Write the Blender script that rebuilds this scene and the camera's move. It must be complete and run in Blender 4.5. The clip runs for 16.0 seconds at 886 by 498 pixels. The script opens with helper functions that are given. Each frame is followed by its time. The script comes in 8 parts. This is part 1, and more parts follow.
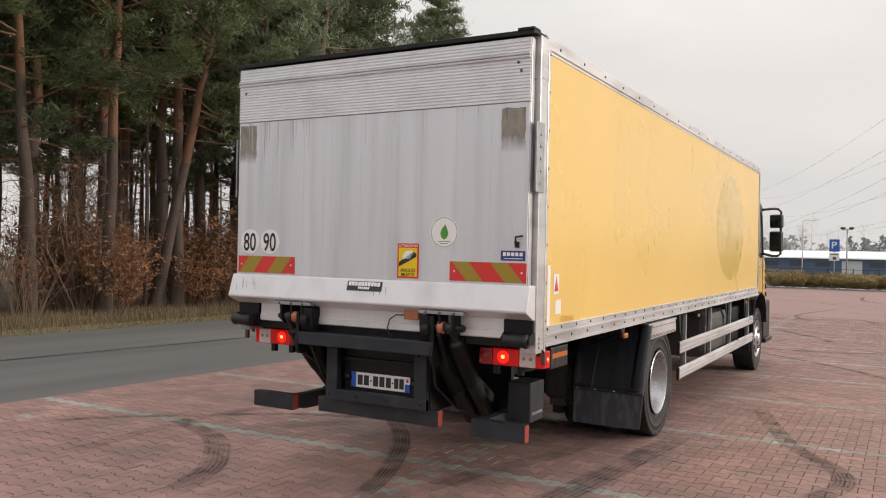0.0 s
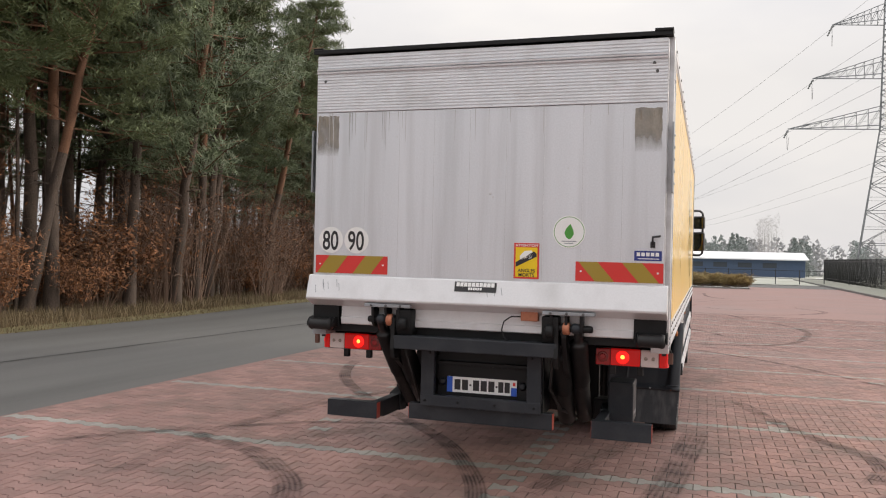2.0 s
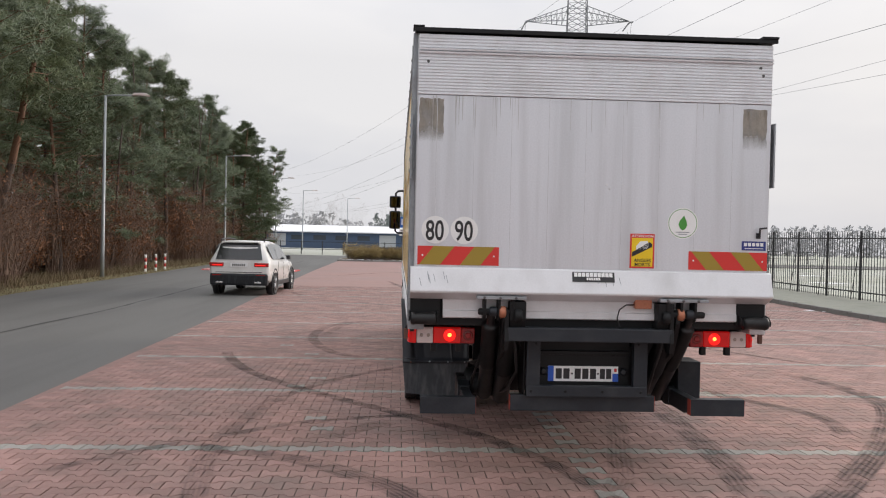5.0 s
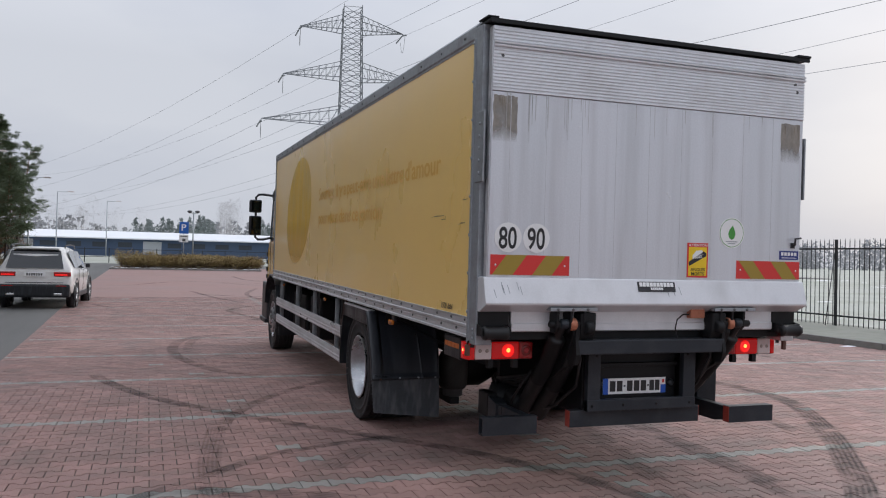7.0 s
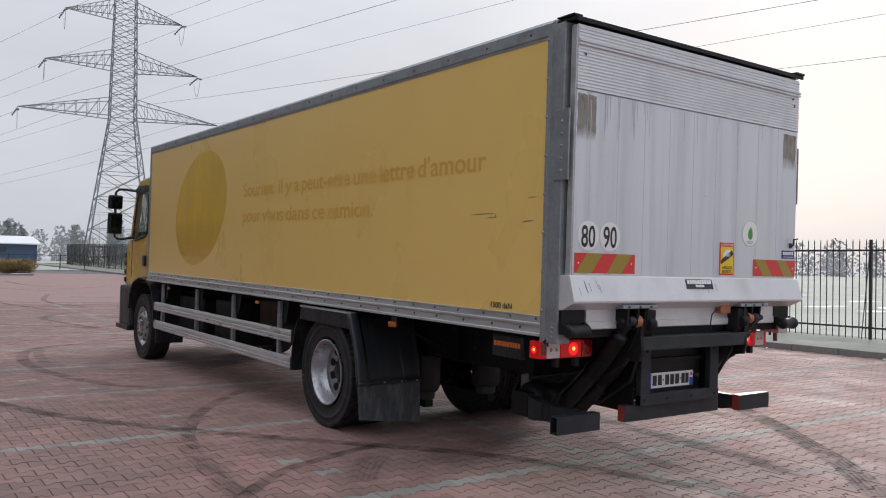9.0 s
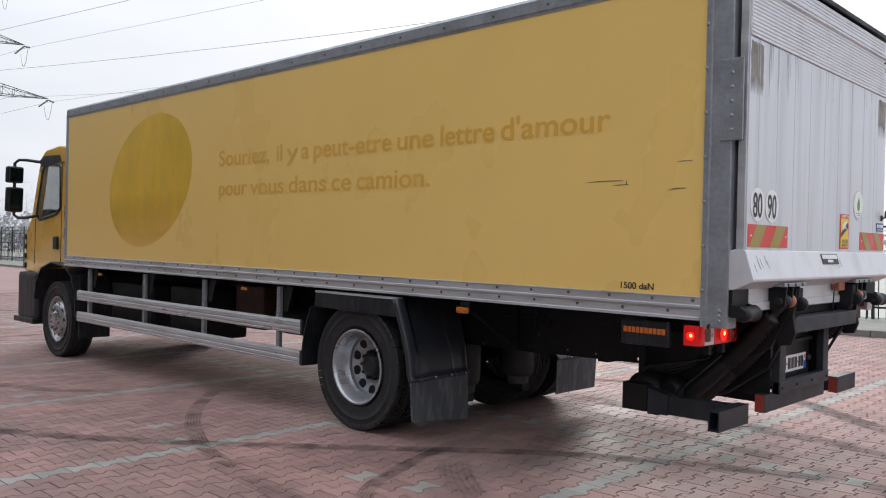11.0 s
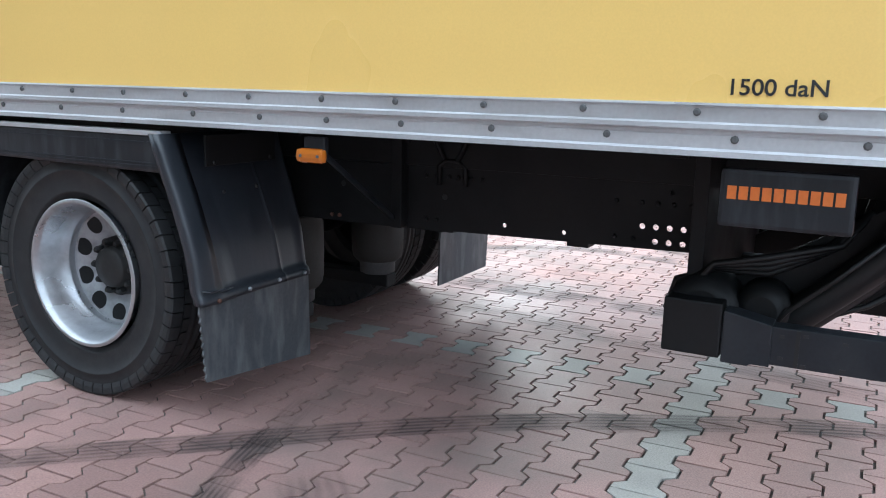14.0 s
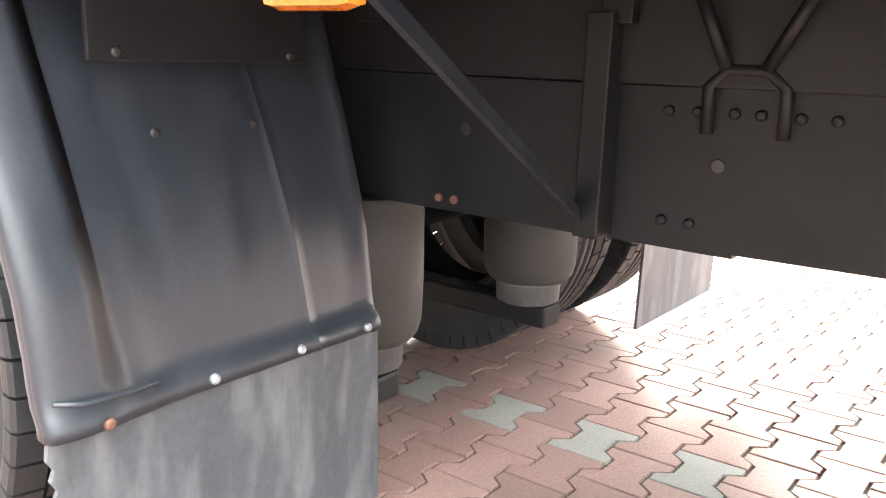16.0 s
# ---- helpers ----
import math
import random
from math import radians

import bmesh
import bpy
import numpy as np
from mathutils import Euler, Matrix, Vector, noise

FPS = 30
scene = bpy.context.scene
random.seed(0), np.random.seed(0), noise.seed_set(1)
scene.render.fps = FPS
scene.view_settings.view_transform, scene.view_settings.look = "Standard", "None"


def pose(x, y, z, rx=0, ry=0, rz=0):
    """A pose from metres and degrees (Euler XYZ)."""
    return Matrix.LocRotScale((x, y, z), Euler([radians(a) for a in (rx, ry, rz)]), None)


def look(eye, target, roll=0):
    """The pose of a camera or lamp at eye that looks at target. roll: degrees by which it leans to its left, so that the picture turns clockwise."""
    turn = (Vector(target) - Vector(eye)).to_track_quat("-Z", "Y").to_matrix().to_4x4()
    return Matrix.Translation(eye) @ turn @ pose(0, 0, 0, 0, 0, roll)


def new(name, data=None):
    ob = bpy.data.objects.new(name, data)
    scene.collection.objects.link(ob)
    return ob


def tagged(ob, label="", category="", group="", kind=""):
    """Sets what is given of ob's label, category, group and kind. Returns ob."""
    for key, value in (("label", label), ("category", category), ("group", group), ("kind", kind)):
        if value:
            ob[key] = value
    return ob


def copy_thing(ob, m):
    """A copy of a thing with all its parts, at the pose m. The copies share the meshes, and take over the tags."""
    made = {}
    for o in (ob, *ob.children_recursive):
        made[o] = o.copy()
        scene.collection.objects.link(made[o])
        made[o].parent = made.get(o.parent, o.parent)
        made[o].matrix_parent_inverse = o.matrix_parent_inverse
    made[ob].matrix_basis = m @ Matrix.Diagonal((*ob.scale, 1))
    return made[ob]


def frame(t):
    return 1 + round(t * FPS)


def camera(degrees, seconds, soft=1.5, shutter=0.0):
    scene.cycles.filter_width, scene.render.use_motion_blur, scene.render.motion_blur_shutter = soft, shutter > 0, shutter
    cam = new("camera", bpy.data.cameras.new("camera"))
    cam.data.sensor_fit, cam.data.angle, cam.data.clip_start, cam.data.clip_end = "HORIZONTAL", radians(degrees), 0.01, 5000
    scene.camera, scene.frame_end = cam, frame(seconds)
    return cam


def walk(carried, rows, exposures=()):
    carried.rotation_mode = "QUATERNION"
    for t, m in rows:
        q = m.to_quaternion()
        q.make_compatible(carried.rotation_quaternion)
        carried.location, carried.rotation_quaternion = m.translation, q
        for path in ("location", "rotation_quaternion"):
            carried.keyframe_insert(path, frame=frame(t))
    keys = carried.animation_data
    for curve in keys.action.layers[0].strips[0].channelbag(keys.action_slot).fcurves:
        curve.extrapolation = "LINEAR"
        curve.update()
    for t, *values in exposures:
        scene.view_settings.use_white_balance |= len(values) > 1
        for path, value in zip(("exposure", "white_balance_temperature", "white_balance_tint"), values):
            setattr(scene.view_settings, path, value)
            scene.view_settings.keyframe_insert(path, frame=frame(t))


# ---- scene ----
cam = camera(56.7, 16.0, 1.1)
PATH = [
    (0, (0.031, 0.226, 1.676), (-0.953, 1.967, 1.705), 1.6),
    (0.5, (-0.422, 0.061, 1.685), (-1.338, 1.838, 1.716), 1.6),
    (1, (-0.919, -0.014, 1.645), (-1.741, 1.809, 1.686), 1.5),
    (1.5, (-1.378, -0.226, 1.636), (-2.094, 1.641, 1.678), 1.6),
    (2, (-1.842, -0.387, 1.634), (-2.455, 1.517, 1.67), 1.6),
    (2.5, (-2.321, -0.513, 1.65), (-2.848, 1.416, 1.682), 1.5),
    (3, (-2.831, -0.595, 1.639), (-3.284, 1.353, 1.669), 1.5),
    (3.5, (-3.363, -0.614, 1.656), (-3.738, 1.351, 1.677), 1.4),
    (4, (-3.798, -0.666, 1.672), (-4.048, 1.319, 1.678), 1.3),
    (4.5, (-4.252, -0.6, 1.697), (-4.328, 1.398, 1.689), 1.2),
    (4.7, (-4.448, -0.625, 1.675), (-4.451, 1.375, 1.667), 1.2),
    (5.75, (-5.44, -0.35, 1.668), (-5.058, 1.613, 1.671), 1.3),
    (6.8, (-6.448, 0.188, 1.656), (-5.803, 2.081, 1.671), 1.4),
    (7, (-6.668, 0.266, 1.636), (-5.993, 2.149, 1.661), 1.3),
    (7.5, (-7.071, 0.437, 1.601), (-6.325, 2.292, 1.638), 1.3),
    (8, (-7.539, 0.669, 1.586), (-6.658, 2.464, 1.63), 1.3),
    (8.5, (-7.915, 1.014, 1.561), (-6.872, 2.72, 1.605), 1.2),
    (9, (-8.339, 1.328, 1.564), (-7.179, 2.957, 1.608), 1.2),
    (9.5, (-8.685, 1.648, 1.569), (-7.448, 3.219, 1.612), 1.2),
    (9.7, (-8.825, 1.859, 1.587), (-7.554, 3.403, 1.627), 1.1),
    (10.75, (-9.1, 2.905, 1.53), (-7.68, 4.315, 1.537), 0.7),
    (11.8, (-8.903, 3.92, 1.441), (-7.372, 5.207, 1.41), 0.3),
    (12, (-8.762, 4.066, 1.461), (-7.198, 5.312, 1.39), 0.3),
    (12.5, (-8.38, 4.501, 1.439), (-6.714, 5.59, 1.245), 0.2),
    (13, (-7.903, 4.897, 1.392), (-6.178, 5.871, 1.119), 0.3),
    (13.5, (-7.423, 5.25, 1.339), (-5.683, 6.181, 1.009), 0.4),
    (14, (-6.878, 5.558, 1.291), (-5.141, 6.474, 0.912), 0.5),
    (14.5, (-6.436, 5.865, 1.238), (-4.707, 6.789, 0.84), 0.7),
    (15, (-5.906, 6.176, 1.171), (-4.205, 7.145, 0.761), 0.9),
    (15.5, (-5.486, 6.459, 1.13), (-3.853, 7.53, 0.697), 1.1),
    (16, (-5.15, 6.696, 1.007), (-3.612, 7.893, 0.561), 1.2),
]
EXPOSURES = [(0.0, 0.1, 6900, 12), (2.0, 0.2, 6750, 12), (3.5, 0.25, 6650, 12), (4.7, 0.2, 6550, 12), (6.8, -0.18, 5950, 12), (9.7, -0.05, 6100, 12), (11.8, 0.66, 6050, 11), (12.5, 1.02, 6000, 9),
             (13.5, 1.1, 5550, 5), (14.0, 1.3, 5350, 2), (14.5, 1.48, 5250, 1), (15.0, 1.92, 5450, 3), (15.5, 2.35, 5750, 2), (16.0, 3.95, 6550, 5)]
walk(cam, [(t, look(eye, target, roll)) for t, eye, target, roll in PATH], EXPOSURES)

# ---- world, sun ----
SUN_AZ, SUN_EL = radians(60), radians(15)
SUN_WAY = Vector((math.sin(SUN_AZ) * math.cos(SUN_EL), math.cos(SUN_AZ) * math.cos(SUN_EL), math.sin(SUN_EL)))
world = bpy.data.worlds.new("overcast_sky")
scene.world = world
world.use_nodes = True
wn, wl = world.node_tree.nodes, world.node_tree.links
wn.clear()
w_out = wn.new("ShaderNodeOutputWorld")
w_bg = wn.new("ShaderNodeBackground")
w_sky = wn.new("ShaderNodeTexSky")
w_sky.sky_type, w_sky.sun_disc = "NISHITA", False
w_sky.sun_elevation, w_sky.sun_rotation = SUN_EL, SUN_AZ
w_sky.dust_density, w_sky.ozone_density = 4.0, 1.0
w_dim = wn.new("ShaderNodeVectorMath")
w_dim.operation = "SCALE"
w_dim.inputs["Scale"].default_value = 0.06
w_tc = wn.new("ShaderNodeTexCoord")
w_map = wn.new("ShaderNodeMapping")
w_map.inputs["Scale"].default_value = (1.0, 1.0, 2.6)
w_noise = wn.new("ShaderNodeTexNoise")
w_noise.inputs["Scale"].default_value, w_noise.inputs["Detail"].default_value = 1.6, 5.0
w_ramp = wn.new("ShaderNodeValToRGB")
w_ramp.color_ramp.elements[0].position, w_ramp.color_ramp.elements[0].color = 0.34, (0.64, 0.66, 0.71, 1)
w_ramp.color_ramp.elements[1].position, w_ramp.color_ramp.elements[1].color = 0.66, (0.86, 0.855, 0.85, 1)
w_dot = wn.new("ShaderNodeVectorMath")
w_dot.operation = "DOT_PRODUCT"
w_dot.inputs[1].default_value = SUN_WAY
w_glow = wn.new("ShaderNodeMapRange")
w_glow.interpolation_type = "SMOOTHERSTEP"
w_glow.inputs["From Min"].default_value, w_glow.inputs["From Max"].default_value = 0.90, 1.0
w_glow.inputs["To Min"].default_value, w_glow.inputs["To Max"].default_value = 0.0, 0.14
w_tint = wn.new("ShaderNodeVectorMath")
w_tint.operation = "SCALE"
w_tint.inputs[0].default_value = (1.0, 0.93, 0.80)
w_add = wn.new("ShaderNodeVectorMath")
w_add.operation = "ADD"
w_mix = wn.new("ShaderNodeMix")
w_mix.data_type = "RGBA"
w_mix.inputs["Factor"].default_value = 0.90
wl.new(w_tc.outputs["Generated"], w_map.inputs["Vector"])
wl.new(w_map.outputs["Vector"], w_noise.inputs["Vector"])
wl.new(w_noise.outputs["Fac"], w_ramp.inputs["Fac"])
wl.new(w_tc.outputs["Generated"], w_dot.inputs[0])
wl.new(w_dot.outputs["Value"], w_glow.inputs["Value"])
wl.new(w_glow.outputs["Result"], w_tint.inputs["Scale"])
w_xyz = wn.new("ShaderNodeSeparateXYZ")
w_lift = wn.new("ShaderNodeMapRange")
w_lift.inputs["From Min"].default_value = 0.22
w_lift.inputs["To Min"].default_value, w_lift.inputs["To Max"].default_value = 0.93, 2.15
w_over = wn.new("ShaderNodeVectorMath")
w_over.operation = "SCALE"
wl.new(w_tc.outputs["Generated"], w_xyz.inputs["Vector"])
wl.new(w_xyz.outputs["Z"], w_lift.inputs["Value"])
wl.new(w_ramp.outputs["Color"], w_over.inputs[0])
wl.new(w_lift.outputs["Result"], w_over.inputs["Scale"])
wl.new(w_over.outputs["Vector"], w_add.inputs[0])
wl.new(w_tint.outputs["Vector"], w_add.inputs[1])
wl.new(w_sky.outputs["Color"], w_dim.inputs[0])
wl.new(w_dim.outputs["Vector"], w_mix.inputs["A"])
wl.new(w_add.outputs["Vector"], w_mix.inputs["B"])
wl.new(w_mix.outputs["Result"], w_bg.inputs["Color"])
w_bg.inputs["Strength"].default_value = 1.0
wl.new(w_bg.outputs["Background"], w_out.inputs["Surface"])

sun = new("sun", bpy.data.lights.new("sun", "SUN"))
sun.data.energy, sun.data.angle, sun.data.color = 1.6, radians(14), (1.0, 0.93, 0.82)
sun.matrix_world = look((0, 0, 60), tuple(Vector((0, 0, 60)) - SUN_WAY))


# ---- materials ----
def material(name, colour, rough=0.6, metal=0.0, vary=0.12, fine=60.0, coarse=3.0, bump=0.15, dirt=None, dirt_amount=0.0, dirt_scale=(1, 1, 1),
             emit=None, emit_strength=0.0, alpha=1.0, coat=0.0, pieces=0.0, rough_vary=0.12, depth=0.004, spec=0.5, ground=False):
    """A surface with grain and blotches, some dirt of another colour, and a fine relief."""
    m = bpy.data.materials.new(name)
    m.use_nodes = True
    n, l = m.node_tree.nodes, m.node_tree.links
    b = n["Principled BSDF"]
    tc = n.new("ShaderNodeTexCoord")
    where = n.new("ShaderNodeNewGeometry").outputs["Position"] if ground else tc.outputs["Object"]
    big, small = n.new("ShaderNodeTexNoise"), n.new("ShaderNodeTexNoise")
    big.inputs["Scale"].default_value, big.inputs["Detail"].default_value = coarse, 4.0
    small.inputs["Scale"].default_value, small.inputs["Detail"].default_value = fine, 3.0
    mp = n.new("ShaderNodeMapping")
    mp.inputs["Scale"].default_value = dirt_scale
    l.new(where, mp.inputs["Vector"])
    l.new(mp.outputs["Vector"], big.inputs["Vector"])
    l.new(where, small.inputs["Vector"])
    both = n.new("ShaderNodeMath")
    both.operation = "ADD"
    l.new(big.outputs["Fac"], both.inputs[0])
    l.new(small.outputs["Fac"], both.inputs[1])
    span = n.new("ShaderNodeMapRange")
    span.inputs["From Min"].default_value, span.inputs["From Max"].default_value = 0.55, 1.45
    span.inputs["To Min"].default_value, span.inputs["To Max"].default_value = 1 - vary, 1 + vary
    l.new(both.outputs["Value"], span.inputs["Value"])
    value = span.outputs["Result"]
    if pieces:
        info, geo, mix1, mr = n.new("ShaderNodeObjectInfo"), n.new("ShaderNodeNewGeometry"), n.new("ShaderNodeMath"), n.new("ShaderNodeMapRange")
        l.new(info.outputs["Random"], mix1.inputs[0])
        l.new(geo.outputs["Random Per Island"], mix1.inputs[1])
        fr = n.new("ShaderNodeMath")
        fr.operation = "FRACT"
        l.new(mix1.outputs["Value"], fr.inputs[0])
        mr.inputs["To Min"].default_value, mr.inputs["To Max"].default_value = 1 - pieces, 1 + pieces
        l.new(fr.outputs["Value"], mr.inputs["Value"])
        times = n.new("ShaderNodeMath")
        times.operation = "MULTIPLY"
        l.new(value, times.inputs[0])
        l.new(mr.outputs["Result"], times.inputs[1])
        value = times.outputs["Value"]
    tone = n.new("ShaderNodeVectorMath")
    tone.operation = "SCALE"
    tone.inputs[0].default_value = colour[:3]
    l.new(value, tone.inputs["Scale"])
    result = tone.outputs["Vector"]
    if dirt:
        soil, ramp, mix = n.new("ShaderNodeTexNoise"), n.new("ShaderNodeMapRange"), n.new("ShaderNodeMix")
        mp2 = n.new("ShaderNodeMapping")
        mp2.inputs["Scale"].default_value, mp2.inputs["Location"].default_value = dirt_scale, (3.7, 1.3, 5.1)
        soil.inputs["Scale"].default_value, soil.inputs["Detail"].default_value = coarse * 2.2, 6.0
        l.new(where, mp2.inputs["Vector"])
        l.new(mp2.outputs["Vector"], soil.inputs["Vector"])
        ramp.inputs["From Min"].default_value, ramp.inputs["From Max"].default_value = 0.46, 0.78
        ramp.inputs["To Max"].default_value = dirt_amount
        l.new(soil.outputs["Fac"], ramp.inputs["Value"])
        mix.data_type = "RGBA"
        mix.inputs["B"].default_value = (*dirt, 1)
        l.new(ramp.outputs["Result"], mix.inputs["Factor"])
        l.new(result, mix.inputs["A"])
        result = mix.outputs["Result"]
    l.new(result, b.inputs["Base Color"])
    rr = n.new("ShaderNodeMapRange")
    rr.inputs["From Min"].default_value, rr.inputs["From Max"].default_value = 0.3, 0.7
    rr.inputs["To Min"].default_value, rr.inputs["To Max"].default_value = max(0.02, rough - rough_vary), min(1, rough + rough_vary)
    l.new(big.outputs["Fac"], rr.inputs["Value"])
    l.new(rr.outputs["Result"], b.inputs["Roughness"])
    b.inputs["Metallic"].default_value = metal
    b.inputs["Specular IOR Level"].default_value = spec
    b.inputs["Coat Weight"].default_value = coat
    b.inputs["Alpha"].default_value = alpha
    if bump:
        bp = n.new("ShaderNodeBump")
        bp.inputs["Strength"].default_value, bp.inputs["Distance"].default_value = bump, depth
        l.new(small.outputs["Fac"], bp.inputs["Height"])
        l.new(bp.outputs["Normal"], b.inputs["Normal"])
    if emit:
        b.inputs["Emission Color"].default_value = (*emit, 1)
        b.inputs["Emission Strength"].default_value = emit_strength
    return m


YELLOW = material("yellow_gelcoat", (0.845, 0.572, 0.172), 0.30, vary=0.05, fine=180, coarse=0.9, bump=0.03, coat=0.1, dirt=(0.70, 0.48, 0.18), dirt_amount=0.12, dirt_scale=(1, 1, 0.7), rough_vary=0.06)
CAB_YELLOW = material("yellow_cab_paint", (0.72, 0.42, 0.06), 0.25, vary=0.05, fine=120, coarse=1.2, bump=0.02, coat=0.4)
DISC_GLOSS = material("glossy_ochre_film", (0.735, 0.510, 0.110), 0.28, vary=0.05, fine=150, coarse=1.5, bump=0.02, coat=0.4, rough_vary=0.04)
GOLD_PRINT = material("pale_ochre_print", (0.71, 0.405, 0.065), 0.42, vary=0.06, fine=150, coarse=2.5, bump=0.03)
ALU = material("worn_aluminium_panel", (0.655, 0.672, 0.705), 0.42, metal=0.4, vary=0.10, fine=90, coarse=2.2, bump=0.05, dirt=(0.40, 0.40, 0.41), dirt_amount=0.45, dirt_scale=(2.2, 1, 0.12))
ALU_RIB = material("ribbed_aluminium", (0.73, 0.745, 0.77), 0.40, metal=0.3, vary=0.08, fine=70, coarse=2.5, bump=0.05, dirt=(0.34, 0.32, 0.30), dirt_amount=0.25)
ALU_LIP = material("bright_aluminium", (0.69, 0.695, 0.71), 0.42, metal=0.25, vary=0.06, fine=90, coarse=2.2, bump=0.05, dirt=(0.35, 0.34, 0.33), dirt_amount=0.35, dirt_scale=(1, 1, 0.5))
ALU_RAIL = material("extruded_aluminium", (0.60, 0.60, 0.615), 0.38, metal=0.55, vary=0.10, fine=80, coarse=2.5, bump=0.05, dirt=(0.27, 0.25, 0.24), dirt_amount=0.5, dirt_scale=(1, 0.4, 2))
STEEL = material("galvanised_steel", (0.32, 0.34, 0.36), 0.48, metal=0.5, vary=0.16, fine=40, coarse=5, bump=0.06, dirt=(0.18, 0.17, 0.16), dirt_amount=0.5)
STEEL_DARK = material("dark_grey_painted_steel", (0.019, 0.023, 0.029), 0.5, spec=0.35, vary=0.22, fine=70, coarse=3, bump=0.08, dirt=(0.065, 0.066, 0.070), dirt_amount=0.35)
BLACK = material("black_chassis_paint", (0.0072, 0.0077, 0.0085), 0.55, spec=0.3, vary=0.25, fine=60, coarse=3, bump=0.1, dirt=(0.015, 0.015, 0.0155), dirt_amount=0.4)
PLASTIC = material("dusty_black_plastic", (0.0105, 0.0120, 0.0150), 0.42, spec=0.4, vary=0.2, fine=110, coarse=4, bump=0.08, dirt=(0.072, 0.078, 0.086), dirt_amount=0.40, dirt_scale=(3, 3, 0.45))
BELLOWS = material("black_bellows_rubber", (0.0075, 0.0078, 0.0085), 0.50, spec=0.45, vary=0.25, fine=90, coarse=6, bump=0.1, dirt=(0.014, 0.014, 0.015), dirt_amount=0.4)
FLAP = material("scuffed_rubber_flap", (0.050, 0.055, 0.062), 0.55, vary=0.25, fine=90, coarse=3.0, bump=0.12, dirt=(0.17, 0.175, 0.18), dirt_amount=0.62, dirt_scale=(3.0, 3.0, 0.8), spec=0.45)
MOULDED = material("scuffed_moulded_plastic", (0.0195, 0.0230, 0.0290), 0.40, vary=0.2, fine=110, coarse=3, bump=0.06, dirt=(0.050, 0.056, 0.066), dirt_amount=0.22, dirt_scale=(4.5, 4.5, 0.35), spec=0.55)
RUBBER = material("tyre_rubber", (0.0135, 0.0140, 0.0155), 0.66, vary=0.25, fine=80, coarse=6, bump=0.15, dirt=(0.040, 0.039, 0.038), dirt_amount=0.4)
RIM = material("silver_rim_paint", (0.44, 0.45, 0.47), 0.30, metal=0.75, vary=0.1, fine=60, coarse=6, bump=0.05, dirt=(0.20, 0.19, 0.18), dirt_amount=0.45)
# a darker, more mottled grey than the rim around it
RIM_DISC = material("mottled_wheel_disc", (0.36, 0.37, 0.39), 0.42, metal=0.5, vary=0.10, fine=60, coarse=7, bump=0.06, dirt=(0.10, 0.095, 0.09), dirt_amount=0.6)
SCRAPE = material("dark_scrape", (0.20, 0.15, 0.07), 0.6, vary=0.3, fine=120, coarse=20, bump=0.1)
HUB = material("grimy_hub", (0.10, 0.10, 0.10), 0.6, metal=0.3, vary=0.25, fine=60, coarse=9, bump=0.15)
HUB_DARK = material("dark_greasy_hub", (0.022, 0.022, 0.022), 0.55, metal=0.2, vary=0.25, fine=60, coarse=9, bump=0.15)
RED_LENS = material("red_lens", (0.36, 0.008, 0.010), 0.12, vary=0.05, fine=200, coarse=5, bump=0.05, coat=0.5)
RED_LIT = material("lit_red_lens", (0.7, 0.01, 0.01), 0.15, vary=0.03, bump=0.0, emit=(1.0, 0.015, 0.01), emit_strength=0.9)
RED_WARM = material("glowing_red_lens", (0.42, 0.008, 0.008), 0.15, vary=0.06, fine=200, coarse=5, bump=0.05, emit=(1.0, 0.012, 0.010), emit_strength=0.16)
RED_CORE = material("lit_bulb", (1.0, 0.25, 0.05), 0.2, vary=0.02, bump=0.0, emit=(1.0, 0.16, 0.03), emit_strength=5.0)
WHITE_LENS = material("clear_grey_lens", (0.72, 0.63, 0.61), 0.15, vary=0.06, fine=150, coarse=6, bump=0.08, coat=0.4)
LENS_DARK = material("dark_red_lens_dome", (0.20, 0.008, 0.008), 0.15, vary=0.1, bump=0.05, coat=0.5)
LENS_AMBER = material("smoky_bulb_lens", (0.36, 0.30, 0.26), 0.2, vary=0.1, bump=0.05, coat=0.4)
AMBER = material("amber_lens", (0.46, 0.135, 0.012), 0.25, vary=0.08, fine=250, coarse=10, bump=0.15, coat=0.3)
REFLECTOR_DIM = material("dull_red_reflector", (0.30, 0.045, 0.030), 0.45, vary=0.15, fine=90, coarse=8, bump=0.05)
ORANGE = material("orange_reflector", (0.58, 0.15, 0.025), 0.45, vary=0.15, fine=90, coarse=8, bump=0.05)
WHITE = material("white_vinyl", (0.80, 0.80, 0.79), 0.4, vary=0.04, fine=90, coarse=5, bump=0.03)
PRINT_BLACK = material("black_print", (0.02, 0.02, 0.022), 0.45, vary=0.1, bump=0.03)
REFLECT_RED = material("red_reflective_sheet", (0.62, 0.035, 0.03), 0.4, vary=0.06, fine=200, coarse=4, bump=0.03)
REFLECT_OCHRE = material("ochre_reflective_sheet", (0.33, 0.23, 0.03), 0.4, vary=0.06, fine=200, coarse=4, bump=0.03)
STICKER_YELLOW = material("yellow_sticker", (0.80, 0.55, 0.01), 0.4, vary=0.04, bump=0.02)
STICKER_BLUE = material("blue_sticker", (0.02, 0.035, 0.20), 0.35, vary=0.06, bump=0.02)
EURO_BLUE = material("blue_band", (0.02, 0.10, 0.50), 0.35, vary=0.05, bump=0.02)
LEAF_GREEN = material("green_print", (0.06, 0.28, 0.04), 0.4, vary=0.1, bump=0.02)
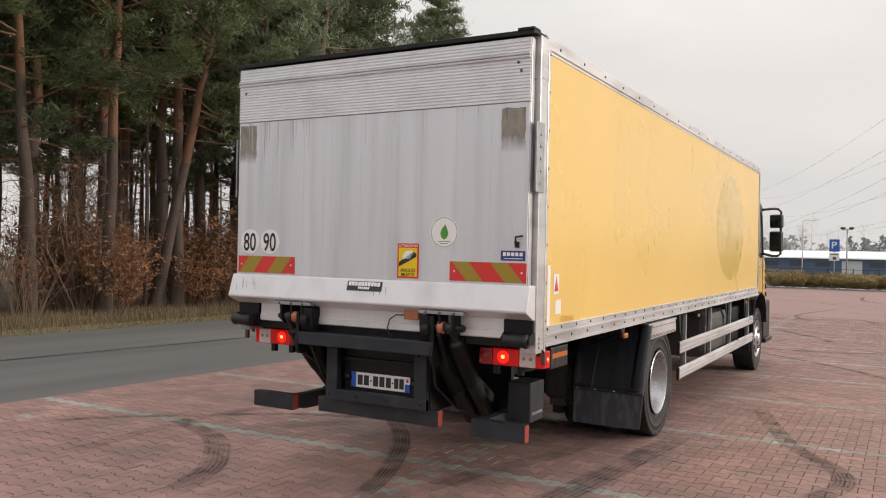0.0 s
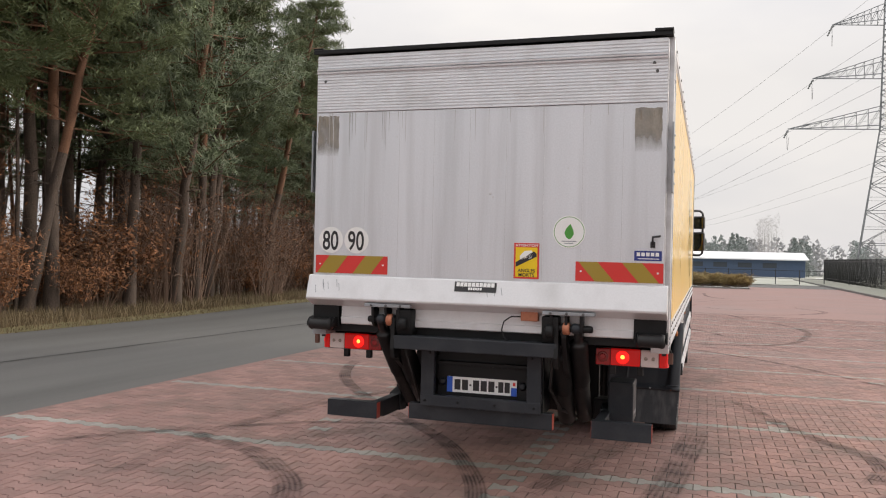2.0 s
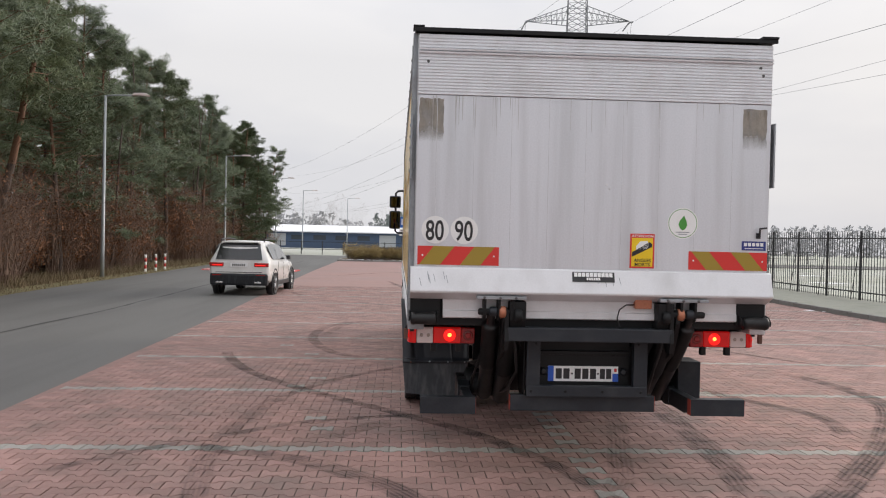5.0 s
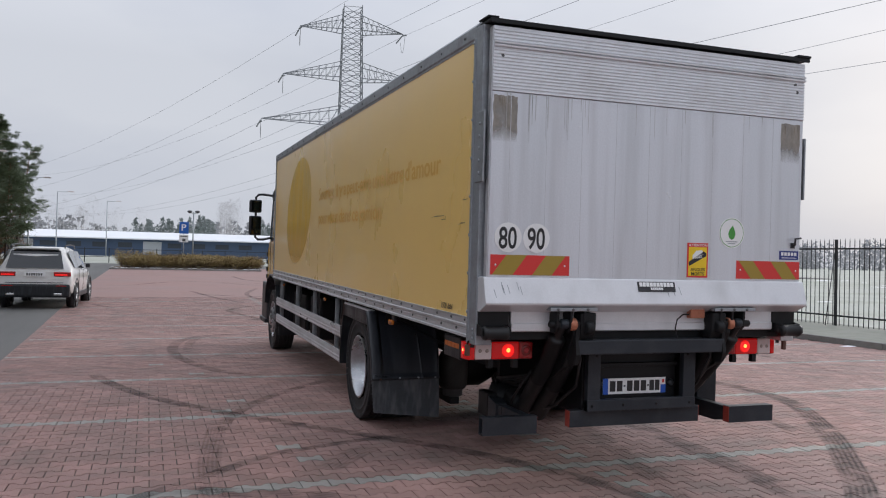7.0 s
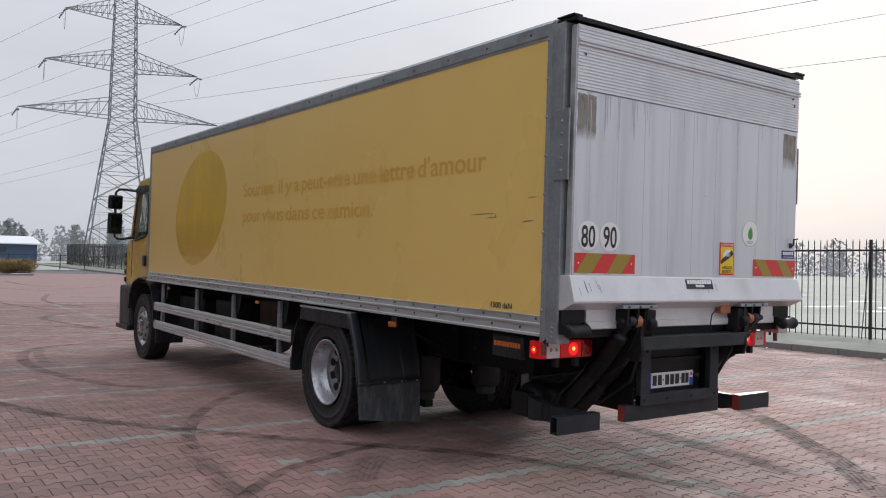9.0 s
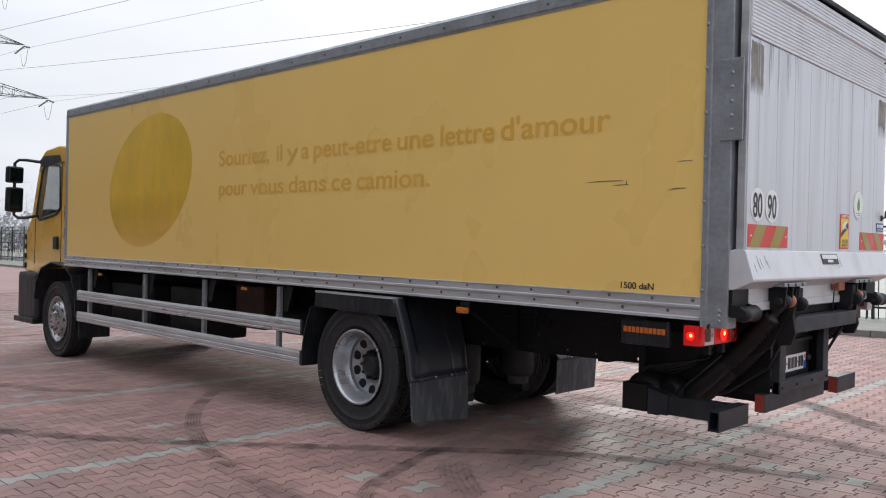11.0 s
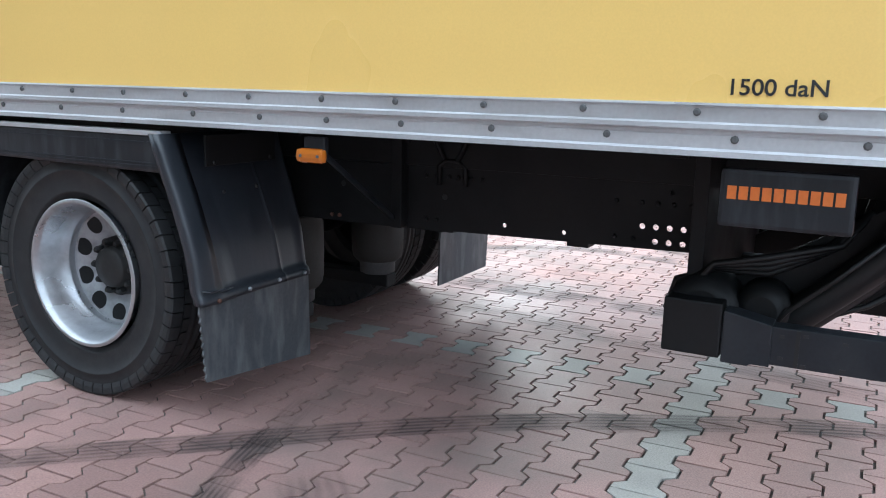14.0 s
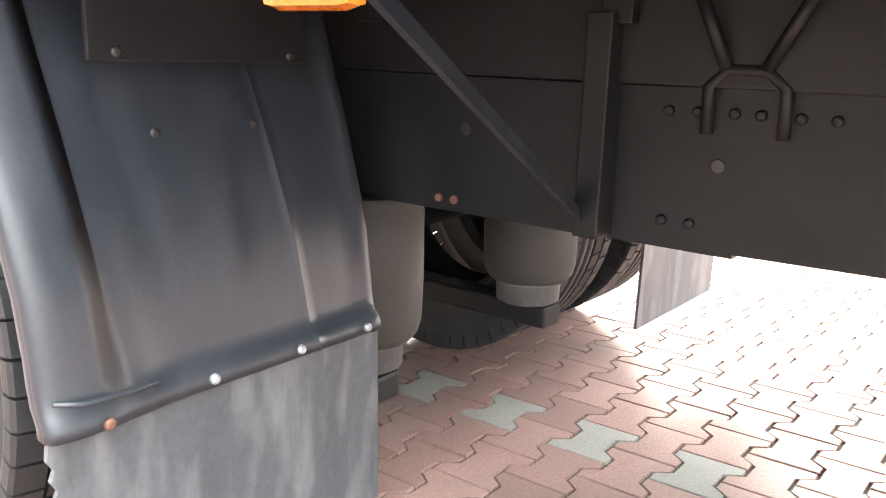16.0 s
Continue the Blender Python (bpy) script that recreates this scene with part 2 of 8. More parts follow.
BROWN_DARK = material("dark_brown_enamel", (0.040, 0.016, 0.013), 0.5, vary=0.25, fine=50, coarse=5, bump=0.1)
RUSTY_GLUE = material("dark_glue_streak", (0.20, 0.16, 0.11), 0.8, vary=0.2, bump=0.1)
DRIP = material("grey_drip_stain", (0.42, 0.415, 0.40), 0.5, metal=0.3, vary=0.2, bump=0.02)
COPPER = material("rusty_copper_bush", (0.42, 0.16, 0.09), 0.5, metal=0.3, vary=0.15, bump=0.08)
RUSTY = material("rust_brown_paint", (0.11, 0.05, 0.035), 0.7, vary=0.25, fine=50, coarse=7, bump=0.15)
GREY_RUBBER = material("dusty_grey_rubber", (0.031, 0.028, 0.025), 0.7, vary=0.15, fine=60, coarse=6, bump=0.1)
# near-black base stands in for a dark reflection in the mirrors
MIRROR = material("mirror_glass", (0.10, 0.11, 0.11), 0.03, metal=1.0, vary=0.0, bump=0.0, rough_vary=0.0)
TINT = material("tinted_glass", (0.012, 0.014, 0.016), 0.06, vary=0.0, bump=0.0, coat=0.6, rough_vary=0.02)
CAB_GLASS = material("greenish_glass", (0.10, 0.16, 0.14), 0.05, vary=0.0, bump=0.0, coat=0.3, rough_vary=0.02, alpha=0.30)
CAR_WHITE = material("white_car_paint", (0.74, 0.73, 0.71), 0.25, vary=0.04, fine=90, coarse=1.5, bump=0.02, coat=0.5, dirt=(0.45, 0.40, 0.34), dirt_amount=0.25)
CHROME = material("chrome", (0.75, 0.75, 0.76), 0.15, metal=1.0, vary=0.04, bump=0.02)

PAVER = material("red_concrete_paver", (0.294, 0.177, 0.156), 0.77, vary=0.36, fine=150, coarse=1.1, bump=0.6, pieces=0.17, dirt=(0.165, 0.122, 0.105), dirt_amount=0.85, depth=0.003, ground=True)
PAVER_GREEN = material("grey_green_paver", (0.300, 0.288, 0.262), 0.82, vary=0.28, fine=140, coarse=1.1, bump=0.6, pieces=0.14, dirt=(0.17, 0.165, 0.15), dirt_amount=0.7, depth=0.003, ground=True)
JOINT = material("dark_joint_sand", (0.078, 0.065, 0.056), 0.95, vary=0.3, fine=50, coarse=2, bump=0.5)
PAVING_FAR = material("distant_red_paving", (0.292, 0.180, 0.161), 0.77, vary=0.20, fine=8, coarse=0.25, bump=0.3, dirt=(0.22, 0.16, 0.145), dirt_amount=0.6)
ASPHALT = material("worn_asphalt", (0.125, 0.123, 0.117), 0.8, vary=0.2, fine=45, coarse=0.35, bump=0.5, dirt=(0.078, 0.076, 0.073), dirt_amount=0.75, dirt_scale=(1.4, 0.12, 1))
CRACK = material("bitumen_seam", (0.035, 0.034, 0.033), 0.8, vary=0.3, bump=0.3)
CONCRETE = material("grey_concrete", (0.27, 0.26, 0.245), 0.9, vary=0.2, fine=40, coarse=2, bump=0.4, dirt=(0.13, 0.13, 0.11), dirt_amount=0.5)
KERB = material("weathered_kerb_stone", (0.20, 0.195, 0.185), 0.9, vary=0.2, fine=40, coarse=2, bump=0.4, dirt=(0.09, 0.09, 0.08), dirt_amount=0.5, pieces=0.08)
GREY_SLAB = material("mossy_grey_slabs", (0.215, 0.22, 0.185), 0.9, vary=0.22, fine=30, coarse=1.2, bump=0.4, dirt=(0.13, 0.14, 0.10), dirt_amount=0.6)
SOIL = material("leaf_litter_soil", (0.13, 0.098, 0.062), 0.95, vary=0.35, fine=12, coarse=0.6, bump=0.8, dirt=(0.18, 0.15, 0.085), dirt_amount=0.7, depth=0.03)
FROST_FIELD = material("frosted_grass_field", (0.40, 0.41, 0.36), 0.95, vary=0.22, fine=5, coarse=0.12, bump=0.5, dirt=(0.24, 0.25, 0.17), dirt_amount=0.7, dirt_scale=(0.5, 1.5, 1))
SNOW = material("thin_snow", (0.82, 0.83, 0.85), 0.7, vary=0.06, fine=20, coarse=0.5, bump=0.3)
BARK = material("pine_bark_grey", (0.095, 0.070, 0.056), 0.95, vary=0.4, fine=30, coarse=4, bump=0.9, dirt=(0.05, 0.04, 0.034), dirt_amount=0.7, dirt_scale=(1, 1, 0.3), depth=0.02)
BARK_RED = material("pine_bark_orange", (0.175, 0.088, 0.052), 0.9, vary=0.35, fine=25, coarse=3, bump=0.7, dirt=(0.12, 0.07, 0.045), dirt_amount=0.6, dirt_scale=(1, 1, 0.3), depth=0.02)
BIRCH = material("pale_birch_bark", (0.42, 0.39, 0.35), 0.85, vary=0.2, fine=25, coarse=4, bump=0.4, dirt=(0.08, 0.07, 0.06), dirt_amount=0.9, dirt_scale=(1, 1, 2.5))
TWIG = material("bare_brown_twigs", (0.170, 0.110, 0.080), 0.9, vary=0.3, fine=20, coarse=2, bump=0.3)
NEEDLE = material("pine_needles", (0.112, 0.138, 0.061), 0.6, vary=0.38, fine=2.2, coarse=0.6, bump=0.0, pieces=0.2)
NEEDLE_BLUE = material("blue_green_needles", (0.102, 0.132, 0.067), 0.6, vary=0.38, fine=2.2, coarse=0.6, bump=0.0, pieces=0.2)
BROWN_LEAF = material("dry_brown_leaves", (0.24, 0.105, 0.045), 0.8, vary=0.3, fine=5, coarse=1, bump=0.0, pieces=0.35)
DRY_GRASS = material("dry_grass", (0.185, 0.140, 0.080), 0.9, vary=0.25, fine=3, coarse=0.5, bump=0.0, pieces=0.35)
MOSS_GRASS = material("short_winter_grass", (0.165, 0.148, 0.062), 0.95, vary=0.3, fine=14, coarse=1.0, bump=0.6, dirt=(0.22, 0.17, 0.09), dirt_amount=0.7, depth=0.02)
HEDGE_LEAF = material("ochre_hedge_leaves", (0.30, 0.225, 0.085), 0.8, vary=0.3, fine=4, coarse=0.8, bump=0.0, pieces=0.4)
# distant trees: haze is put into these base colours, greyed and paled towards the sky
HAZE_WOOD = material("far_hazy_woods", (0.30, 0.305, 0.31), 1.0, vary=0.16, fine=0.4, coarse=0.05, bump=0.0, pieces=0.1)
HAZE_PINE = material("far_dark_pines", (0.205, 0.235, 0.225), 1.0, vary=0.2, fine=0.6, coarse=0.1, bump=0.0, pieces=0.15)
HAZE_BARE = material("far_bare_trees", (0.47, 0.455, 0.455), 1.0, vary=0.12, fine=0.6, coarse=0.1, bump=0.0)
PYLON = material("weathered_lattice_steel", (0.20, 0.21, 0.22), 0.7, metal=0.2, vary=0.12, fine=2, coarse=0.2, bump=0.0)
WIRE = material("grey_conductor", (0.21, 0.215, 0.225), 0.6, metal=0.2, vary=0.05, bump=0.0)
LAMP_POST = material("galvanised_lamp_post", (0.33, 0.35, 0.36), 0.5, metal=0.4, vary=0.12, fine=20, coarse=2, bump=0.05)
FENCE_BLACK = material("black_fence_paint", (0.022, 0.023, 0.025), 0.5, vary=0.2, fine=50, coarse=3, bump=0.08)
SIGN_BLUE = material("blue_road_sign", (0.012, 0.11, 0.46), 0.35, vary=0.05, bump=0.02)
POST_RED = material("red_post_paint", (0.55, 0.05, 0.04), 0.5, vary=0.12, bump=0.05)
HALL_BLUE = material("blue_sheet_wall", (0.060, 0.095, 0.165), 0.6, vary=0.12, fine=6, coarse=0.4, bump=0.1)
HALL_GREY = material("pale_sheet_wall", (0.42, 0.44, 0.46), 0.6, vary=0.12, fine=6, coarse=0.4, bump=0.1)
HALL_DARK = material("dark_opening", (0.05, 0.06, 0.075), 0.7, vary=0.15, bump=0.05)


def rubber_mark(name, strength):
    """Worn rubber left on the stones: patchy, in streaks along the ribbon."""
    m = bpy.data.materials.new(name)
    m.use_nodes = True
    n, l = m.node_tree.nodes, m.node_tree.links
    b = n["Principled BSDF"]
    b.inputs["Base Color"].default_value = (0.035, 0.030, 0.030, 1)
    b.inputs["Roughness"].default_value = 0.9
    uv = n.new("ShaderNodeUVMap")
    uv.uv_map = "run"
    parts = n.new("ShaderNodeSeparateXYZ")
    l.new(uv.outputs["UV"], parts.inputs["Vector"])
    wave = n.new("ShaderNodeMath")
    wave.operation = "SINE"
    scale = n.new("ShaderNodeMath")
    scale.operation = "MULTIPLY"
    scale.inputs[1].default_value = 38.0
    l.new(parts.outputs["Y"], scale.inputs[0])
    l.new(scale.outputs["Value"], wave.inputs[0])
    edge = n.new("ShaderNodeMath")
    edge.operation = "PINGPONG"
    edge.inputs[1].default_value = 0.5
    l.new(parts.outputs["Y"], edge.inputs[0])
    soft = n.new("ShaderNodeMapRange")
    soft.inputs["From Max"].default_value = 0.10
    l.new(edge.outputs["Value"], soft.inputs["Value"])
    rib = n.new("ShaderNodeMapRange")
    rib.inputs["From Min"].default_value = -1.0
    rib.inputs["To Min"].default_value = 0.45
    l.new(wave.outputs["Value"], rib.inputs["Value"])
    tc = n.new("ShaderNodeTexCoord")
    patch = n.new("ShaderNodeTexNoise")
    patch.inputs["Scale"].default_value, patch.inputs["Detail"].default_value = 3.5, 8.0
    l.new(tc.outputs["Object"], patch.inputs["Vector"])
    span = n.new("ShaderNodeMapRange")
    span.inputs["From Min"].default_value, span.inputs["From Max"].default_value = 0.30, 0.62
    l.new(patch.outputs["Fac"], span.inputs["Value"])
    fade = n.new("ShaderNodeMath")
    fade.operation = "PINGPONG"
    fade.inputs[1].default_value = 0.5
    l.new(parts.outputs["X"], fade.inputs[0])
    tail = n.new("ShaderNodeMapRange")
    tail.inputs["From Max"].default_value = 0.10
    l.new(fade.outputs["Value"], tail.inputs["Value"])
    out = None
    for socket in (soft.outputs["Result"], rib.outputs["Result"], span.outputs["Result"], tail.outputs["Result"]):
        if out is None:
            out = socket
            continue
        k = n.new("ShaderNodeMath")
        k.operation = "MULTIPLY"
        l.new(out, k.inputs[0])
        l.new(socket, k.inputs[1])
        out = k.outputs["Value"]
    k = n.new("ShaderNodeMath")
    k.operation = "MULTIPLY"
    k.inputs[1].default_value = strength
    l.new(out, k.inputs[0])
    l.new(k.outputs["Value"], b.inputs["Alpha"])
    return m


MARK_BOLD, MARK, MARK_FAINT = rubber_mark("bold_tyre_mark", 0.68), rubber_mark("tyre_mark", 0.55), rubber_mark("faint_tyre_mark", 0.33)


def fading_stain(name, colour, z_gone, z_full, strength, rough=0.7, speck=14.0, worn=0.45, dark=0.6):
    """A stain that wears off, or a print that thins out, towards its lower end."""
    m = material(name, colour, rough, vary=0.22, fine=70, coarse=6, bump=0.12, dirt=tuple(c * dark for c in colour), dirt_amount=0.6, dirt_scale=(1, 1, 0.35))
    n, l = m.node_tree.nodes, m.node_tree.links
    tc, cut, fleck = n.new("ShaderNodeTexCoord"), n.new("ShaderNodeSeparateXYZ"), n.new("ShaderNodeTexNoise")
    squash = n.new("ShaderNodeMapping")
    squash.inputs["Scale"].default_value = (1.0, 1.0, 0.45)
    fleck.inputs["Scale"].default_value, fleck.inputs["Detail"].default_value = speck, 6.0
    l.new(tc.outputs["Object"], cut.inputs["Vector"])
    l.new(tc.outputs["Object"], squash.inputs["Vector"])
    l.new(squash.outputs["Vector"], fleck.inputs["Vector"])
    fade, patchy, both = n.new("ShaderNodeMapRange"), n.new("ShaderNodeMapRange"), n.new("ShaderNodeMath")
    fade.inputs["From Min"].default_value, fade.inputs["From Max"].default_value = z_gone, z_full
    patchy.inputs["From Min"].default_value, patchy.inputs["From Max"].default_value = 0.30, 0.60
    patchy.inputs["To Min"].default_value, patchy.inputs["To Max"].default_value = worn * strength, strength
    both.operation = "MULTIPLY"
    l.new(cut.outputs["Z"], fade.inputs["Value"])
    l.new(fleck.outputs["Fac"], patchy.inputs["Value"])
    l.new(fade.outputs["Result"], both.inputs[0])
    l.new(patchy.outputs["Result"], both.inputs[1])
    l.new(both.outputs["Value"], n["Principled BSDF"].inputs["Alpha"])
    return m


TAPE = fading_stain("old_glue_patch", (0.29, 0.265, 0.225), 2.40, 2.52, 1.0)
# the disc's downward fade paints a reflection on the wall into its alpha
DARK_YELLOW = fading_stain("ochre_print", (0.71, 0.445, 0.032), 1.15, 2.05, 1.0, 0.42, 3.0, 0.92, 0.93)
SEAM = material("dark_plank_seam", (0.46, 0.47, 0.49), 0.6, metal=0.2, vary=0.2, bump=0.02)


# ---- mesh tools ----
def box(bm, x0, x1, y0, y1, z0, z1, bevel=0.0):
    v = [bm.verts.new((x, y, z)) for z in (z0, z1) for y in (y0, y1) for x in (x0, x1)]
    f = [bm.faces.new([v[i] for i in q]) for q in ((0, 2, 3, 1), (4, 5, 7, 6), (0, 1, 5, 4), (2, 6, 7, 3), (0, 4, 6, 2), (1, 3, 7, 5))]
    if bevel:
        edges = list({e for face in f for e in face.edges})
        bmesh.ops.bevel(bm, geom=edges, offset=bevel, segments=2, affect="EDGES", profile=0.6)


def prism(bm, outline, axis, a, b, bevel=0.0):
    """The outline (u, v) drawn out along an axis from a to b: u, v are the two other axes in order."""
    def place(u, v, w):
        return {"x": (w, u, v), "y": (u, w, v), "z": (u, v, w)}[axis]
    low, top = [bm.verts.new(place(u, v, a)) for u, v in outline], [bm.verts.new(place(u, v, b)) for u, v in outline]
    n = len(outline)
    f = [bm.faces.new(low), bm.faces.new(top[::-1])]
    f += [bm.faces.new((low[i], top[i], top[(i + 1) % n], low[(i + 1) % n])) for i in range(n)]
    bmesh.ops.recalc_face_normals(bm, faces=f)
    if bevel:
        bmesh.ops.bevel(bm, geom=list({e for face in f for e in face.edges}), offset=bevel, segments=2, affect="EDGES", profile=0.6)


def tube(bm, points, radii, n=8, caps=True, flat=1.0):
    """A round bar along points; radii: one or one a point."""
    pts = [Vector(p) for p in points]
    if not hasattr(radii, "__len__"):
        radii = [radii] * len(pts)
    rings = []
    side = None
    for i, p in enumerate(pts):
        way = (pts[min(i + 1, len(pts) - 1)] - pts[max(i - 1, 0)]).normalized()
        if side is None:
            side = way.orthogonal().normalized()
        side = (side - way * side.dot(way)).normalized()
        up = way.cross(side)
        rings.append([bm.verts.new(p + radii[i] * (math.cos(t) * side + flat * math.sin(t) * up)) for t in (2 * math.pi * k / n for k in range(n))])
    for a, b in zip(rings, rings[1:]):
        for k in range(n):
            bm.faces.new((a[k], a[(k + 1) % n], b[(k + 1) % n], b[k])).smooth = n > 4
    if caps:
        bm.faces.new(rings[0][::-1])
        bm.faces.new(rings[-1])


def lathe(bm, profile, centre, axis, n=40, smooth=True, ends=(True, True)):
    """A profile of (along, radius) turned round an axis ('x', 'y' or 'z') through centre."""
    c = Vector(centre)
    rings = []
    for h, r in profile:
        ring = []
        for k in range(n):
            t = 2 * math.pi * k / n
            u, v = r * math.cos(t), r * math.sin(t)
            ring.append(bm.verts.new(c + Vector({"x": (h, u, v), "y": (u, h, v), "z": (u, v, h)}[axis])))
        rings.append(ring)
    fs = []
    for a, b in zip(rings, rings[1:]):
        for k in range(n):
            f = bm.faces.new((a[k], a[(k + 1) % n], b[(k + 1) % n], b[k]))
            f.smooth = smooth
            fs.append(f)
    if ends[0]:
        fs.append(bm.faces.new(rings[0]))
    if ends[1]:
        fs.append(bm.faces.new(rings[-1][::-1]))
    bmesh.ops.recalc_face_normals(bm, faces=fs)


def part(name, bm, mat, parent=None, label=""):
    """Links a bmesh as one mesh object under a thing or a part."""
    me = bpy.data.meshes.new(name)
    bm.to_mesh(me)
    bm.free()
    for m in mat if isinstance(mat, (list, tuple)) else (mat,):
        me.materials.append(m)
    ob = new(name, me)
    if parent is not None:
        ob.parent = parent
    return tagged(ob, label) if label else ob


def raw(name, verts, faces, mats, parent=None, slots=None, label=""):
    """Links plain vertex and face lists as one mesh object."""
    me = bpy.data.meshes.new(name)
    me.from_pydata(verts, [], faces)
    for m in mats:
        me.materials.append(m)
    if slots is not None:
        me.polygons.foreach_set("material_index", slots)
    me.update()
    ob = new(name, me)
    if parent is not None:
        ob.parent = parent
    return tagged(ob, label) if label else ob


def boxes(name, sizes, mat, parent, label="", bevel=0.004):
    bm = bmesh.new()
    for s in sizes:
        box(bm, *s, bevel)
    return part(name, bm, mat, parent, label)


def bar(name, points, r, mat, parent, label="", n=8):
    bm = bmesh.new()
    tube(bm, points, r, n)
    return part(name, bm, mat, parent, label)


def sheet(name, corners, mat, parent, thick, label=""):
    """A flat plate from its outline, thickened along its normal."""
    bm = bmesh.new()
    f = bm.faces.new([bm.verts.new(c) for c in corners])
    f.normal_update()
    n = f.normal.copy()
    back = [bm.verts.new(v.co - n * thick) for v in f.verts]
    bm.faces.new(back[::-1])
    vs = list(f.verts)
    for i in range(len(vs)):
        j = (i + 1) % len(vs)
        bm.faces.new((vs[i], back[i], back[j], vs[j]))
    bmesh.ops.recalc_face_normals(bm, faces=bm.faces[:])
    return part(name, bm, mat, parent, label)


def letter_mesh(name, text, bold):
    cu = bpy.data.curves.new(name, "FONT")
    cu.body, cu.size, cu.offset = text, 1.0, bold
    tmp = new(name, cu)
    bpy.context.view_layer.update()
    me = bpy.data.meshes.new_from_object(tmp.evaluated_get(bpy.context.evaluated_depsgraph_get()))
    bpy.data.objects.remove(tmp)
    co = np.empty(len(me.vertices) * 3)
    me.vertices.foreach_get("co", co)
    return me, co.reshape(-1, 3)


def lettering(name, text, mat, parent, m, width=None, height=1.0, label="", thick=0.0008, bold=0.012, heavy=0.0):
    """Letters in the built-in font, fitted to a width and a capital height, at the pose m of their lower left corner (x along the line, z out)."""
    whole = letter_mesh(name, text, bold)[1]
    sy = height / 0.729
    sx = width / (whole[:, 0].max() - whole[:, 0].min()) if width else sy
    start, done, ob = whole[:, 0].min(), "", None
    for k, char in enumerate(text):
        done += char
        if char == " ":
            continue
        me, co = letter_mesh(name, char, bold)
        shift = letter_mesh(name, done, bold)[1][:, 0].max() - co[:, 0].max() - start
        co[:, 0] = (co[:, 0] + shift) * sx
        co[:, 1] *= sy
        co[:, 2] = thick + (0.0003 if k % 2 else 0.0)
        me.vertices.foreach_set("co", co.ravel())
        if heavy:
            bm = bmesh.new()
            for q, (dx, dy) in enumerate(((-heavy, 0), (heavy, 0), (0, heavy * 0.7), (0, -heavy * 0.7))):
                first = len(bm.verts)
                bm.from_mesh(me)
                bm.verts.ensure_lookup_table()
                bmesh.ops.translate(bm, vec=(dx, dy, 0.00012 * q), verts=bm.verts[first:])
            bm.to_mesh(me)
            bm.free()
        me.transform(m)
        me.materials.clear()
        me.materials.append(mat)
        ob = new(name, me)
        ob.parent = parent
        if label and k == 0:
            tagged(ob, label)
    return ob


def pierced(name, outline, holes, x, thick, mat, parent, label=""):
    """An upright plate in the plane x = const with round holes: outline and holes in (y, z)."""
    cu = bpy.data.curves.new(name, "CURVE")
    cu.dimensions, cu.fill_mode, cu.extrude = "2D", "BOTH", thick / 2
    for ring in [outline] + [[(y + r * math.cos(t), z + r * math.sin(t)) for t in (2 * math.pi * k / 12 for k in range(12))] for y, z, r in holes]:
        sp = cu.splines.new("POLY")
        sp.points.add(len(ring) - 1)
        for q, (y, z) in zip(sp.points, ring):
            q.co = (y, z, 0, 1)
        sp.use_cyclic_u = True
    tmp = new(name, cu)
    bpy.context.view_layer.update()
    me = bpy.data.meshes.new_from_object(tmp.evaluated_get(bpy.context.evaluated_depsgraph_get()))
    bpy.data.objects.remove(tmp)
    me.transform(Matrix(((0, 0, 1, x), (1, 0, 0, 0), (0, 1, 0, 0), (0, 0, 0, 1))))
    me.materials.clear()
    me.materials.append(mat)
    ob = new(name, me)
    ob.parent = parent
    return tagged(ob, label) if label else ob


def thing(name, m, label, category, group="", kind=""):
    ob = new(name)
    ob.matrix_world = m
    ob.empty_display_size = 0.2
    return tagged(ob, label, category, group, kind)


def rise(y):
    """The height of the ground, which climbs gently ahead."""
    return 0.0108 * min(max(y - 18.0, 0.0), 95.0)


# ---- ground, road, paving bed, kerbs ----
def strip(name, left, right, ys, z, mat, label="", category="ground", lift=True, nx=1):
    """A sheet between two edges given as functions of y, lying z above the rising ground."""
    verts, faces = [], []
    for y in ys:
        a, b = left(y), right(y)
        for k in range(nx + 1):
            verts.append((a + (b - a) * k / nx, y, z + (rise(y) if lift else 0)))
    w = nx + 1
    for i in range(len(ys) - 1):
        for k in range(nx):
            faces.append((i * w + k, i * w + k + 1, (i + 1) * w + k + 1, (i + 1) * w + k))
    return tagged(raw(name, verts, faces, [mat]), label, category, kind="structure")


def slab(name, left, right, ys, z0, z1, mat, label, category):
    """A solid band between two edges, from z0 to z1 above the rising ground."""
    verts, faces = [], []
    for y in ys:
        for x, z in ((left(y), z0), (left(y), z1), (right(y), z1), (right(y), z0)):
            verts.append((x, y, z + rise(y)))
    for i in range(len(ys) - 1):
        for k in range(4):
            faces.append((i * 4 + k, i * 4 + (k + 1) % 4, i * 4 + 4 + (k + 1) % 4, i * 4 + 4 + k))
    faces += [(0, 1, 2, 3), tuple(len(verts) - 4 + k for k in (3, 2, 1, 0))]
    return tagged(raw(name, verts, faces, [mat]), label, category, kind="structure")


def road_near(y):
    return -8.50 - 0.023 * (min(y, 16) - 6) - 0.016 * min(max(y - 16, 0), 24)


def road_far(y):
    return -14.7 - 0.055 * (min(max(y, 5), 24) - 5) - 0.002 * max(y - 24, 0)


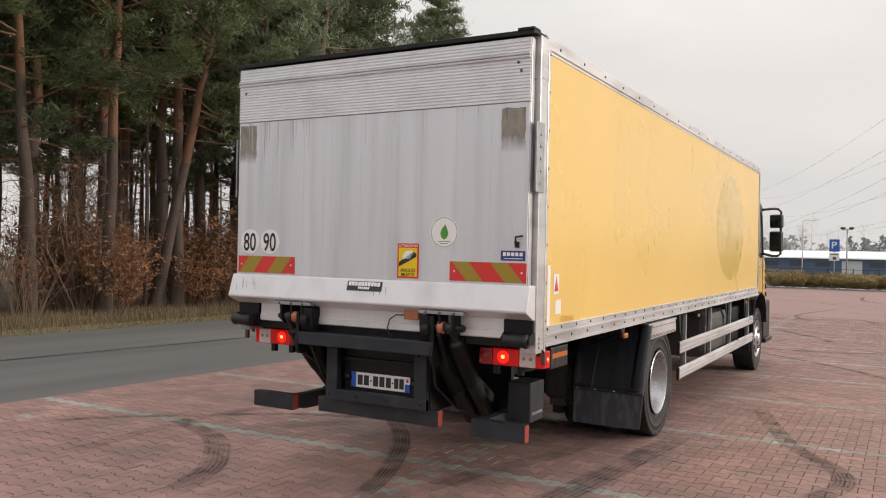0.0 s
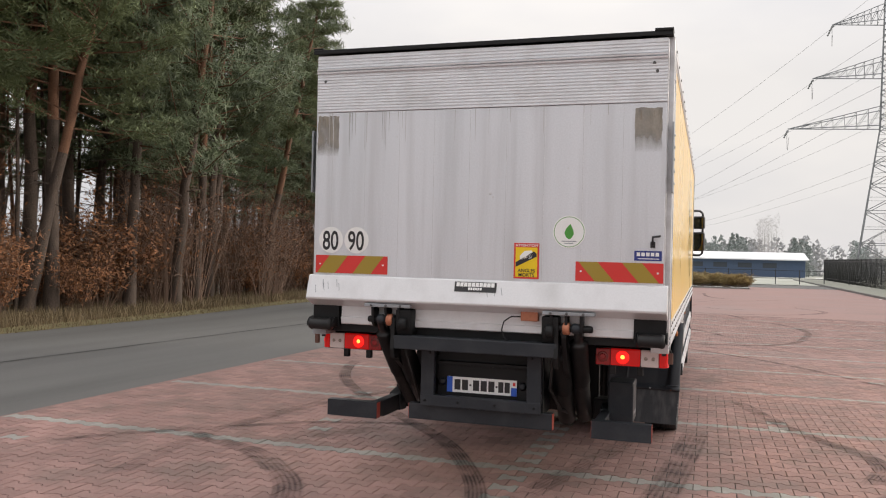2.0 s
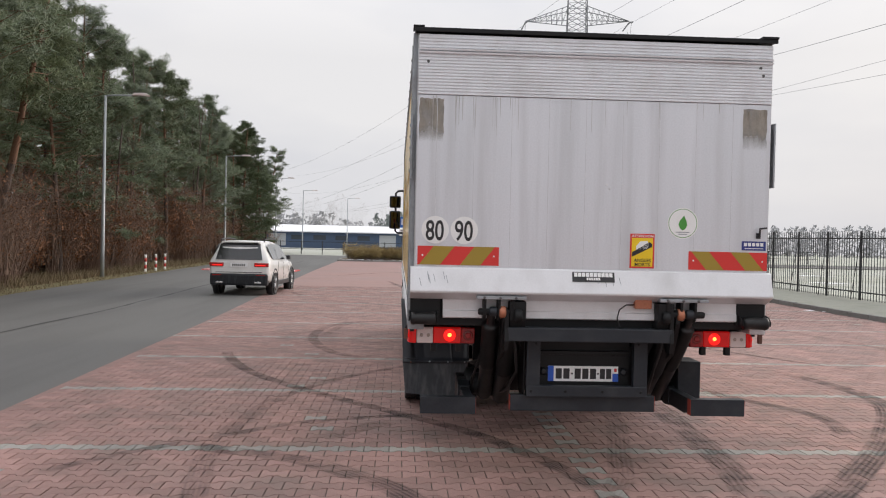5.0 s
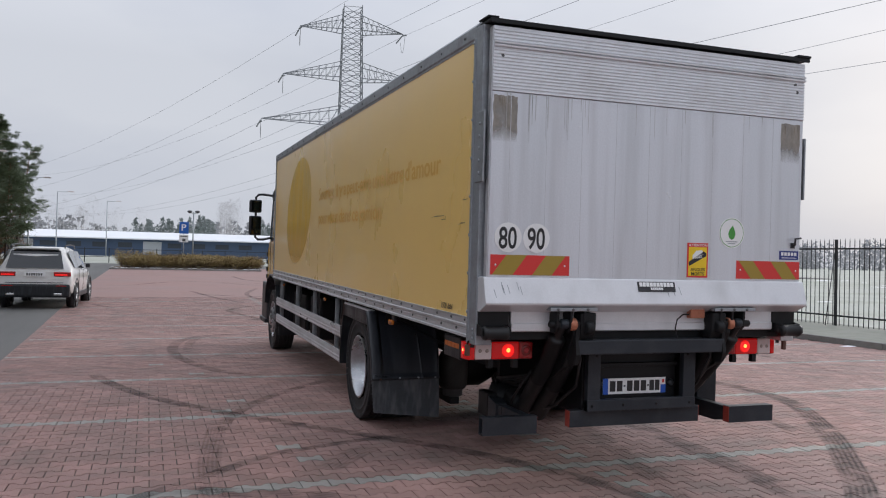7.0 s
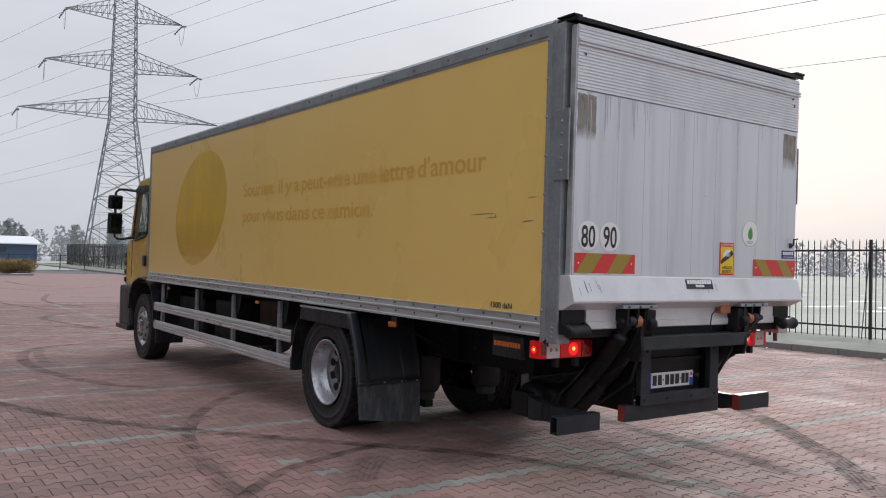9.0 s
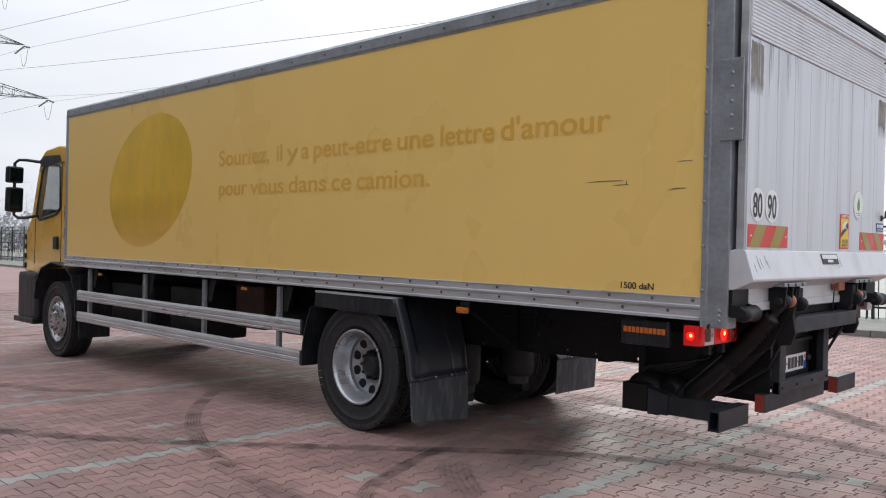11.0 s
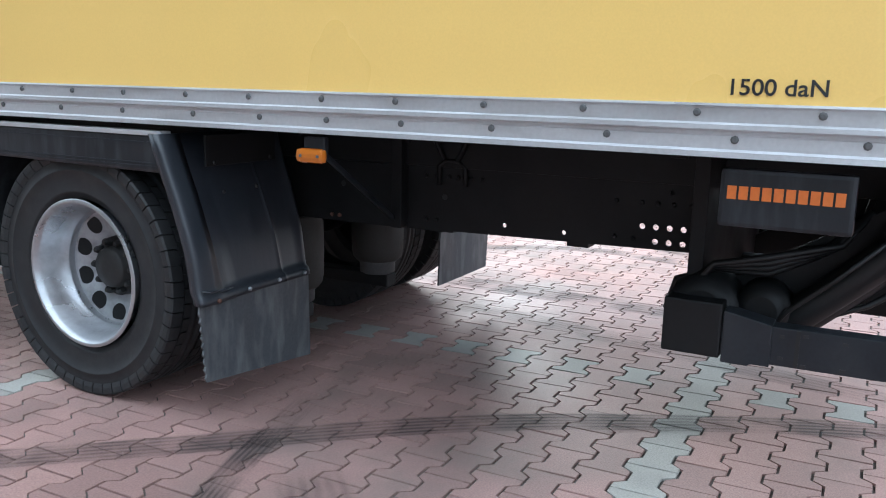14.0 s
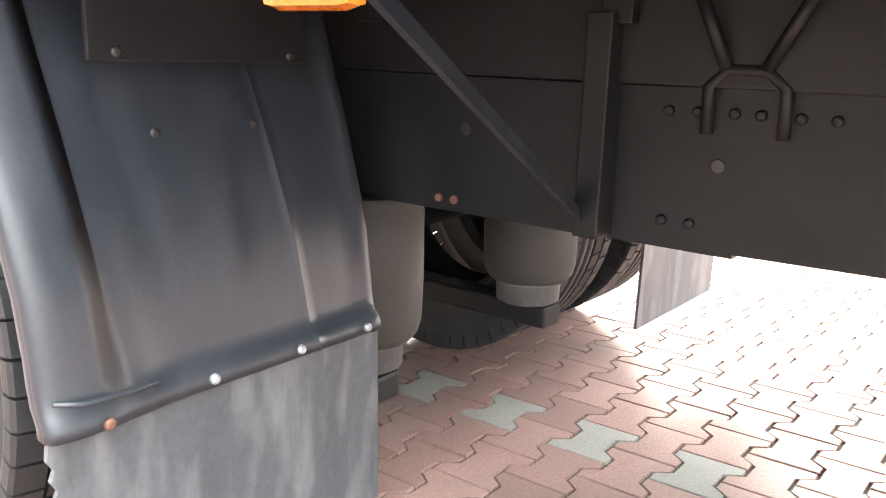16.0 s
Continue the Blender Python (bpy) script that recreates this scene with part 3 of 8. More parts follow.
LONG = [-400, -120, -40, -10, 0, 6, 12, 18, 24, 32, 42, 55, 70, 90, 113, 160, 260, 500, 1000, 2600]
NEAR = [-40, -10, 0, 6, 12, 18, 24, 32, 42, 55, 66]
strip("ground", lambda y: -2600, lambda y: 2600, LONG, -0.06, FROST_FIELD, "pale frosted winter field reaching the horizon", "ground", nx=8)
strip("forest_floor", lambda y: -120, lambda y: road_far(y) + 0.02, [-60, -20, 0, 6, 12, 18, 24, 32, 42, 55, 70, 95, 120], -0.022, SOIL, "brown leaf litter under the pines", "ground")
strip("verge", lambda y: road_far(y) - 1.1, lambda y: road_far(y), [-60, -20, 0, 6, 12, 18, 24, 32, 42, 55, 70, 95, 120], 0.004, MOSS_GRASS, "narrow verge of short winter grass beside the road", "grass verge")
slab("road", road_far, road_near, [-60, -20, 0, 6, 12, 18, 24, 32, 42, 55, 66, 80, 100, 120], -0.10, -0.004, ASPHALT, "worn grey asphalt road along the pines", "road")
slab("street", lambda y: road_near(y) - 0.2, lambda y: 60.0, [66.5, 70, 75], -0.10, -0.006, ASPHALT, "grey cross street behind the planted island", "road")
bed = slab("paving_bed", road_near, lambda y: 7.45, NEAR, -0.055, -0.0100, JOINT, "dark sand bed with joints under the red paving", "paving bed")
strip("pavement_edge", road_near, lambda y: road_near(y) + 0.34, [-2.05, 0, 3, 6, 9, 12, 15, 18, 21, 24, 27, 29.95], -0.0042, PAVER, "straight edge course of the red paving beside the road", "pavement")
strip("pavement_behind", road_near, lambda y: 7.45, [-40, -10, -2.05], -0.003, PAVING_FAR, "red paved yard", "pavement")
strip("pavement_ahead", road_near, lambda y: 7.45, [29.9, 36, 42, 55, 66], 0.0, PAVING_FAR, "red paved parking yard running to the far island", "pavement")
slab("footway", lambda y: 7.62, lambda y: 11.2, [-40, -10, 0, 6, 12, 18, 24, 32, 42, 55, 70, 100], -0.1, 0.11, GREY_SLAB, "grey mossy footway along the fence", "footway")
YARD_EDGE = tagged(new("kerb"), "row of weathered kerb stones along the footway", "kerb", kind="structure")


def crack_line():
    """A ragged bitumen seam along the middle of the road."""
    rnd = random.Random(3)
    verts, faces = [], []
    x = -11.75
    ys = [4 + 0.5 * i for i in range(110)]
    for y in ys:
        x += rnd.uniform(-0.035, 0.033)
        w = rnd.uniform(0.015, 0.05)
        verts += [(x - w, y, rise(y) + 0.001), (x + w, y, rise(y) + 0.001)]
    for i in range(len(ys) - 1):
        faces.append((2 * i, 2 * i + 1, 2 * i + 3, 2 * i + 2))
    tagged(raw("trim_road_seam", verts, faces, [CRACK]), "ragged dark seam along the asphalt", "road seam", kind="structure")


crack_line()


def tyre_mark(points, width, mat):
    """A smooth ribbon of rubber through a few points of the yard."""
    pts = [Vector((x, y, 0)) for x, y in points]
    p = [2 * pts[0] - pts[1], *pts, 2 * pts[-1] - pts[-2]]
    path = []
    for i in range(1, len(p) - 2):
        for k in range(12):
            t = k / 12
            path.append(0.5 * (2 * p[i] + (p[i + 1] - p[i - 1]) * t + (2 * p[i - 1] - 5 * p[i] + 4 * p[i + 1] - p[i + 2]) * t * t + (3 * p[i] - p[i - 1] - 3 * p[i + 1] + p[i + 2]) * t ** 3))
    path.append(pts[-1])
    verts, faces, uvs = [], [], []
    for i, q in enumerate(path):
        way = (path[min(i + 1, len(path) - 1)] - path[max(i - 1, 0)]).normalized()
        side = Vector((-way.y, way.x, 0)) * width / 2
        z = Vector((0, 0, rise(q.y) + 0.003))
        verts += [q - side + z, q + side + z]
        uvs += [(i / (len(path) - 1), 0.0), (i / (len(path) - 1), 1.0)]
    for i in range(len(path) - 1):
        faces.append((2 * i, 2 * i + 1, 2 * i + 3, 2 * i + 2))
    ob = raw("tyre_mark", verts, faces, [mat])
    layer = ob.data.uv_layers.new(name="run")
    for loop in ob.data.loops:
        layer.data[loop.index].uv = uvs[loop.vertex_index]
    return tagged(ob, "dark curved tyre mark on the red paving", "tyre mark", "tyre marks on the yard", "structure")


tyre_mark([(-7.35, 12.3), (-7.15, 11.5), (-6.66, 10.25), (-5.94, 9.1), (-5.05, 8.0), (-4.16, 6.93), (-3.68, 6.08), (-3.36, 5.25), (-3.2, 4.2)], 0.18, MARK_BOLD)
tyre_mark([(-7.4, 5.2), (-6.9, 5.9), (-6.37, 6.41), (-5.73, 7.04), (-5.3, 7.26), (-4.84, 7.43), (-4.2, 7.6)], 0.13, MARK_BOLD)
tyre_mark([(-2.5, 8.2), (-2.59, 7.26), (-2.91, 5.96), (-3.13, 5.16), (-3.6, 4.3)], 0.22, MARK_FAINT)
tyre_mark([(0.6, 10.8), (0.85, 9.6), (0.72, 8.3), (-0.2, 6.75), (-1.1, 5.6), (-1.8, 4.8), (-2.6, 4.1)], 0.26, MARK_BOLD)
tyre_mark([(-1.9, 8.4), (-1.97, 7.5), (-2.07, 6.3), (-2.18, 5.4), (-2.3, 4.8)], 0.28, MARK)
tyre_mark([(-6.0, 4.6), (-6.08, 5.09), (-6.2, 5.94), (-6.19, 6.82), (-6.11, 7.6), (-5.97, 8.64)], 0.2, MARK_FAINT)
tyre_mark([(-6.5, 6.25), (-6.05, 6.06), (-5.45, 5.78), (-5.0, 5.36), (-4.68, 4.95), (-4.4, 4.3)], 0.24, MARK)
tyre_mark([(-4.5, 17.9), (-3.48, 17.95), (-2.45, 17.8), (-1.05, 16.3), (-0.2, 15.0), (0.7, 13.2), (2.2, 10.4)], 0.16, MARK_BOLD)
tyre_mark([(-0.4, 27.0), (0.2, 26.4), (0.72, 24.2), (0.57, 22.1), (-0.21, 19.6), (-2.0, 18.8), (-3.4, 19.4)], 0.2, MARK)
tyre_mark([(-4.0, 17.6), (-5.3, 17.5), (-5.95, 16.7), (-6.22, 15.4), (-6.2, 14.0), (-5.9, 12.7), (-5.6, 12.0), (-5.1, 11.6)], 0.2, MARK)
tyre_mark([(-6.1, 14.0), (-5.7, 16.9), (-4.6, 17.4), (-3.2, 16.4)], 0.18, MARK_FAINT)
tyre_mark([(-1.6, 11.2), (-0.95, 8.9), (-0.48, 8.0), (-0.38, 7.4), (-0.6, 6.7)], 0.2, MARK)
tyre_mark([(2.6, 20.0), (3.6, 17.0), (4.0, 13.0), (3.4, 9.5)], 0.2, MARK_FAINT)
tyre_mark([(-5.5, 32), (-3.0, 30.5), (0.5, 31), (2.5, 34), (1.5, 37)], 0.25, MARK)
tyre_mark([(-7.5, 38), (-5, 42), (-1, 41), (2, 44)], 0.25, MARK)
tyre_mark([(-4.3, 11.1), (-4.61, 10.78), (-5.07, 10.23), (-5.44, 9.66), (-5.7, 9.13), (-5.9, 8.6), (-5.98, 8.0)], 0.15, MARK)
tyre_mark([(-4.75, 7.2), (-5.05, 6.9), (-5.35, 6.5)], 0.26, MARK_FAINT)
# arcs of turning cars further out
for points, mat in (([(-5.1, 34.1), (-4.6, 30.5), (-4.1, 28.2), (-3.7, 26.8)], MARK), ([(-2.2, 36.5), (-3.1, 32.3), (-3.1, 29.7), (-2.4, 28.2)], MARK), ([(-2.9, 26.1), (-3.7, 25.6), (-4.5, 24.0), (-4.2, 22.0), (-3.7, 20.3)], MARK),
                    ([(-7.0, 23.2), (-5.7, 22.4), (-4.5, 21.4), (-3.7, 20.5)], MARK), ([(-2.0, 50.2), (-1.8, 45.5), (-0.9, 43.0)], MARK_BOLD), ([(-3.5, 41.2), (-1.9, 39.2), (-0.5, 39.9)], MARK_BOLD),
                    ([(-8.2, 26.4), (-7.6, 25.1), (-6.9, 25.8)], MARK), ([(-1.9, 34.2), (-1.3, 33.8), (-0.2, 33.5)], MARK_BOLD), ([(-1.6, 30.3), (-1.1, 29.8), (-0.6, 27.9)], MARK_BOLD), ([(-2.2, 23.0), (-1.8, 22.2), (-1.4, 21.1)], MARK), ([(-3.3, 24.5), (-2.8, 23.9), (-2.0, 22.3)], MARK)):
    tyre_mark(points, 0.2, mat)


# ---- the lorry ----
TILT = radians(0.9)
LORRY = thing("truck", Matrix.Translation((-3.365, 5.15, 0)) @ Matrix.Rotation(TILT, 4, "X"), "yellow box lorry with closed aluminium tail lift on red paving", "truck")
HALF, TAIL, NOSE, BOT, TOP = 1.28, 0.10, 9.33, 1.10, 3.195


def rivet_mesh(r=0.011):
    bm = bmesh.new()
    lathe(bm, [(0, r), (-0.004, r * 0.9), (-0.007, r * 0.5)], (0, 0, 0), "x", 8)
    me = bpy.data.meshes.new("rivet")
    bm.to_mesh(me)
    bm.free()
    me.materials.append(HUB)
    return me


RIVET, RIVET_BRIGHT = rivet_mesh(), rivet_mesh(0.012)
RIVET_BRIGHT.materials[0] = STEEL


def rivet(parent, x, y, z, right=False, mesh=None):
    ob = new("rivet", mesh or RIVET)
    ob.parent = parent
    ob.matrix_basis = pose(x, y, z, 0, 0, 180 if right else 0)
    return ob


def cargo_body():
    for s in (-1, 1):
        wall = boxes("side_wall", [sorted((s * (HALF - 0.03), s * HALF)) + [TAIL + 0.147, NOSE - 0.05, BOT + 0.138, TOP - 0.105]], YELLOW, LORRY, "smooth yellow side wall of the cargo body", 0.002)
        bm = bmesh.new()
        prof = [(1.25, 1.253), (1.289, 1.253), (1.291, 1.247), (1.285, 1.242), (1.285, 1.204), (1.296, 1.199), (1.297, 1.187), (1.282, 1.181), (1.282, 1.173), (1.286, 1.169), (1.286, 1.136), (1.298, 1.130), (1.299, 1.115), (1.25, 1.113)]
        prism(bm, [(s * x, z) for x, z in prof], "y", TAIL + 0.147, NOSE)
        rail = part("bottom_rail", bm, ALU_RAIL, LORRY, "riveted ridged aluminium bottom rail")
        upper, lower = [0.294, 0.556, 0.857, 1.166, 1.471, 1.775, 2.057, 2.365, 2.658, 2.975], [0.451, 0.757, 1.094, 1.443, 1.753, 2.037, 2.317, 2.623, 2.983]
        for y in upper + [3.26 + 0.303 * k for k in range(20)]:
            rivet(rail, s * 1.285, y, 1.2285, s > 0)
        for y in lower + [3.33 + 0.36 * k for k in range(17)]:
            rivet(rail, s * 1.286, y, 1.161, s > 0)
        bm = bmesh.new()
        prism(bm, [(s * x, z) for x, z in ((1.2, 3.21), (1.27, 3.21), (1.292, 3.185), (1.292, 3.11), (1.284, 3.10), (1.284, 3.085), (1.2, 3.085))], "y", TAIL + 0.10, NOSE)
        # the left top rail and corner post are darker than the right ones
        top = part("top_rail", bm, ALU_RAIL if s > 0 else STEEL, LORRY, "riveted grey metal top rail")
        for k in range(19):
            rivet(top, s * 1.292, 0.42 + 0.48 * k, 3.145, s > 0)
        post = boxes("corner_post", [sorted((s * 1.18, s * 1.295)) + [TAIL - 0.020, TAIL + 0.145, BOT - 0.02, 3.17], sorted((s * 1.20, s * 1.301)) + [TAIL + 0.10, TAIL + 0.12, BOT - 0.02, 3.1]], STEEL if s < 0 else ALU_RAIL, LORRY, "grey metal rear corner post", 0.006)
        for k in range(8):
            rivet(post, s * 1.295, TAIL + 0.135, 1.29 + 0.255 * k, s > 0, RIVET_BRIGHT)
            if k < 3:
                rivet(post, s * 1.295, TAIL + 0.03, 1.12 + 0.03 * k, s > 0, RIVET_BRIGHT)
        boxes("front_corner_trim", [sorted((s * 1.2, s * 1.290)) + [NOSE - 0.05, NOSE + 0.02, BOT + 0.12, 3.16]], STEEL, LORRY, "", 0.008)
        plate = boxes("lock_plate", [sorted((s * 1.290, s * 1.303)) + [TAIL - 0.085, TAIL + 0.045, 2.14, 2.60]], STEEL, LORRY, "grey steel lock plate with bolts", 0.004)
        for k in range(5):
            rivet(plate, s * 1.303, TAIL - 0.02, 2.2 + 0.08 * k, s > 0, RIVET_BRIGHT)
    boxes("roof", [[-1.27, 1.27, TAIL, NOSE, 3.18, 3.206]], ALU_RAIL, LORRY, "plain pale roof")
    boxes("roof_edge_seal", [[-1.285, 1.285, -0.008, TAIL + 0.07, 3.168, 3.190], [-1.285, 1.285, -0.022, -0.006, 3.158, 3.188], [1.17, 1.288, -0.03, 0.08, 3.186, 3.204], [-1.298, -1.22, 0.0, 0.16, 3.196, 3.208]], BLACK, LORRY, "black rubber edge over the tail")
    boxes("front_wall", [[-1.25, 1.25, NOSE - 0.03, NOSE - 0.002, BOT, 3.165]], YELLOW, LORRY)
    boxes("floor_frame", [[-1.25, 1.25, TAIL + 0.02, NOSE, BOT + 0.01, BOT + 0.05]], BLACK, LORRY, "black underside of the cargo floor")
    for k in range(16):
        boxes("cross_member", [[-0.48, 0.48, 0.45 + 0.58 * k, 0.51 + 0.58 * k, BOT - 0.06, BOT + 0.01]], BLACK, LORRY)
    boxes("rear_frame", [[-1.2, 1.2, TAIL + 0.005, TAIL + 0.06, BOT + 0.01, 3.16]], BLACK, LORRY, "dark rear frame and seals")
    # prints on the walls
    bm = bmesh.new()
    ring = [bm.verts.new((-HALF - 0.0015, 7.02 + 0.985 * math.cos(t), 2.165 - 0.150 * math.cos(t) + 0.740 * math.sin(t))) for t in (2 * math.pi * k / 96 for k in range(96))]
    bm.faces.new(ring)
    bmesh.ops.recalc_face_normals(bm, faces=bm.faces[:])
    part("printed_disc", bm, DARK_YELLOW, LORRY, "printed ochre disc, its lower part paled for a reflection")
    bm = bmesh.new()
    ring = [bm.verts.new((HALF + 0.0015, 6.92 + 0.96 * math.cos(t), 2.13 + 0.715 * math.sin(t))) for t in (2 * math.pi * k / 96 for k in range(96))]
    bm.faces.new(ring)
    bmesh.ops.recalc_face_normals(bm, faces=bm.faces[:])
    part("printed_disc", bm, DISC_GLOSS, LORRY, "large glossy ochre disc printed on the yellow wall")
    for line, z in (((("Souriez,", 10.606, 9.725), ("il", 9.599, 9.517), ("y", 9.445, 9.272), ("a", 9.215, 9.112), ("peut-etre", 9.035, 8.028), ("une", 7.952, 7.556), ("lettre", 7.479, 6.954), ("d'amour", 6.887, 5.995)), 2.260),
                    ((("pour", 10.600, 10.090), ("vous", 10.030, 9.485), ("dans", 9.400, 8.855), ("ce", 8.776, 8.521), ("camion.", 8.443, 7.588)), 1.960)):
        for word, y0, y1 in line:
            lettering("slogan", word, GOLD_PRINT, LORRY, Matrix.Translation((-HALF - 0.0015, y0 - 5.115, z)) @ Matrix(((0, 0, -1, 0), (-1, 0, 0, 0), (0, 1, 0, 0), (0, 0, 0, 1))), y0 - y1, 0.160, "pale ochre French slogan", bold=0.0, heavy=0.0050)
    lettering("load_mark", "1500 daN", PRINT_BLACK, LORRY, Matrix.Translation((-HALF - 0.002, 0.778, 1.275)) @ Matrix(((0, 0, -1, 0), (-1, 0, 0, 0), (0, 1, 0, 0), (0, 0, 0, 1))), 0.228, 0.042, "small black load figure")
    right = Matrix(((0, 0, 1, 0), (1, 0, 0, 0), (0, 1, 0, 0), (0, 0, 0, 1)))
    lettering("load_mark", "1500 daN", GOLD_PRINT, LORRY, Matrix.Translation((HALF + 0.002, 0.55, 1.262)) @ right, 0.245, 0.042, "small ochre load figure")
    for i, (y, z, w, h, sl) in enumerate(((1.06, 1.936, 0.28, 0.005, 0.004), (0.86, 1.910, 0.12, 0.004, 0.004), (0.76, 1.912, 0.008, 0.028, 0.0), (0.475, 1.872, 0.12, 0.005, 0.009), (0.42, 2.038, 0.10, 0.004, 0.003))):
        sheet("scratch", [(-HALF - 0.0012, y, z), (-HALF - 0.0012, y - w, z + sl), (-HALF - 0.0012, y - w, z + sl + h), (-HALF - 0.0012, y - w * 0.4, z + sl + h * 1.2), (-HALF - 0.0012, y, z + h * 0.3)], SCRAPE, LORRY, 0.0008, "dark scrape in the yellow wall" if i == 0 else "")
    boxes("sticker", [[HALF + 0.001, HALF + 0.003, 0.40, 0.50, 1.46, 1.60]], WHITE, LORRY, "small white warning sticker", 0)
    boxes("sticker", [[HALF + 0.001, HALF + 0.003, 0.44, 0.54, 1.32, 1.42]], WHITE, LORRY, "small white warning sticker", 0)
    sheet("sticker", [(HALF + 0.004, 0.415, 1.48), (HALF + 0.004, 0.485, 1.48), (HALF + 0.004, 0.45, 1.585)], REFLECT_RED, LORRY, 0.001)
    boxes("sticker", [[HALF + 0.001, HALF + 0.0025, 0.29, 0.34, 1.22, 1.66]], WHITE, LORRY, "", 0)


def decal(name, x0, x1, z0, z1, mat, out, label="", parent=None):
    return boxes(name, [[x0, x1, -out, -out + 0.0015, z0, z1]], mat, parent or LORRY, label, 0)


def tail_lift():
    """The folded aluminium platform that closes the back, with its lip, stickers, arms and cylinders."""
    platform = boxes("platform", [[-1.255, 1.255, 0.0, 0.055, 1.50, 2.725]], ALU, LORRY, "worn streaked aluminium tail lift platform", 0.004)
    bm = bmesh.new()
    prof = [(0.055, 2.725)]
    z = 2.728
    while z < 3.135:
        if abs(z - 3.02) < 0.014:
            prof += [(0.0, z), (-0.020, z + 0.005), (-0.022, z + 0.016), (0.0, z + 0.0205)]
        else:
            prof += [(0.0, z), (-0.007, z + 0.003), (-0.007, z + 0.011), (0.0, z + 0.014)]
        z += 0.0215
    prof += [(0.0, 3.145), (0.055, 3.145)]
    prism(bm, prof, "x", -1.255, 1.255)
    part("ribbed_top", bm, ALU_RIB, platform, "ribbed upper strip of the platform")
    for k in range(9):
        x = -1.122 + 0.263 * k
        decal("plank_seam", x - 0.0011, x + 0.0011, 1.54, 2.72, SEAM, 0.0006, "", platform)
        decal("plank_edge", x + 0.0011, x + 0.0032, 1.54, 2.72, ALU_RIB, 0.0008, "", platform)
    for x, z, r in ((0.085, 2.13, 0.010), (0.105, 2.105, 0.008), (-0.62, 2.54, 0.006), (0.62, 2.30, 0.006)):
        bm = bmesh.new()
        lathe(bm, [(-0.0005, r), (-0.002, r * 0.6), (-0.0012, r * 0.3)], (x, 0, z), "y", 12)
        part("dent", bm, ALU_LIP, platform, "small bright dent")
    for x, z in ((-1.19, 2.955), (1.19, 2.93), (1.17, 2.985)):
        bm = bmesh.new()
        lathe(bm, [(0, 0.012), (-0.008, 0.010)], (x, 0, z), "y", 10)
        part("bolt", bm, HUB, platform)
    for s in (-1, 1):
        boxes("edge_trim", [sorted((s * 1.252, s * 1.262)) + [0.008, 0.055, 1.52, 3.14]], ALU_RAIL, platform, "", 0.004)
    # the wedge-shaped lip
    bm = bmesh.new()
    prism(bm, [(0.0, 1.530), (-0.012, 1.522), (-0.060, 1.365), (-0.056, 1.352), (0.05, 1.302), (0.10, 1.302), (0.10, 1.52), (0.055, 1.53)], "x", -1.285, 1.285, 0.004)
    lip = part("lip", bm, ALU_LIP, platform, "bright scuffed wedge lip of the platform")
    rnd = random.Random(8)
    for k in range(11):
        x = rnd.choice((-1.2, -1.1, -1.0, 0.1, 1.1)) + rnd.uniform(-0.1, 0.1)
        t = rnd.uniform(0.1, 0.5)
        sheet("scratch", [(x, -0.0135 - 0.047 * t, 1.52 - 0.155 * t), (x + 0.004, -0.0135 - 0.047 * t, 1.52 - 0.155 * t), (x + 0.016, -0.0145 - 0.047 * (t + 0.35), 1.52 - 0.155 * (t + 0.35)), (x + 0.012, -0.0145 - 0.047 * (t + 0.35), 1.52 - 0.155 * (t + 0.35))], STEEL, lip, 0.0006)
    # old glue patches, fading out below
    for x0, x1, z0, z1, seed in ((-1.245, -1.075, 2.405, 2.70, 1), (1.055, 1.228, 2.395, 2.69, 2)):
        r = random.Random(seed)
        rim = [(x0, z0), (x1, z0)] + [(x1 + r.uniform(-0.004, 0.003), z0 + (z1 - z0) * k / 10) for k in range(1, 10)] + [(x1, z1)]
        rim += [(x1 - (x1 - x0) * k / 10, z1 + r.uniform(-0.004, 0.006)) for k in range(1, 10)] + [(x0, z1)] + [(x0 + r.uniform(-0.003, 0.004), z1 - (z1 - z0) * k / 10) for k in range(1, 10)]
        sheet("glue_patch", [(x, -0.0006, z) for x, z in rim], TAPE, platform, 0.0008, "brown patch of old glue, scraped below")
        for k in range(6):
            x = r.uniform(x0 + 0.01, x1 - 0.01)
            w, hi = r.uniform(0.002, 0.004), z1 + r.uniform(-0.03, 0.005)
            sheet("glue_streak", [(x, -0.0016, hi - r.uniform(0.03, 0.12)), (x + w, -0.0016, hi - 0.03), (x + w * 0.8, -0.0016, hi), (x + 0.001, -0.0016, hi - 0.01)], RUSTY_GLUE, platform, 0.0005)
    # drip stains under the ribs
    r = random.Random(14)
    for k in range(26):
        x = r.uniform(-1.05, -0.55) if k < 12 else r.uniform(-1.2, 1.2)
        w, drop = r.uniform(0.002, 0.006), r.uniform(0.05, 0.34)
        sheet("drip_stain", [(x, -0.0008, 2.722), (x + w, -0.0008, 2.722), (x + w * 0.7, -0.0008, 2.722 - drop), (x + w * 0.3, -0.0008, 2.722 - drop)], DRIP, platform, 0.0004)
    # speed discs
    for x, word in ((-1.118, "80"), (-0.915, "90")):
        bm = bmesh.new()
        lathe(bm, [(-0.001, 0.096), (-0.0035, 0.096)], (x, 0, 1.788), "y", 48)
        disc = part("speed_disc", bm, WHITE, platform, "round white speed sticker")
        lettering("figure", word, PRINT_BLACK, disc, Matrix.Translation((x - 0.066, -0.0045, 1.718)) @ Matrix.Rotation(radians(90), 4, "X"), 0.126, 0.142, bold=0.014)
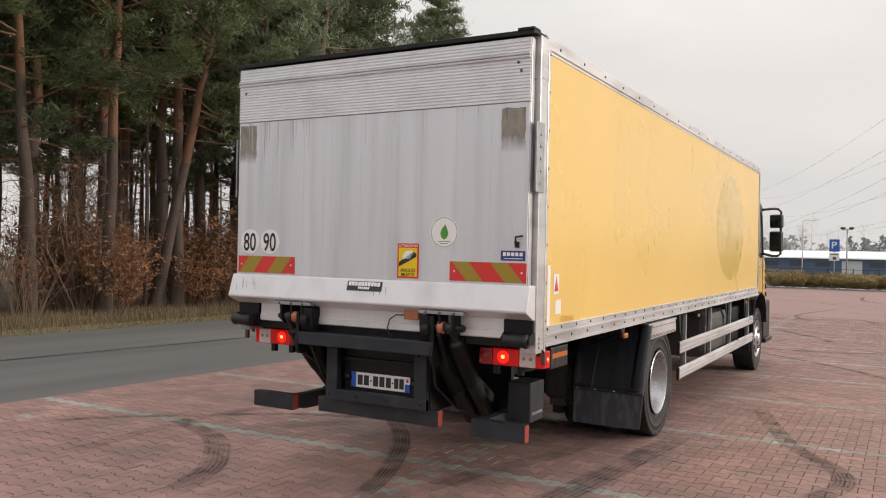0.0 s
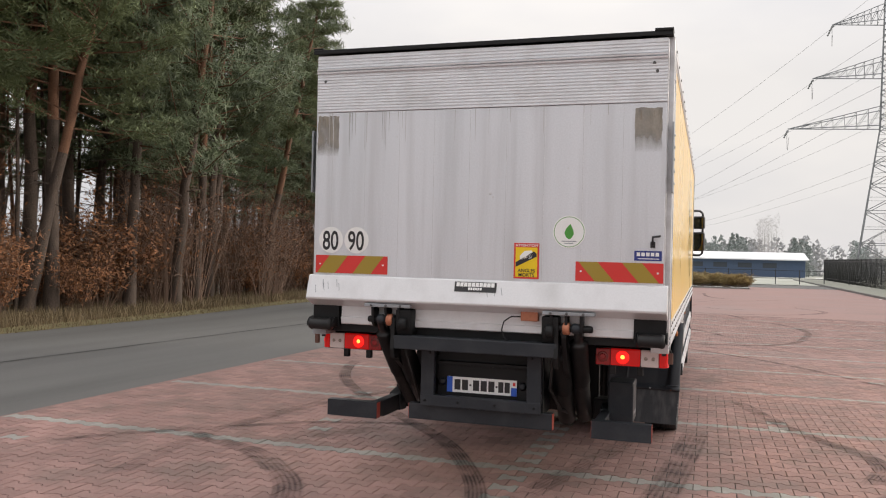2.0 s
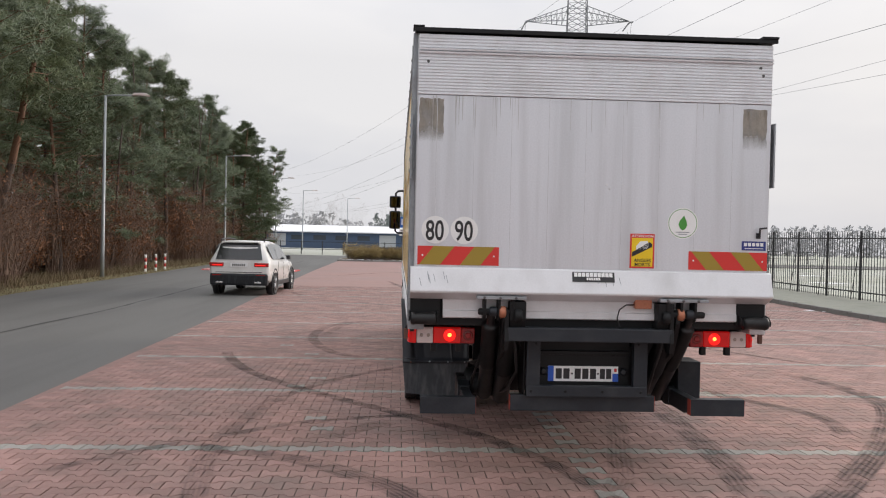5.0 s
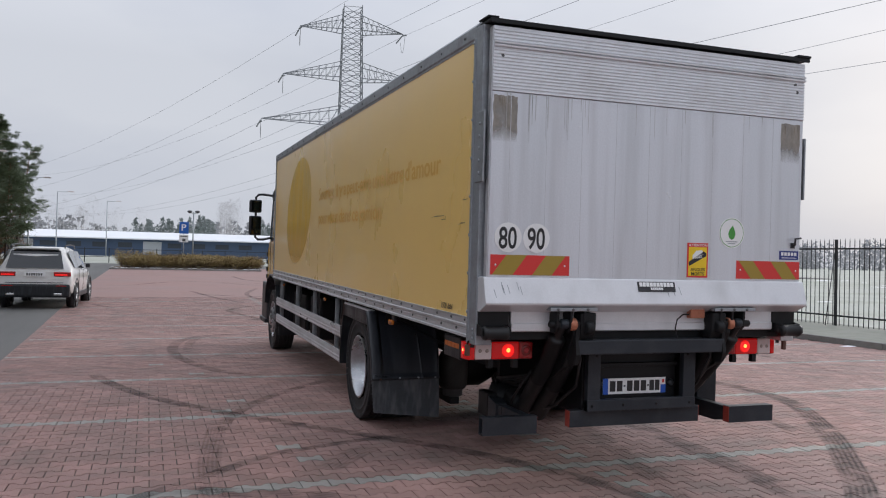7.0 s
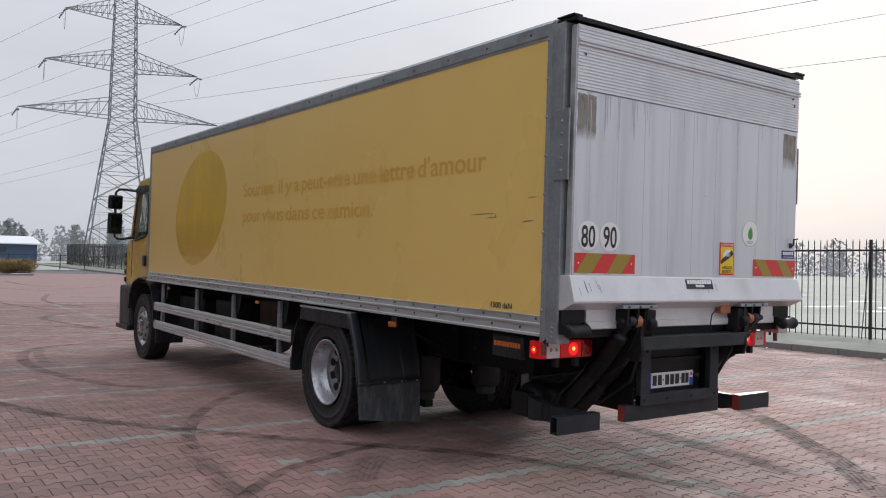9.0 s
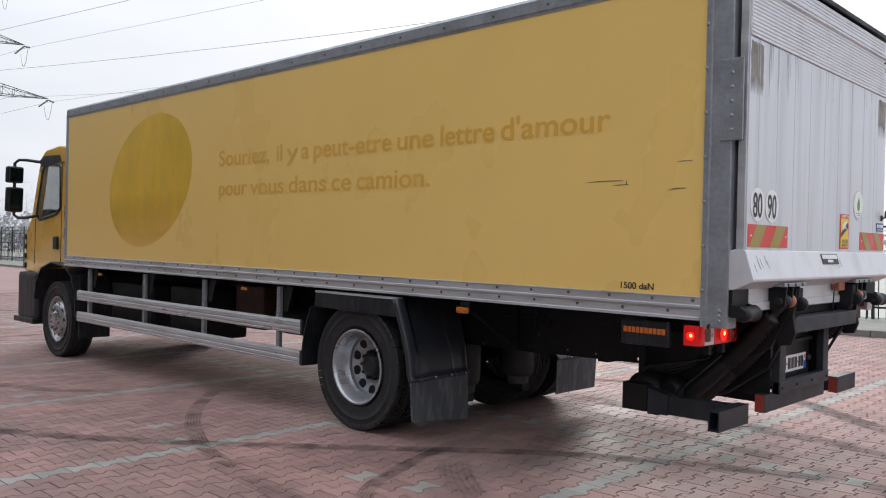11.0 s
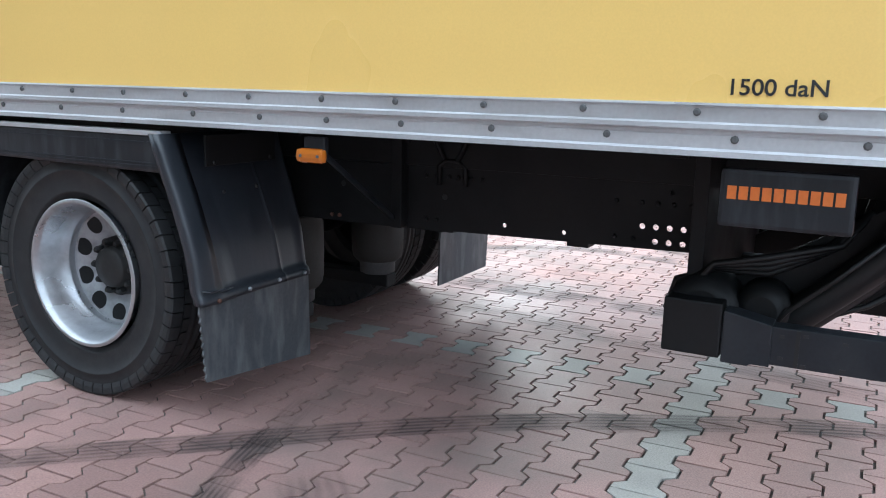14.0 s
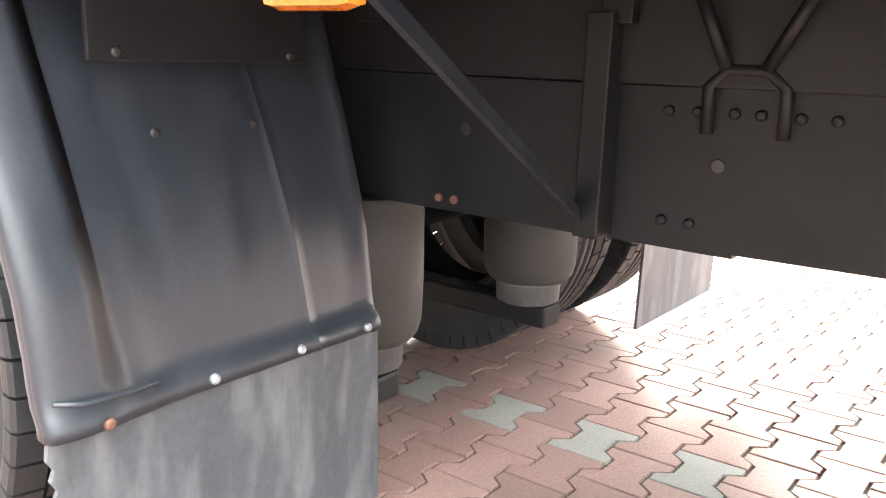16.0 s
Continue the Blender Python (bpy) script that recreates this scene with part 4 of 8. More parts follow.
    # warning strips
    for x0, x1, bands in ((-1.238, -0.668, ((0.012, 0.157, 0.100), (0.297, 0.440, 0.100))), (0.685, 1.255, ((0.130, 0.258, -0.112), (0.415, 0.545, -0.112)))):
        board = decal("warning_strip", x0, x1, 1.545, 1.675, REFLECT_RED, 0.003, "red strip with ochre slanted bands", platform)
        for p, q, over in bands:
            sheet("band", [(x0 + p, -0.0042, 1.545), (x0 + q, -0.0042, 1.545), (x0 + q + over, -0.0042, 1.675), (x0 + p + over, -0.0042, 1.675)], REFLECT_OCHRE, board, 0.001)
        for x in (x0 + 0.035, x1 - 0.035):
            bm = bmesh.new()
            lathe(bm, [(-0.0042, 0.007), (-0.006, 0.005)], (x, 0, 1.61), "y", 8)
            part("screw", bm, WHITE, board)
    # blind-spot sticker
    st = decal("warning_sticker", 0.262, 0.437, 1.548, 1.792, REFLECT_RED, 0.003, "red and yellow blind spot warning sticker", platform)
    decal("picture_field", 0.274, 0.425, 1.560, 1.762, STICKER_YELLOW, 0.0042, "", st)
    sheet("picture", [(0.274, -0.0052, 1.64), (0.425, -0.0052, 1.70), (0.425, -0.0052, 1.762), (0.274, -0.0052, 1.762)], STICKER_YELLOW, st, 0.0006)
    sheet("picture", [(0.276, -0.0056, 1.628), (0.276, -0.0056, 1.66), (0.40, -0.0056, 1.735), (0.42, -0.0056, 1.72), (0.42, -0.0056, 1.70)], PRINT_BLACK, st, 0.0006)
    sheet("picture", [(0.305, -0.0062, 1.678), (0.385, -0.0062, 1.688), (0.398, -0.0062, 1.715), (0.385, -0.0062, 1.742), (0.335, -0.0062, 1.738), (0.305, -0.0062, 1.705)], WHITE, st, 0.0006)
    turn = Matrix.Rotation(radians(90), 4, "X")
    lettering("letter", "ATTENTION", WHITE, st, Matrix.Translation((0.272, -0.0044, 1.768)) @ turn, 0.155, 0.017)
    lettering("letter", "ANGLES", PRINT_BLACK, st, Matrix.Translation((0.290, -0.0056, 1.593)) @ turn, 0.122, 0.024)
    lettering("letter", "MORTS", PRINT_BLACK, st, Matrix.Translation((0.297, -0.0056, 1.563)) @ turn, 0.108, 0.024)
    # round leaf sticker
    bm = bmesh.new()
    lathe(bm, [(-0.001, 0.110), (-0.003, 0.110)], (0.637, 0, 1.872), "y", 48)
    leaf = part("leaf_sticker", bm, WHITE, platform, "round white sticker with a green leaf")
    bm = bmesh.new()
    for r0, r1 in ((0.103, 0.099),):
        a = [bm.verts.new((0.637 + r0 * math.cos(t), -0.0036, 1.872 + r0 * math.sin(t))) for t in (2 * math.pi * k / 48 for k in range(48))]
        b = [bm.verts.new((0.637 + r1 * math.cos(t), -0.0036, 1.872 + r1 * math.sin(t))) for t in (2 * math.pi * k / 48 for k in range(48))]
        for k in range(48):
            bm.faces.new((a[k], a[(k + 1) % 48], b[(k + 1) % 48], b[k]))
    part("ring", bm, LEAF_GREEN, leaf)
    sheet("leaf", [(0.637 + dx, -0.0036, 1.872 + dz) for dx, dz in ((0.0, -0.05), (0.018, -0.04), (0.032, -0.015), (0.028, 0.012), (0.008, 0.055), (-0.02, 0.022), (-0.031, -0.008), (-0.02, -0.037))], LEAF_GREEN, leaf, 0.0006)
    for k, w in enumerate((0.10, 0.06)):
        decal("small_print", 0.637 - w / 2, 0.637 + w / 2, 1.806 - 0.014 * k, 1.812 - 0.014 * k, STEEL, 0.0042, "", leaf)
    # blue maker's sticker and nameplate as plain shapes
    badge = decal("blue_sticker", 1.068, 1.243, 1.690, 1.755, STICKER_BLUE, 0.003, "dark blue sticker with a white mark", platform)
    for k in range(5):
        decal("mark", 1.083 + 0.030 * k, 1.105 + 0.030 * k, 1.720, 1.744, WHITE, 0.0042, "", badge)
    decal("small_print", 1.09, 1.225, 1.701, 1.706, WHITE, 0.0042, "", badge)
    slope = Matrix.Translation((0, -0.0140, 1.520)) @ Matrix.Rotation(radians(-16.9), 4, "X")
    bm = bmesh.new()
    box(bm, -0.15, 0.15, -0.0035, 0.0, -0.078, -0.008)
    tag = part("nameplate", bm, PRINT_BLACK, lip, "small black nameplate on the lip")
    tag.matrix_basis = slope
    for k in range(10):
        boxes("mark", [[-0.137 + 0.0277 * k, -0.137 + 0.0277 * k + 0.023, -0.005, -0.0035, -0.042, -0.013]], WHITE, tag, "", 0)
    for k in range(6):
        boxes("mark", [[-0.05 + 0.0167 * k, -0.05 + 0.0167 * k + 0.013, -0.005, -0.0035, -0.066, -0.048]], WHITE, tag, "", 0)
    # latch handle
    bm = bmesh.new()
    tube(bm, [(1.185, -0.004, 1.79), (1.185, -0.03, 1.80), (1.185, -0.032, 1.845), (1.235, -0.032, 1.852)], 0.008, 8)
    box(bm, 1.170, 1.200, -0.012, 0.0, 1.775, 1.815)
    part("latch_handle", bm, PRINT_BLACK, platform, "small black latch handle")
    # pale cross beam under the lip
    bm = bmesh.new()
    prism(bm, [(0.065, 1.31), (0.065, 1.225), (0.055, 1.22), (0.055, 1.175), (0.065, 1.168), (0.16, 1.168), (0.16, 1.31)], "x", -1.05, 1.07, 0.002)
    part("rear_sill", bm, ALU_LIP, LORRY, "pale ridged aluminium sill under the lip")
    # hinges, arms, cylinders
    for s, cx in ((-1, -0.645), (1, 0.650)):
        hinge = boxes("hinge_bracket", [[cx - 0.175, cx + 0.175, -0.052, 0.12, 1.312, 1.336]], STEEL, LORRY, "steel hinge bracket under the lip", 0.004)
        for dx in (-0.115, -0.015, 0.085):
            bm = bmesh.new()
            prism(bm, [(-0.045, 1.312), (0.12, 1.312), (0.12, 1.20), (0.045, 1.165), (0.0, 1.165), (-0.035, 1.20)], "x", cx + dx - 0.009, cx + dx + 0.009, 0.003)
            part("hinge_plate", bm, BLACK, hinge)
        bm = bmesh.new()
        lathe(bm, [(-0.024, 0.036), (-0.018, 0.043), (0.018, 0.043), (0.024, 0.036)], (s * 0.635, -0.005, 1.222), "x", 18)
        part("bush", bm, COPPER, hinge, "coppery hinge bush")
        bm = bmesh.new()
        lathe(bm, [(-0.16, 0.018), (-0.15, 0.024), (0.15, 0.024), (0.16, 0.018)], (cx, -0.002, 1.222), "x", 14)
        part("pin", bm, BLACK, hinge)
        bm = bmesh.new()
        lathe(bm, [(-0.03, 0.02), (-0.022, 0.034), (0.022, 0.034), (0.03, 0.02)], (s * 0.700, -0.012, 1.225), "x", 16)
        part("rod_eye", bm, STEEL_DARK, hinge)
        for k in range(3):
            bm = bmesh.new()
            lathe(bm, [(0, 0.010), (-0.006, 0.009), (-0.008, 0.005)], (cx - 0.12 + 0.11 * k, -0.052, 1.324), "y", 8)
            part("bolt", bm, HUB, hinge)
        bm = bmesh.new()
        prism(bm, [(-0.035, 1.30), (0.10, 1.30), (0.11, 1.16), (0.06, 1.10), (0.0, 1.11), (-0.03, 1.17)], "x", *sorted((s * 0.468, s * 0.585)), bevel=0.012)
        part("hinge_housing", bm, BLACK, LORRY, "black bulky hinge housing")
        bm = bmesh.new()
        lathe(bm, [(-0.03, 0.03), (-0.02, 0.045), (0.02, 0.045), (0.03, 0.03)], (s * 0.525, -0.035, 1.20), "x", 14)
        part("roller", bm, BLACK, LORRY)
        # lift arm
        bm = bmesh.new()
        prism(bm, [(-0.02, 1.26), (0.06, 1.25), (0.20, 1.05), (0.92, 0.60), (1.02, 0.62), (1.02, 0.50), (0.90, 0.47), (0.10, 0.92), (-0.02, 1.16)], "x", *sorted((s * 0.60, s * 0.635)), bevel=0.006)
        part("lift_arm", bm, BLACK, LORRY, "black steel lift arm")
        # bellows over the cylinders
        for x, y0, z0, y1, z1, big in ((0.712, -0.01, 1.22, 0.66, 0.52, 0.058), (0.585, 0.06, 1.12, 0.64, 0.50, 0.066)):
            a, b = Vector((s * x, y0, z0)), Vector((s * (x - 0.035), y1, z1))
            n, pts, rad = 76, [], []
            for k in range(n + 1):
                u = k / n
                pts.append(a.lerp(b, u) + Vector((0, -0.03 * math.sin(math.pi * u), 0)))
                rad.append(0.030 if u < 0.12 else (big * 1.10 if k % 2 else big * 0.74) if u < 0.58 else big * 0.98)
            bar("ribbed_bellows", pts, rad, BELLOWS, LORRY, "black ribbed rubber bellows", 16)
        bar("hydraulic_hose", [(s * 0.56, 0.10, 1.14), (s * 0.53, 0.06, 0.98), (s * 0.50, 0.16, 0.78), (s * 0.54, 0.40, 0.60), (s * 0.62, 0.62, 0.52)], 0.011, BELLOWS, LORRY, "thin black hydraulic hose")
        # curved end plate of the cross beam
        ex = -0.62 if s < 0 else 0.555
        bm = bmesh.new()
        prism(bm, [(-0.035, 1.24), (0.02, 1.25), (0.09, 1.16), (0.10, 1.00), (0.05, 0.94), (-0.02, 0.95), (-0.045, 1.02), (-0.03, 1.12)], "x", ex, ex + 0.03, 0.004)
        part("end_plate", bm, BLACK, LORRY)
        # rubber buffers and corner blocks
        bm = bmesh.new()
        lathe(bm, [(-0.092, 0.022), (-0.088, 0.040), (-0.070, 0.047), (-0.062, 0.042), (0.058, 0.044), (0.066, 0.049), (0.086, 0.042), (0.092, 0.024)], (s * 1.186, 0.004, 1.168), "x", 24)
        roller = part("roller", bm, BELLOWS, LORRY, "worn black rubber roller")
        bm = bmesh.new()
        lathe(bm, [(-0.104, 0.014), (0.104, 0.014)], (s * 1.186, 0.004, 1.168), "x", 10)
        part("roller_pin", bm, HUB_DARK, roller)
        for x in (1.083, 1.283):
            bm = bmesh.new()
            prism(bm, [(-0.022, 1.150), (-0.020, 1.186), (0.012, 1.212), (0.07, 1.222), (0.07, 1.145)], "x", *sorted((s * x, s * (x + 0.008))), bevel=0.002)
            part("roller_cheek", bm, BLACK, roller)
        boxes("buffer_bracket", [sorted((s * 1.07, s * 1.28)) + [0.06, 0.14, 1.15, 1.30]], BLACK, LORRY)
        tabx = s * 1.275
        boxes("hanging_marker", [[tabx + s * 0.030 - 0.016, tabx + s * 0.030 + 0.016, 0.175, 0.200, 1.00, 1.075]], RUSTY, LORRY, "small rusty red marker hanging on a stub", 0.006)
        bar("marker_stub", [(s * 1.285, 0.185, 1.10), (s * 1.302, 0.188, 1.09), (s * 1.305, 0.188, 1.07)], 0.008, BLACK, LORRY)
    for x, y, z in ((-0.40, 0.109, 0.645), (-0.15, 0.109, 0.645), (0.12, 0.109, 0.645), (0.40, 0.109, 0.645), (-0.37, 0.114, 0.99), (0.38, 0.114, 0.99)):
        bm = bmesh.new()
        lathe(bm, [(0.004, 0.011), (-0.003, 0.010), (-0.006, 0.006)], (x, y, z), "y", 6, False)
        part("bolt", bm, BLACK, LORRY)
    boxes("cross_beam", [[-0.60, 0.575, -0.035, 0.065, 1.020, 1.117]], STEEL_DARK, LORRY, "dark grey steel cross beam", 0.008)
    boxes("switch_box", [[0.315, 0.435, 0.01, 0.06, 1.258, 1.330]], COPPER, LORRY, "small terracotta switch box", 0.006)
    bar("cable", [(0.32, 0.03, 1.285), (0.25, 0.012, 1.285), (0.20, 0.006, 1.25), (0.185, 0.004, 1.19), (0.20, 0.01, 1.14), (0.225, 0.03, 1.11)], 0.005, PRINT_BLACK, LORRY, "thin black cable")
    # frame round the registration plate
    frame_parts = [[-0.435, -0.335, 0.115, 0.165, 0.605, 1.03], [0.345, 0.448, 0.115, 0.165, 0.605, 1.03], [-0.435, 0.448, 0.11, 0.16, 0.605, 0.685]]
    boxes("plate_frame", frame_parts, STEEL_DARK, LORRY, "dark grey steel frame", 0.006)
    for x in (-0.4425, 0.4495):
        bm = bmesh.new()
        prism(bm, [(0.172, 1.0), (0.172, 0.565), (0.43, 0.60), (0.455, 0.76), (0.40, 1.0)], "x", x - 0.005, x + 0.005, 0.002)
        part("frame_side_plate", bm, BLACK, LORRY, "black side plate behind the frame")
    # arm pivot with its hoses
    bm = bmesh.new()
    lathe(bm, [(-0.82, 0.07), (-0.80, 0.115), (-0.60, 0.12), (-0.56, 0.10)], (0, 0.885, 0.575), "x", 24)
    pivot = part("arm_pivot", bm, BLACK, LORRY, "black arm pivot housing")
    bm = bmesh.new()
    lathe(bm, [(-0.78, 0.05), (-0.76, 0.085), (-0.60, 0.09), (-0.56, 0.06)], (0, 0.705, 0.590), "x", 20)
    part("pivot_cap", bm, BLACK, pivot)
    for k in range(4):
        d = 0.022 * k
        bar("hydraulic_hose", [(-0.70 - d, 1.02 - d, 0.54), (-0.71 - d, 0.99 - d, 0.65), (-0.72 - d, 0.86, 0.705 + 0.4 * d), (-0.69 - d, 0.70, 0.70 + d), (-0.66, 0.56 - d, 0.77 + 0.6 * d), (-0.62, 0.42, 0.92)], 0.012, BELLOWS, LORRY, "thin black hydraulic hose", 8)
    bar("hydraulic_hose", [(-0.76, 0.68, 0.52), (-0.775, 0.63, 0.60), (-0.77, 0.50, 0.72), (-0.75, 0.36, 0.86)], 0.009, BELLOWS, LORRY, "thin black hydraulic hose", 8)
    boxes("plate_backing", [[-0.335, 0.345, 0.215, 0.235, 0.64, 0.90], [-0.335, 0.345, 0.19, 0.235, 0.90, 0.925], [-0.335, 0.345, 0.225, 0.235, 0.925, 1.08]], BLACK, LORRY, "", 0.003)
    plate = boxes("registration_plate", [[-0.262, 0.258, 0.205, 0.211, 0.703, 0.815]], WHITE, LORRY, "white registration plate with blue ends", 0.002)
    boxes("blue_end", [[-0.262, -0.220, 0.2035, 0.2048, 0.703, 0.815]], EURO_BLUE, plate, "", 0)
    boxes("blue_end", [[0.216, 0.258, 0.2035, 0.2048, 0.703, 0.762]], EURO_BLUE, plate, "", 0)
    boxes("red_dot", [[0.228, 0.246, 0.2035, 0.2048, 0.775, 0.80]], REFLECT_RED, plate, "", 0)
    for x0, w in ((-0.205, 0.045), (-0.148, 0.045), (-0.065, 0.045), (-0.008, 0.045), (0.049, 0.045), (0.122, 0.038), (0.168, 0.038)):
        boxes("plate_bar", [[x0, x0 + w, 0.2035, 0.2048, 0.722, 0.797]], PRINT_BLACK, plate, "", 0)
    for x0 in (-0.092, 0.102):
        boxes("plate_bar", [[x0, x0 + 0.014, 0.2035, 0.2048, 0.754, 0.766]], PRINT_BLACK, plate, "", 0)
    for s in (-1, 1):
        bm = bmesh.new()
        lathe(bm, [(0, 0.03), (-0.02, 0.026), (-0.03, 0.012)], (s * 0.295 + 0.0, 0.215, 0.775), "y", 14)
        part("plate_lamp", bm, PLASTIC, LORRY)
    # underrun bumpers
    boxes("centre_bumper", [[-0.540, 0.520, 0.164, 0.230, 0.491, 0.608]], STEEL_DARK, LORRY, "dark grey centre bumper bar", 0.006)
    for x in (-0.543, 0.5205):
        boxes("end_reflector", [[x, x + 0.0025, 0.167, 0.227, 0.494, 0.605]], REFLECTOR_DIM, LORRY, "dull red end reflector", 0)
    for x in (-0.25, 0.22):
        boxes("bumper_bracket", [[x - 0.04, x + 0.04, 0.20, 0.95, 0.51, 0.59]], BLACK, LORRY)
    for s in (-1, 1):
        a, b = sorted((s * 0.792, s * 1.192))
        bm = bmesh.new()
        t = 0.008
        for q in ([a, b, 0.160, 0.160 + t, 0.466, 0.586], [a, b, 0.228 - t, 0.228, 0.466, 0.586], [a, b, 0.160 + t, 0.228 - t, 0.466, 0.466 + t], [a, b, 0.160 + t, 0.228 - t, 0.586 - t, 0.586]):
            box(bm, *q)
        part("side_bumper", bm, STEEL_DARK, LORRY, "dark grey hollow side bumper")
        inner = s * 0.792
        if s > 0:
            boxes("end_reflector", [[1.192, 1.195, 0.163, 0.225, 0.469, 0.583]], REFLECTOR_DIM, LORRY, "dull red end reflector", 0)
        boxes("end_reflector", [sorted((inner, inner - s * 0.003)) + [0.163, 0.225, 0.469, 0.583]], REFLECTOR_DIM, LORRY, "dull red end reflector", 0)
        bm = bmesh.new()
        prism(bm, [(0.228, 0.577), (0.66, 0.573), (0.86, 0.60), (0.86, 0.46), (0.66, 0.448), (0.34, 0.452), (0.228, 0.475)], "x", *sorted((s * 0.80, s * 0.87)), bevel=0.005)
        arm = part("bumper_arm", bm, STEEL_DARK, LORRY, "dark steel arm with bolt holes")
        for y, z in ((0.625, 0.545), (0.625, 0.475), (0.45, 0.548), (0.45, 0.465), (0.56, 0.555), (0.56, 0.460)):
            boxes("bolt_slot", [sorted((s * 0.870, s * 0.8715)) + [y - 0.008, y + 0.008, z - 0.005, z + 0.005]], PRINT_BLACK, arm, "", 0)
        boxes("weld_seam", [sorted((s * 0.868, s * 0.8735)) + [0.574, 0.586, 0.452, 0.570]], HUB_DARK, arm, "", 0)
        bm = bmesh.new()
        prism(bm, [(0.655, 0.578), (0.80, 0.606), (0.80, 0.436), (0.72, 0.436), (0.71, 0.444), (0.655, 0.444)], "x", *sorted((s * 0.79, s * 0.884)), bevel=0.004)
        part("coupling_plate", bm, STEEL_DARK, arm)
        boxes("arm_mount", [sorted((s * 0.72, s * 0.885)) + [0.805, 0.990, 0.446, 0.626]], BLACK, LORRY, "black mounting block", 0.008)
    boxes("pump_box", [[0.850, 1.033, 0.62, 0.88, 0.500, 0.795]], STEEL_DARK, LORRY, "black steel pump box", 0.012)
    bm = bmesh.new()
    for k in range(9):
        box(bm, 1.0335, 1.0342, 0.66 + 0.021 * k, 0.675 + 0.021 * k, 0.555, 0.575)
    part("box_mark", bm, STEEL, LORRY)
    # mark boards with orange bars beside the lamps
    for s in (-1, 1):
        board = boxes("mark_board", [sorted((s * 1.215, s * 1.25)) + [0.46, 0.79, 0.930, 1.085]], PLASTIC, LORRY, "dark board with an orange mark", 0.012)
        for k in range(10):
            boxes("mark", [sorted((s * 1.2505, s * 1.252)) + [0.485 + 0.029 * k, 0.508 + 0.029 * k, 1.005, 1.040]], ORANGE, board, "", 0)


def rear_lamps():
    for s in (-1, 1):
        def xs(a, b):
            return sorted((s * a, s * b))
        lamp = boxes("rear_lamp", [xs(0.797, 1.270) + [0.252, 0.345, 0.958, 1.086]], PLASTIC, LORRY, "rear lamp cluster with the brake light lit", 0.012)
        for name, a, b, mat in (("red_lens", 0.800, 0.900, RED_LENS), ("brake_lens", 0.903, 1.103, RED_WARM), ("clear_lens", 1.106, 1.226, WHITE_LENS)):
            boxes(name, [xs(a, b) + [0.240, 0.28, 0.963, 1.081]], mat, lamp, "", 0.010)
        bm = bmesh.new()
        prism(bm, [(s * 1.229, 0.241), (s * 1.262, 0.244), (s * 1.282, 0.262), (s * 1.290, 0.30), (s * 1.290, 0.345), (s * 1.229, 0.345)], "z", 0.963, 1.081, 0.006)
        part("outer_lens", bm, RED_WARM, lamp, "red outer lens")
        for k in range(7):
            boxes("lens_rib", [xs(0.806 + 0.012 * k, 0.809 + 0.012 * k) + [0.2385, 0.2405, 0.970, 1.074]], LENS_DARK, lamp, "", 0)
        for x in (1.14, 1.19):
            bm = bmesh.new()
            lathe(bm, [(0.0, 0.013), (-0.002, 0.009)], (s * x, 0.2395, 1.022), "y", 12)
            part("lens_dome", bm, LENS_AMBER, lamp)
        for x, r, lit in ((0.850, 0.038, 0), (0.985, 0.046, 1)):
            bm = bmesh.new()
            lathe(bm, [(0.0, r), (-0.003, r * 0.95), (-0.005, r * 0.7)], (s * x, 0.2405, 1.022), "y", 28)
            part("lit_lens" if lit else "lens_ring", bm, RED_LIT if lit else LENS_DARK, lamp)
            bm = bmesh.new()
            if lit:
                lathe(bm, [(0.0, 0.015), (-0.003, 0.010)], (s * x, 0.2353, 1.024), "y", 12)
                part("bulb", bm, RED_CORE, lamp)
            else:
                lathe(bm, [(0.0, r * 0.55), (-0.003, r * 0.4)], (s * x, 0.2355, 1.022), "y", 16)
                part("lens_dome", bm, RED_LENS, lamp)
        bm = bmesh.new()
        lathe(bm, [(0.0, 0.026), (s * 0.003, 0.018)], (s * 1.290, 0.302, 1.020), "x", 16)
        part("lit_lens", bm, RED_LIT, lamp)
        bm = bmesh.new()
        lathe(bm, [(0.0, 0.011), (s * 0.003, 0.006)], (s * 1.293, 0.298, 1.024), "x", 12)
        part("bulb", bm, RED_CORE, lamp)
        for x in (0.895, 1.08):
            boxes("lamp_stub", [xs(x, x + 0.040) + [0.27, 0.31, 0.898, 0.966]], BLACK, lamp)
        boxes("lamp_bracket", [xs(0.80, 1.25) + [0.345, 0.37, 0.95, 1.09], xs(0.95, 1.0) + [0.29, 0.345, 1.06, 1.12]], BLACK, LORRY)
        # strap with a hanging marker in front of the lamp
        boxes("side_strap", [xs(1.246, 1.276) + [0.205, 0.212, 1.05, 1.12]], HUB_DARK, LORRY, "", 0.002)


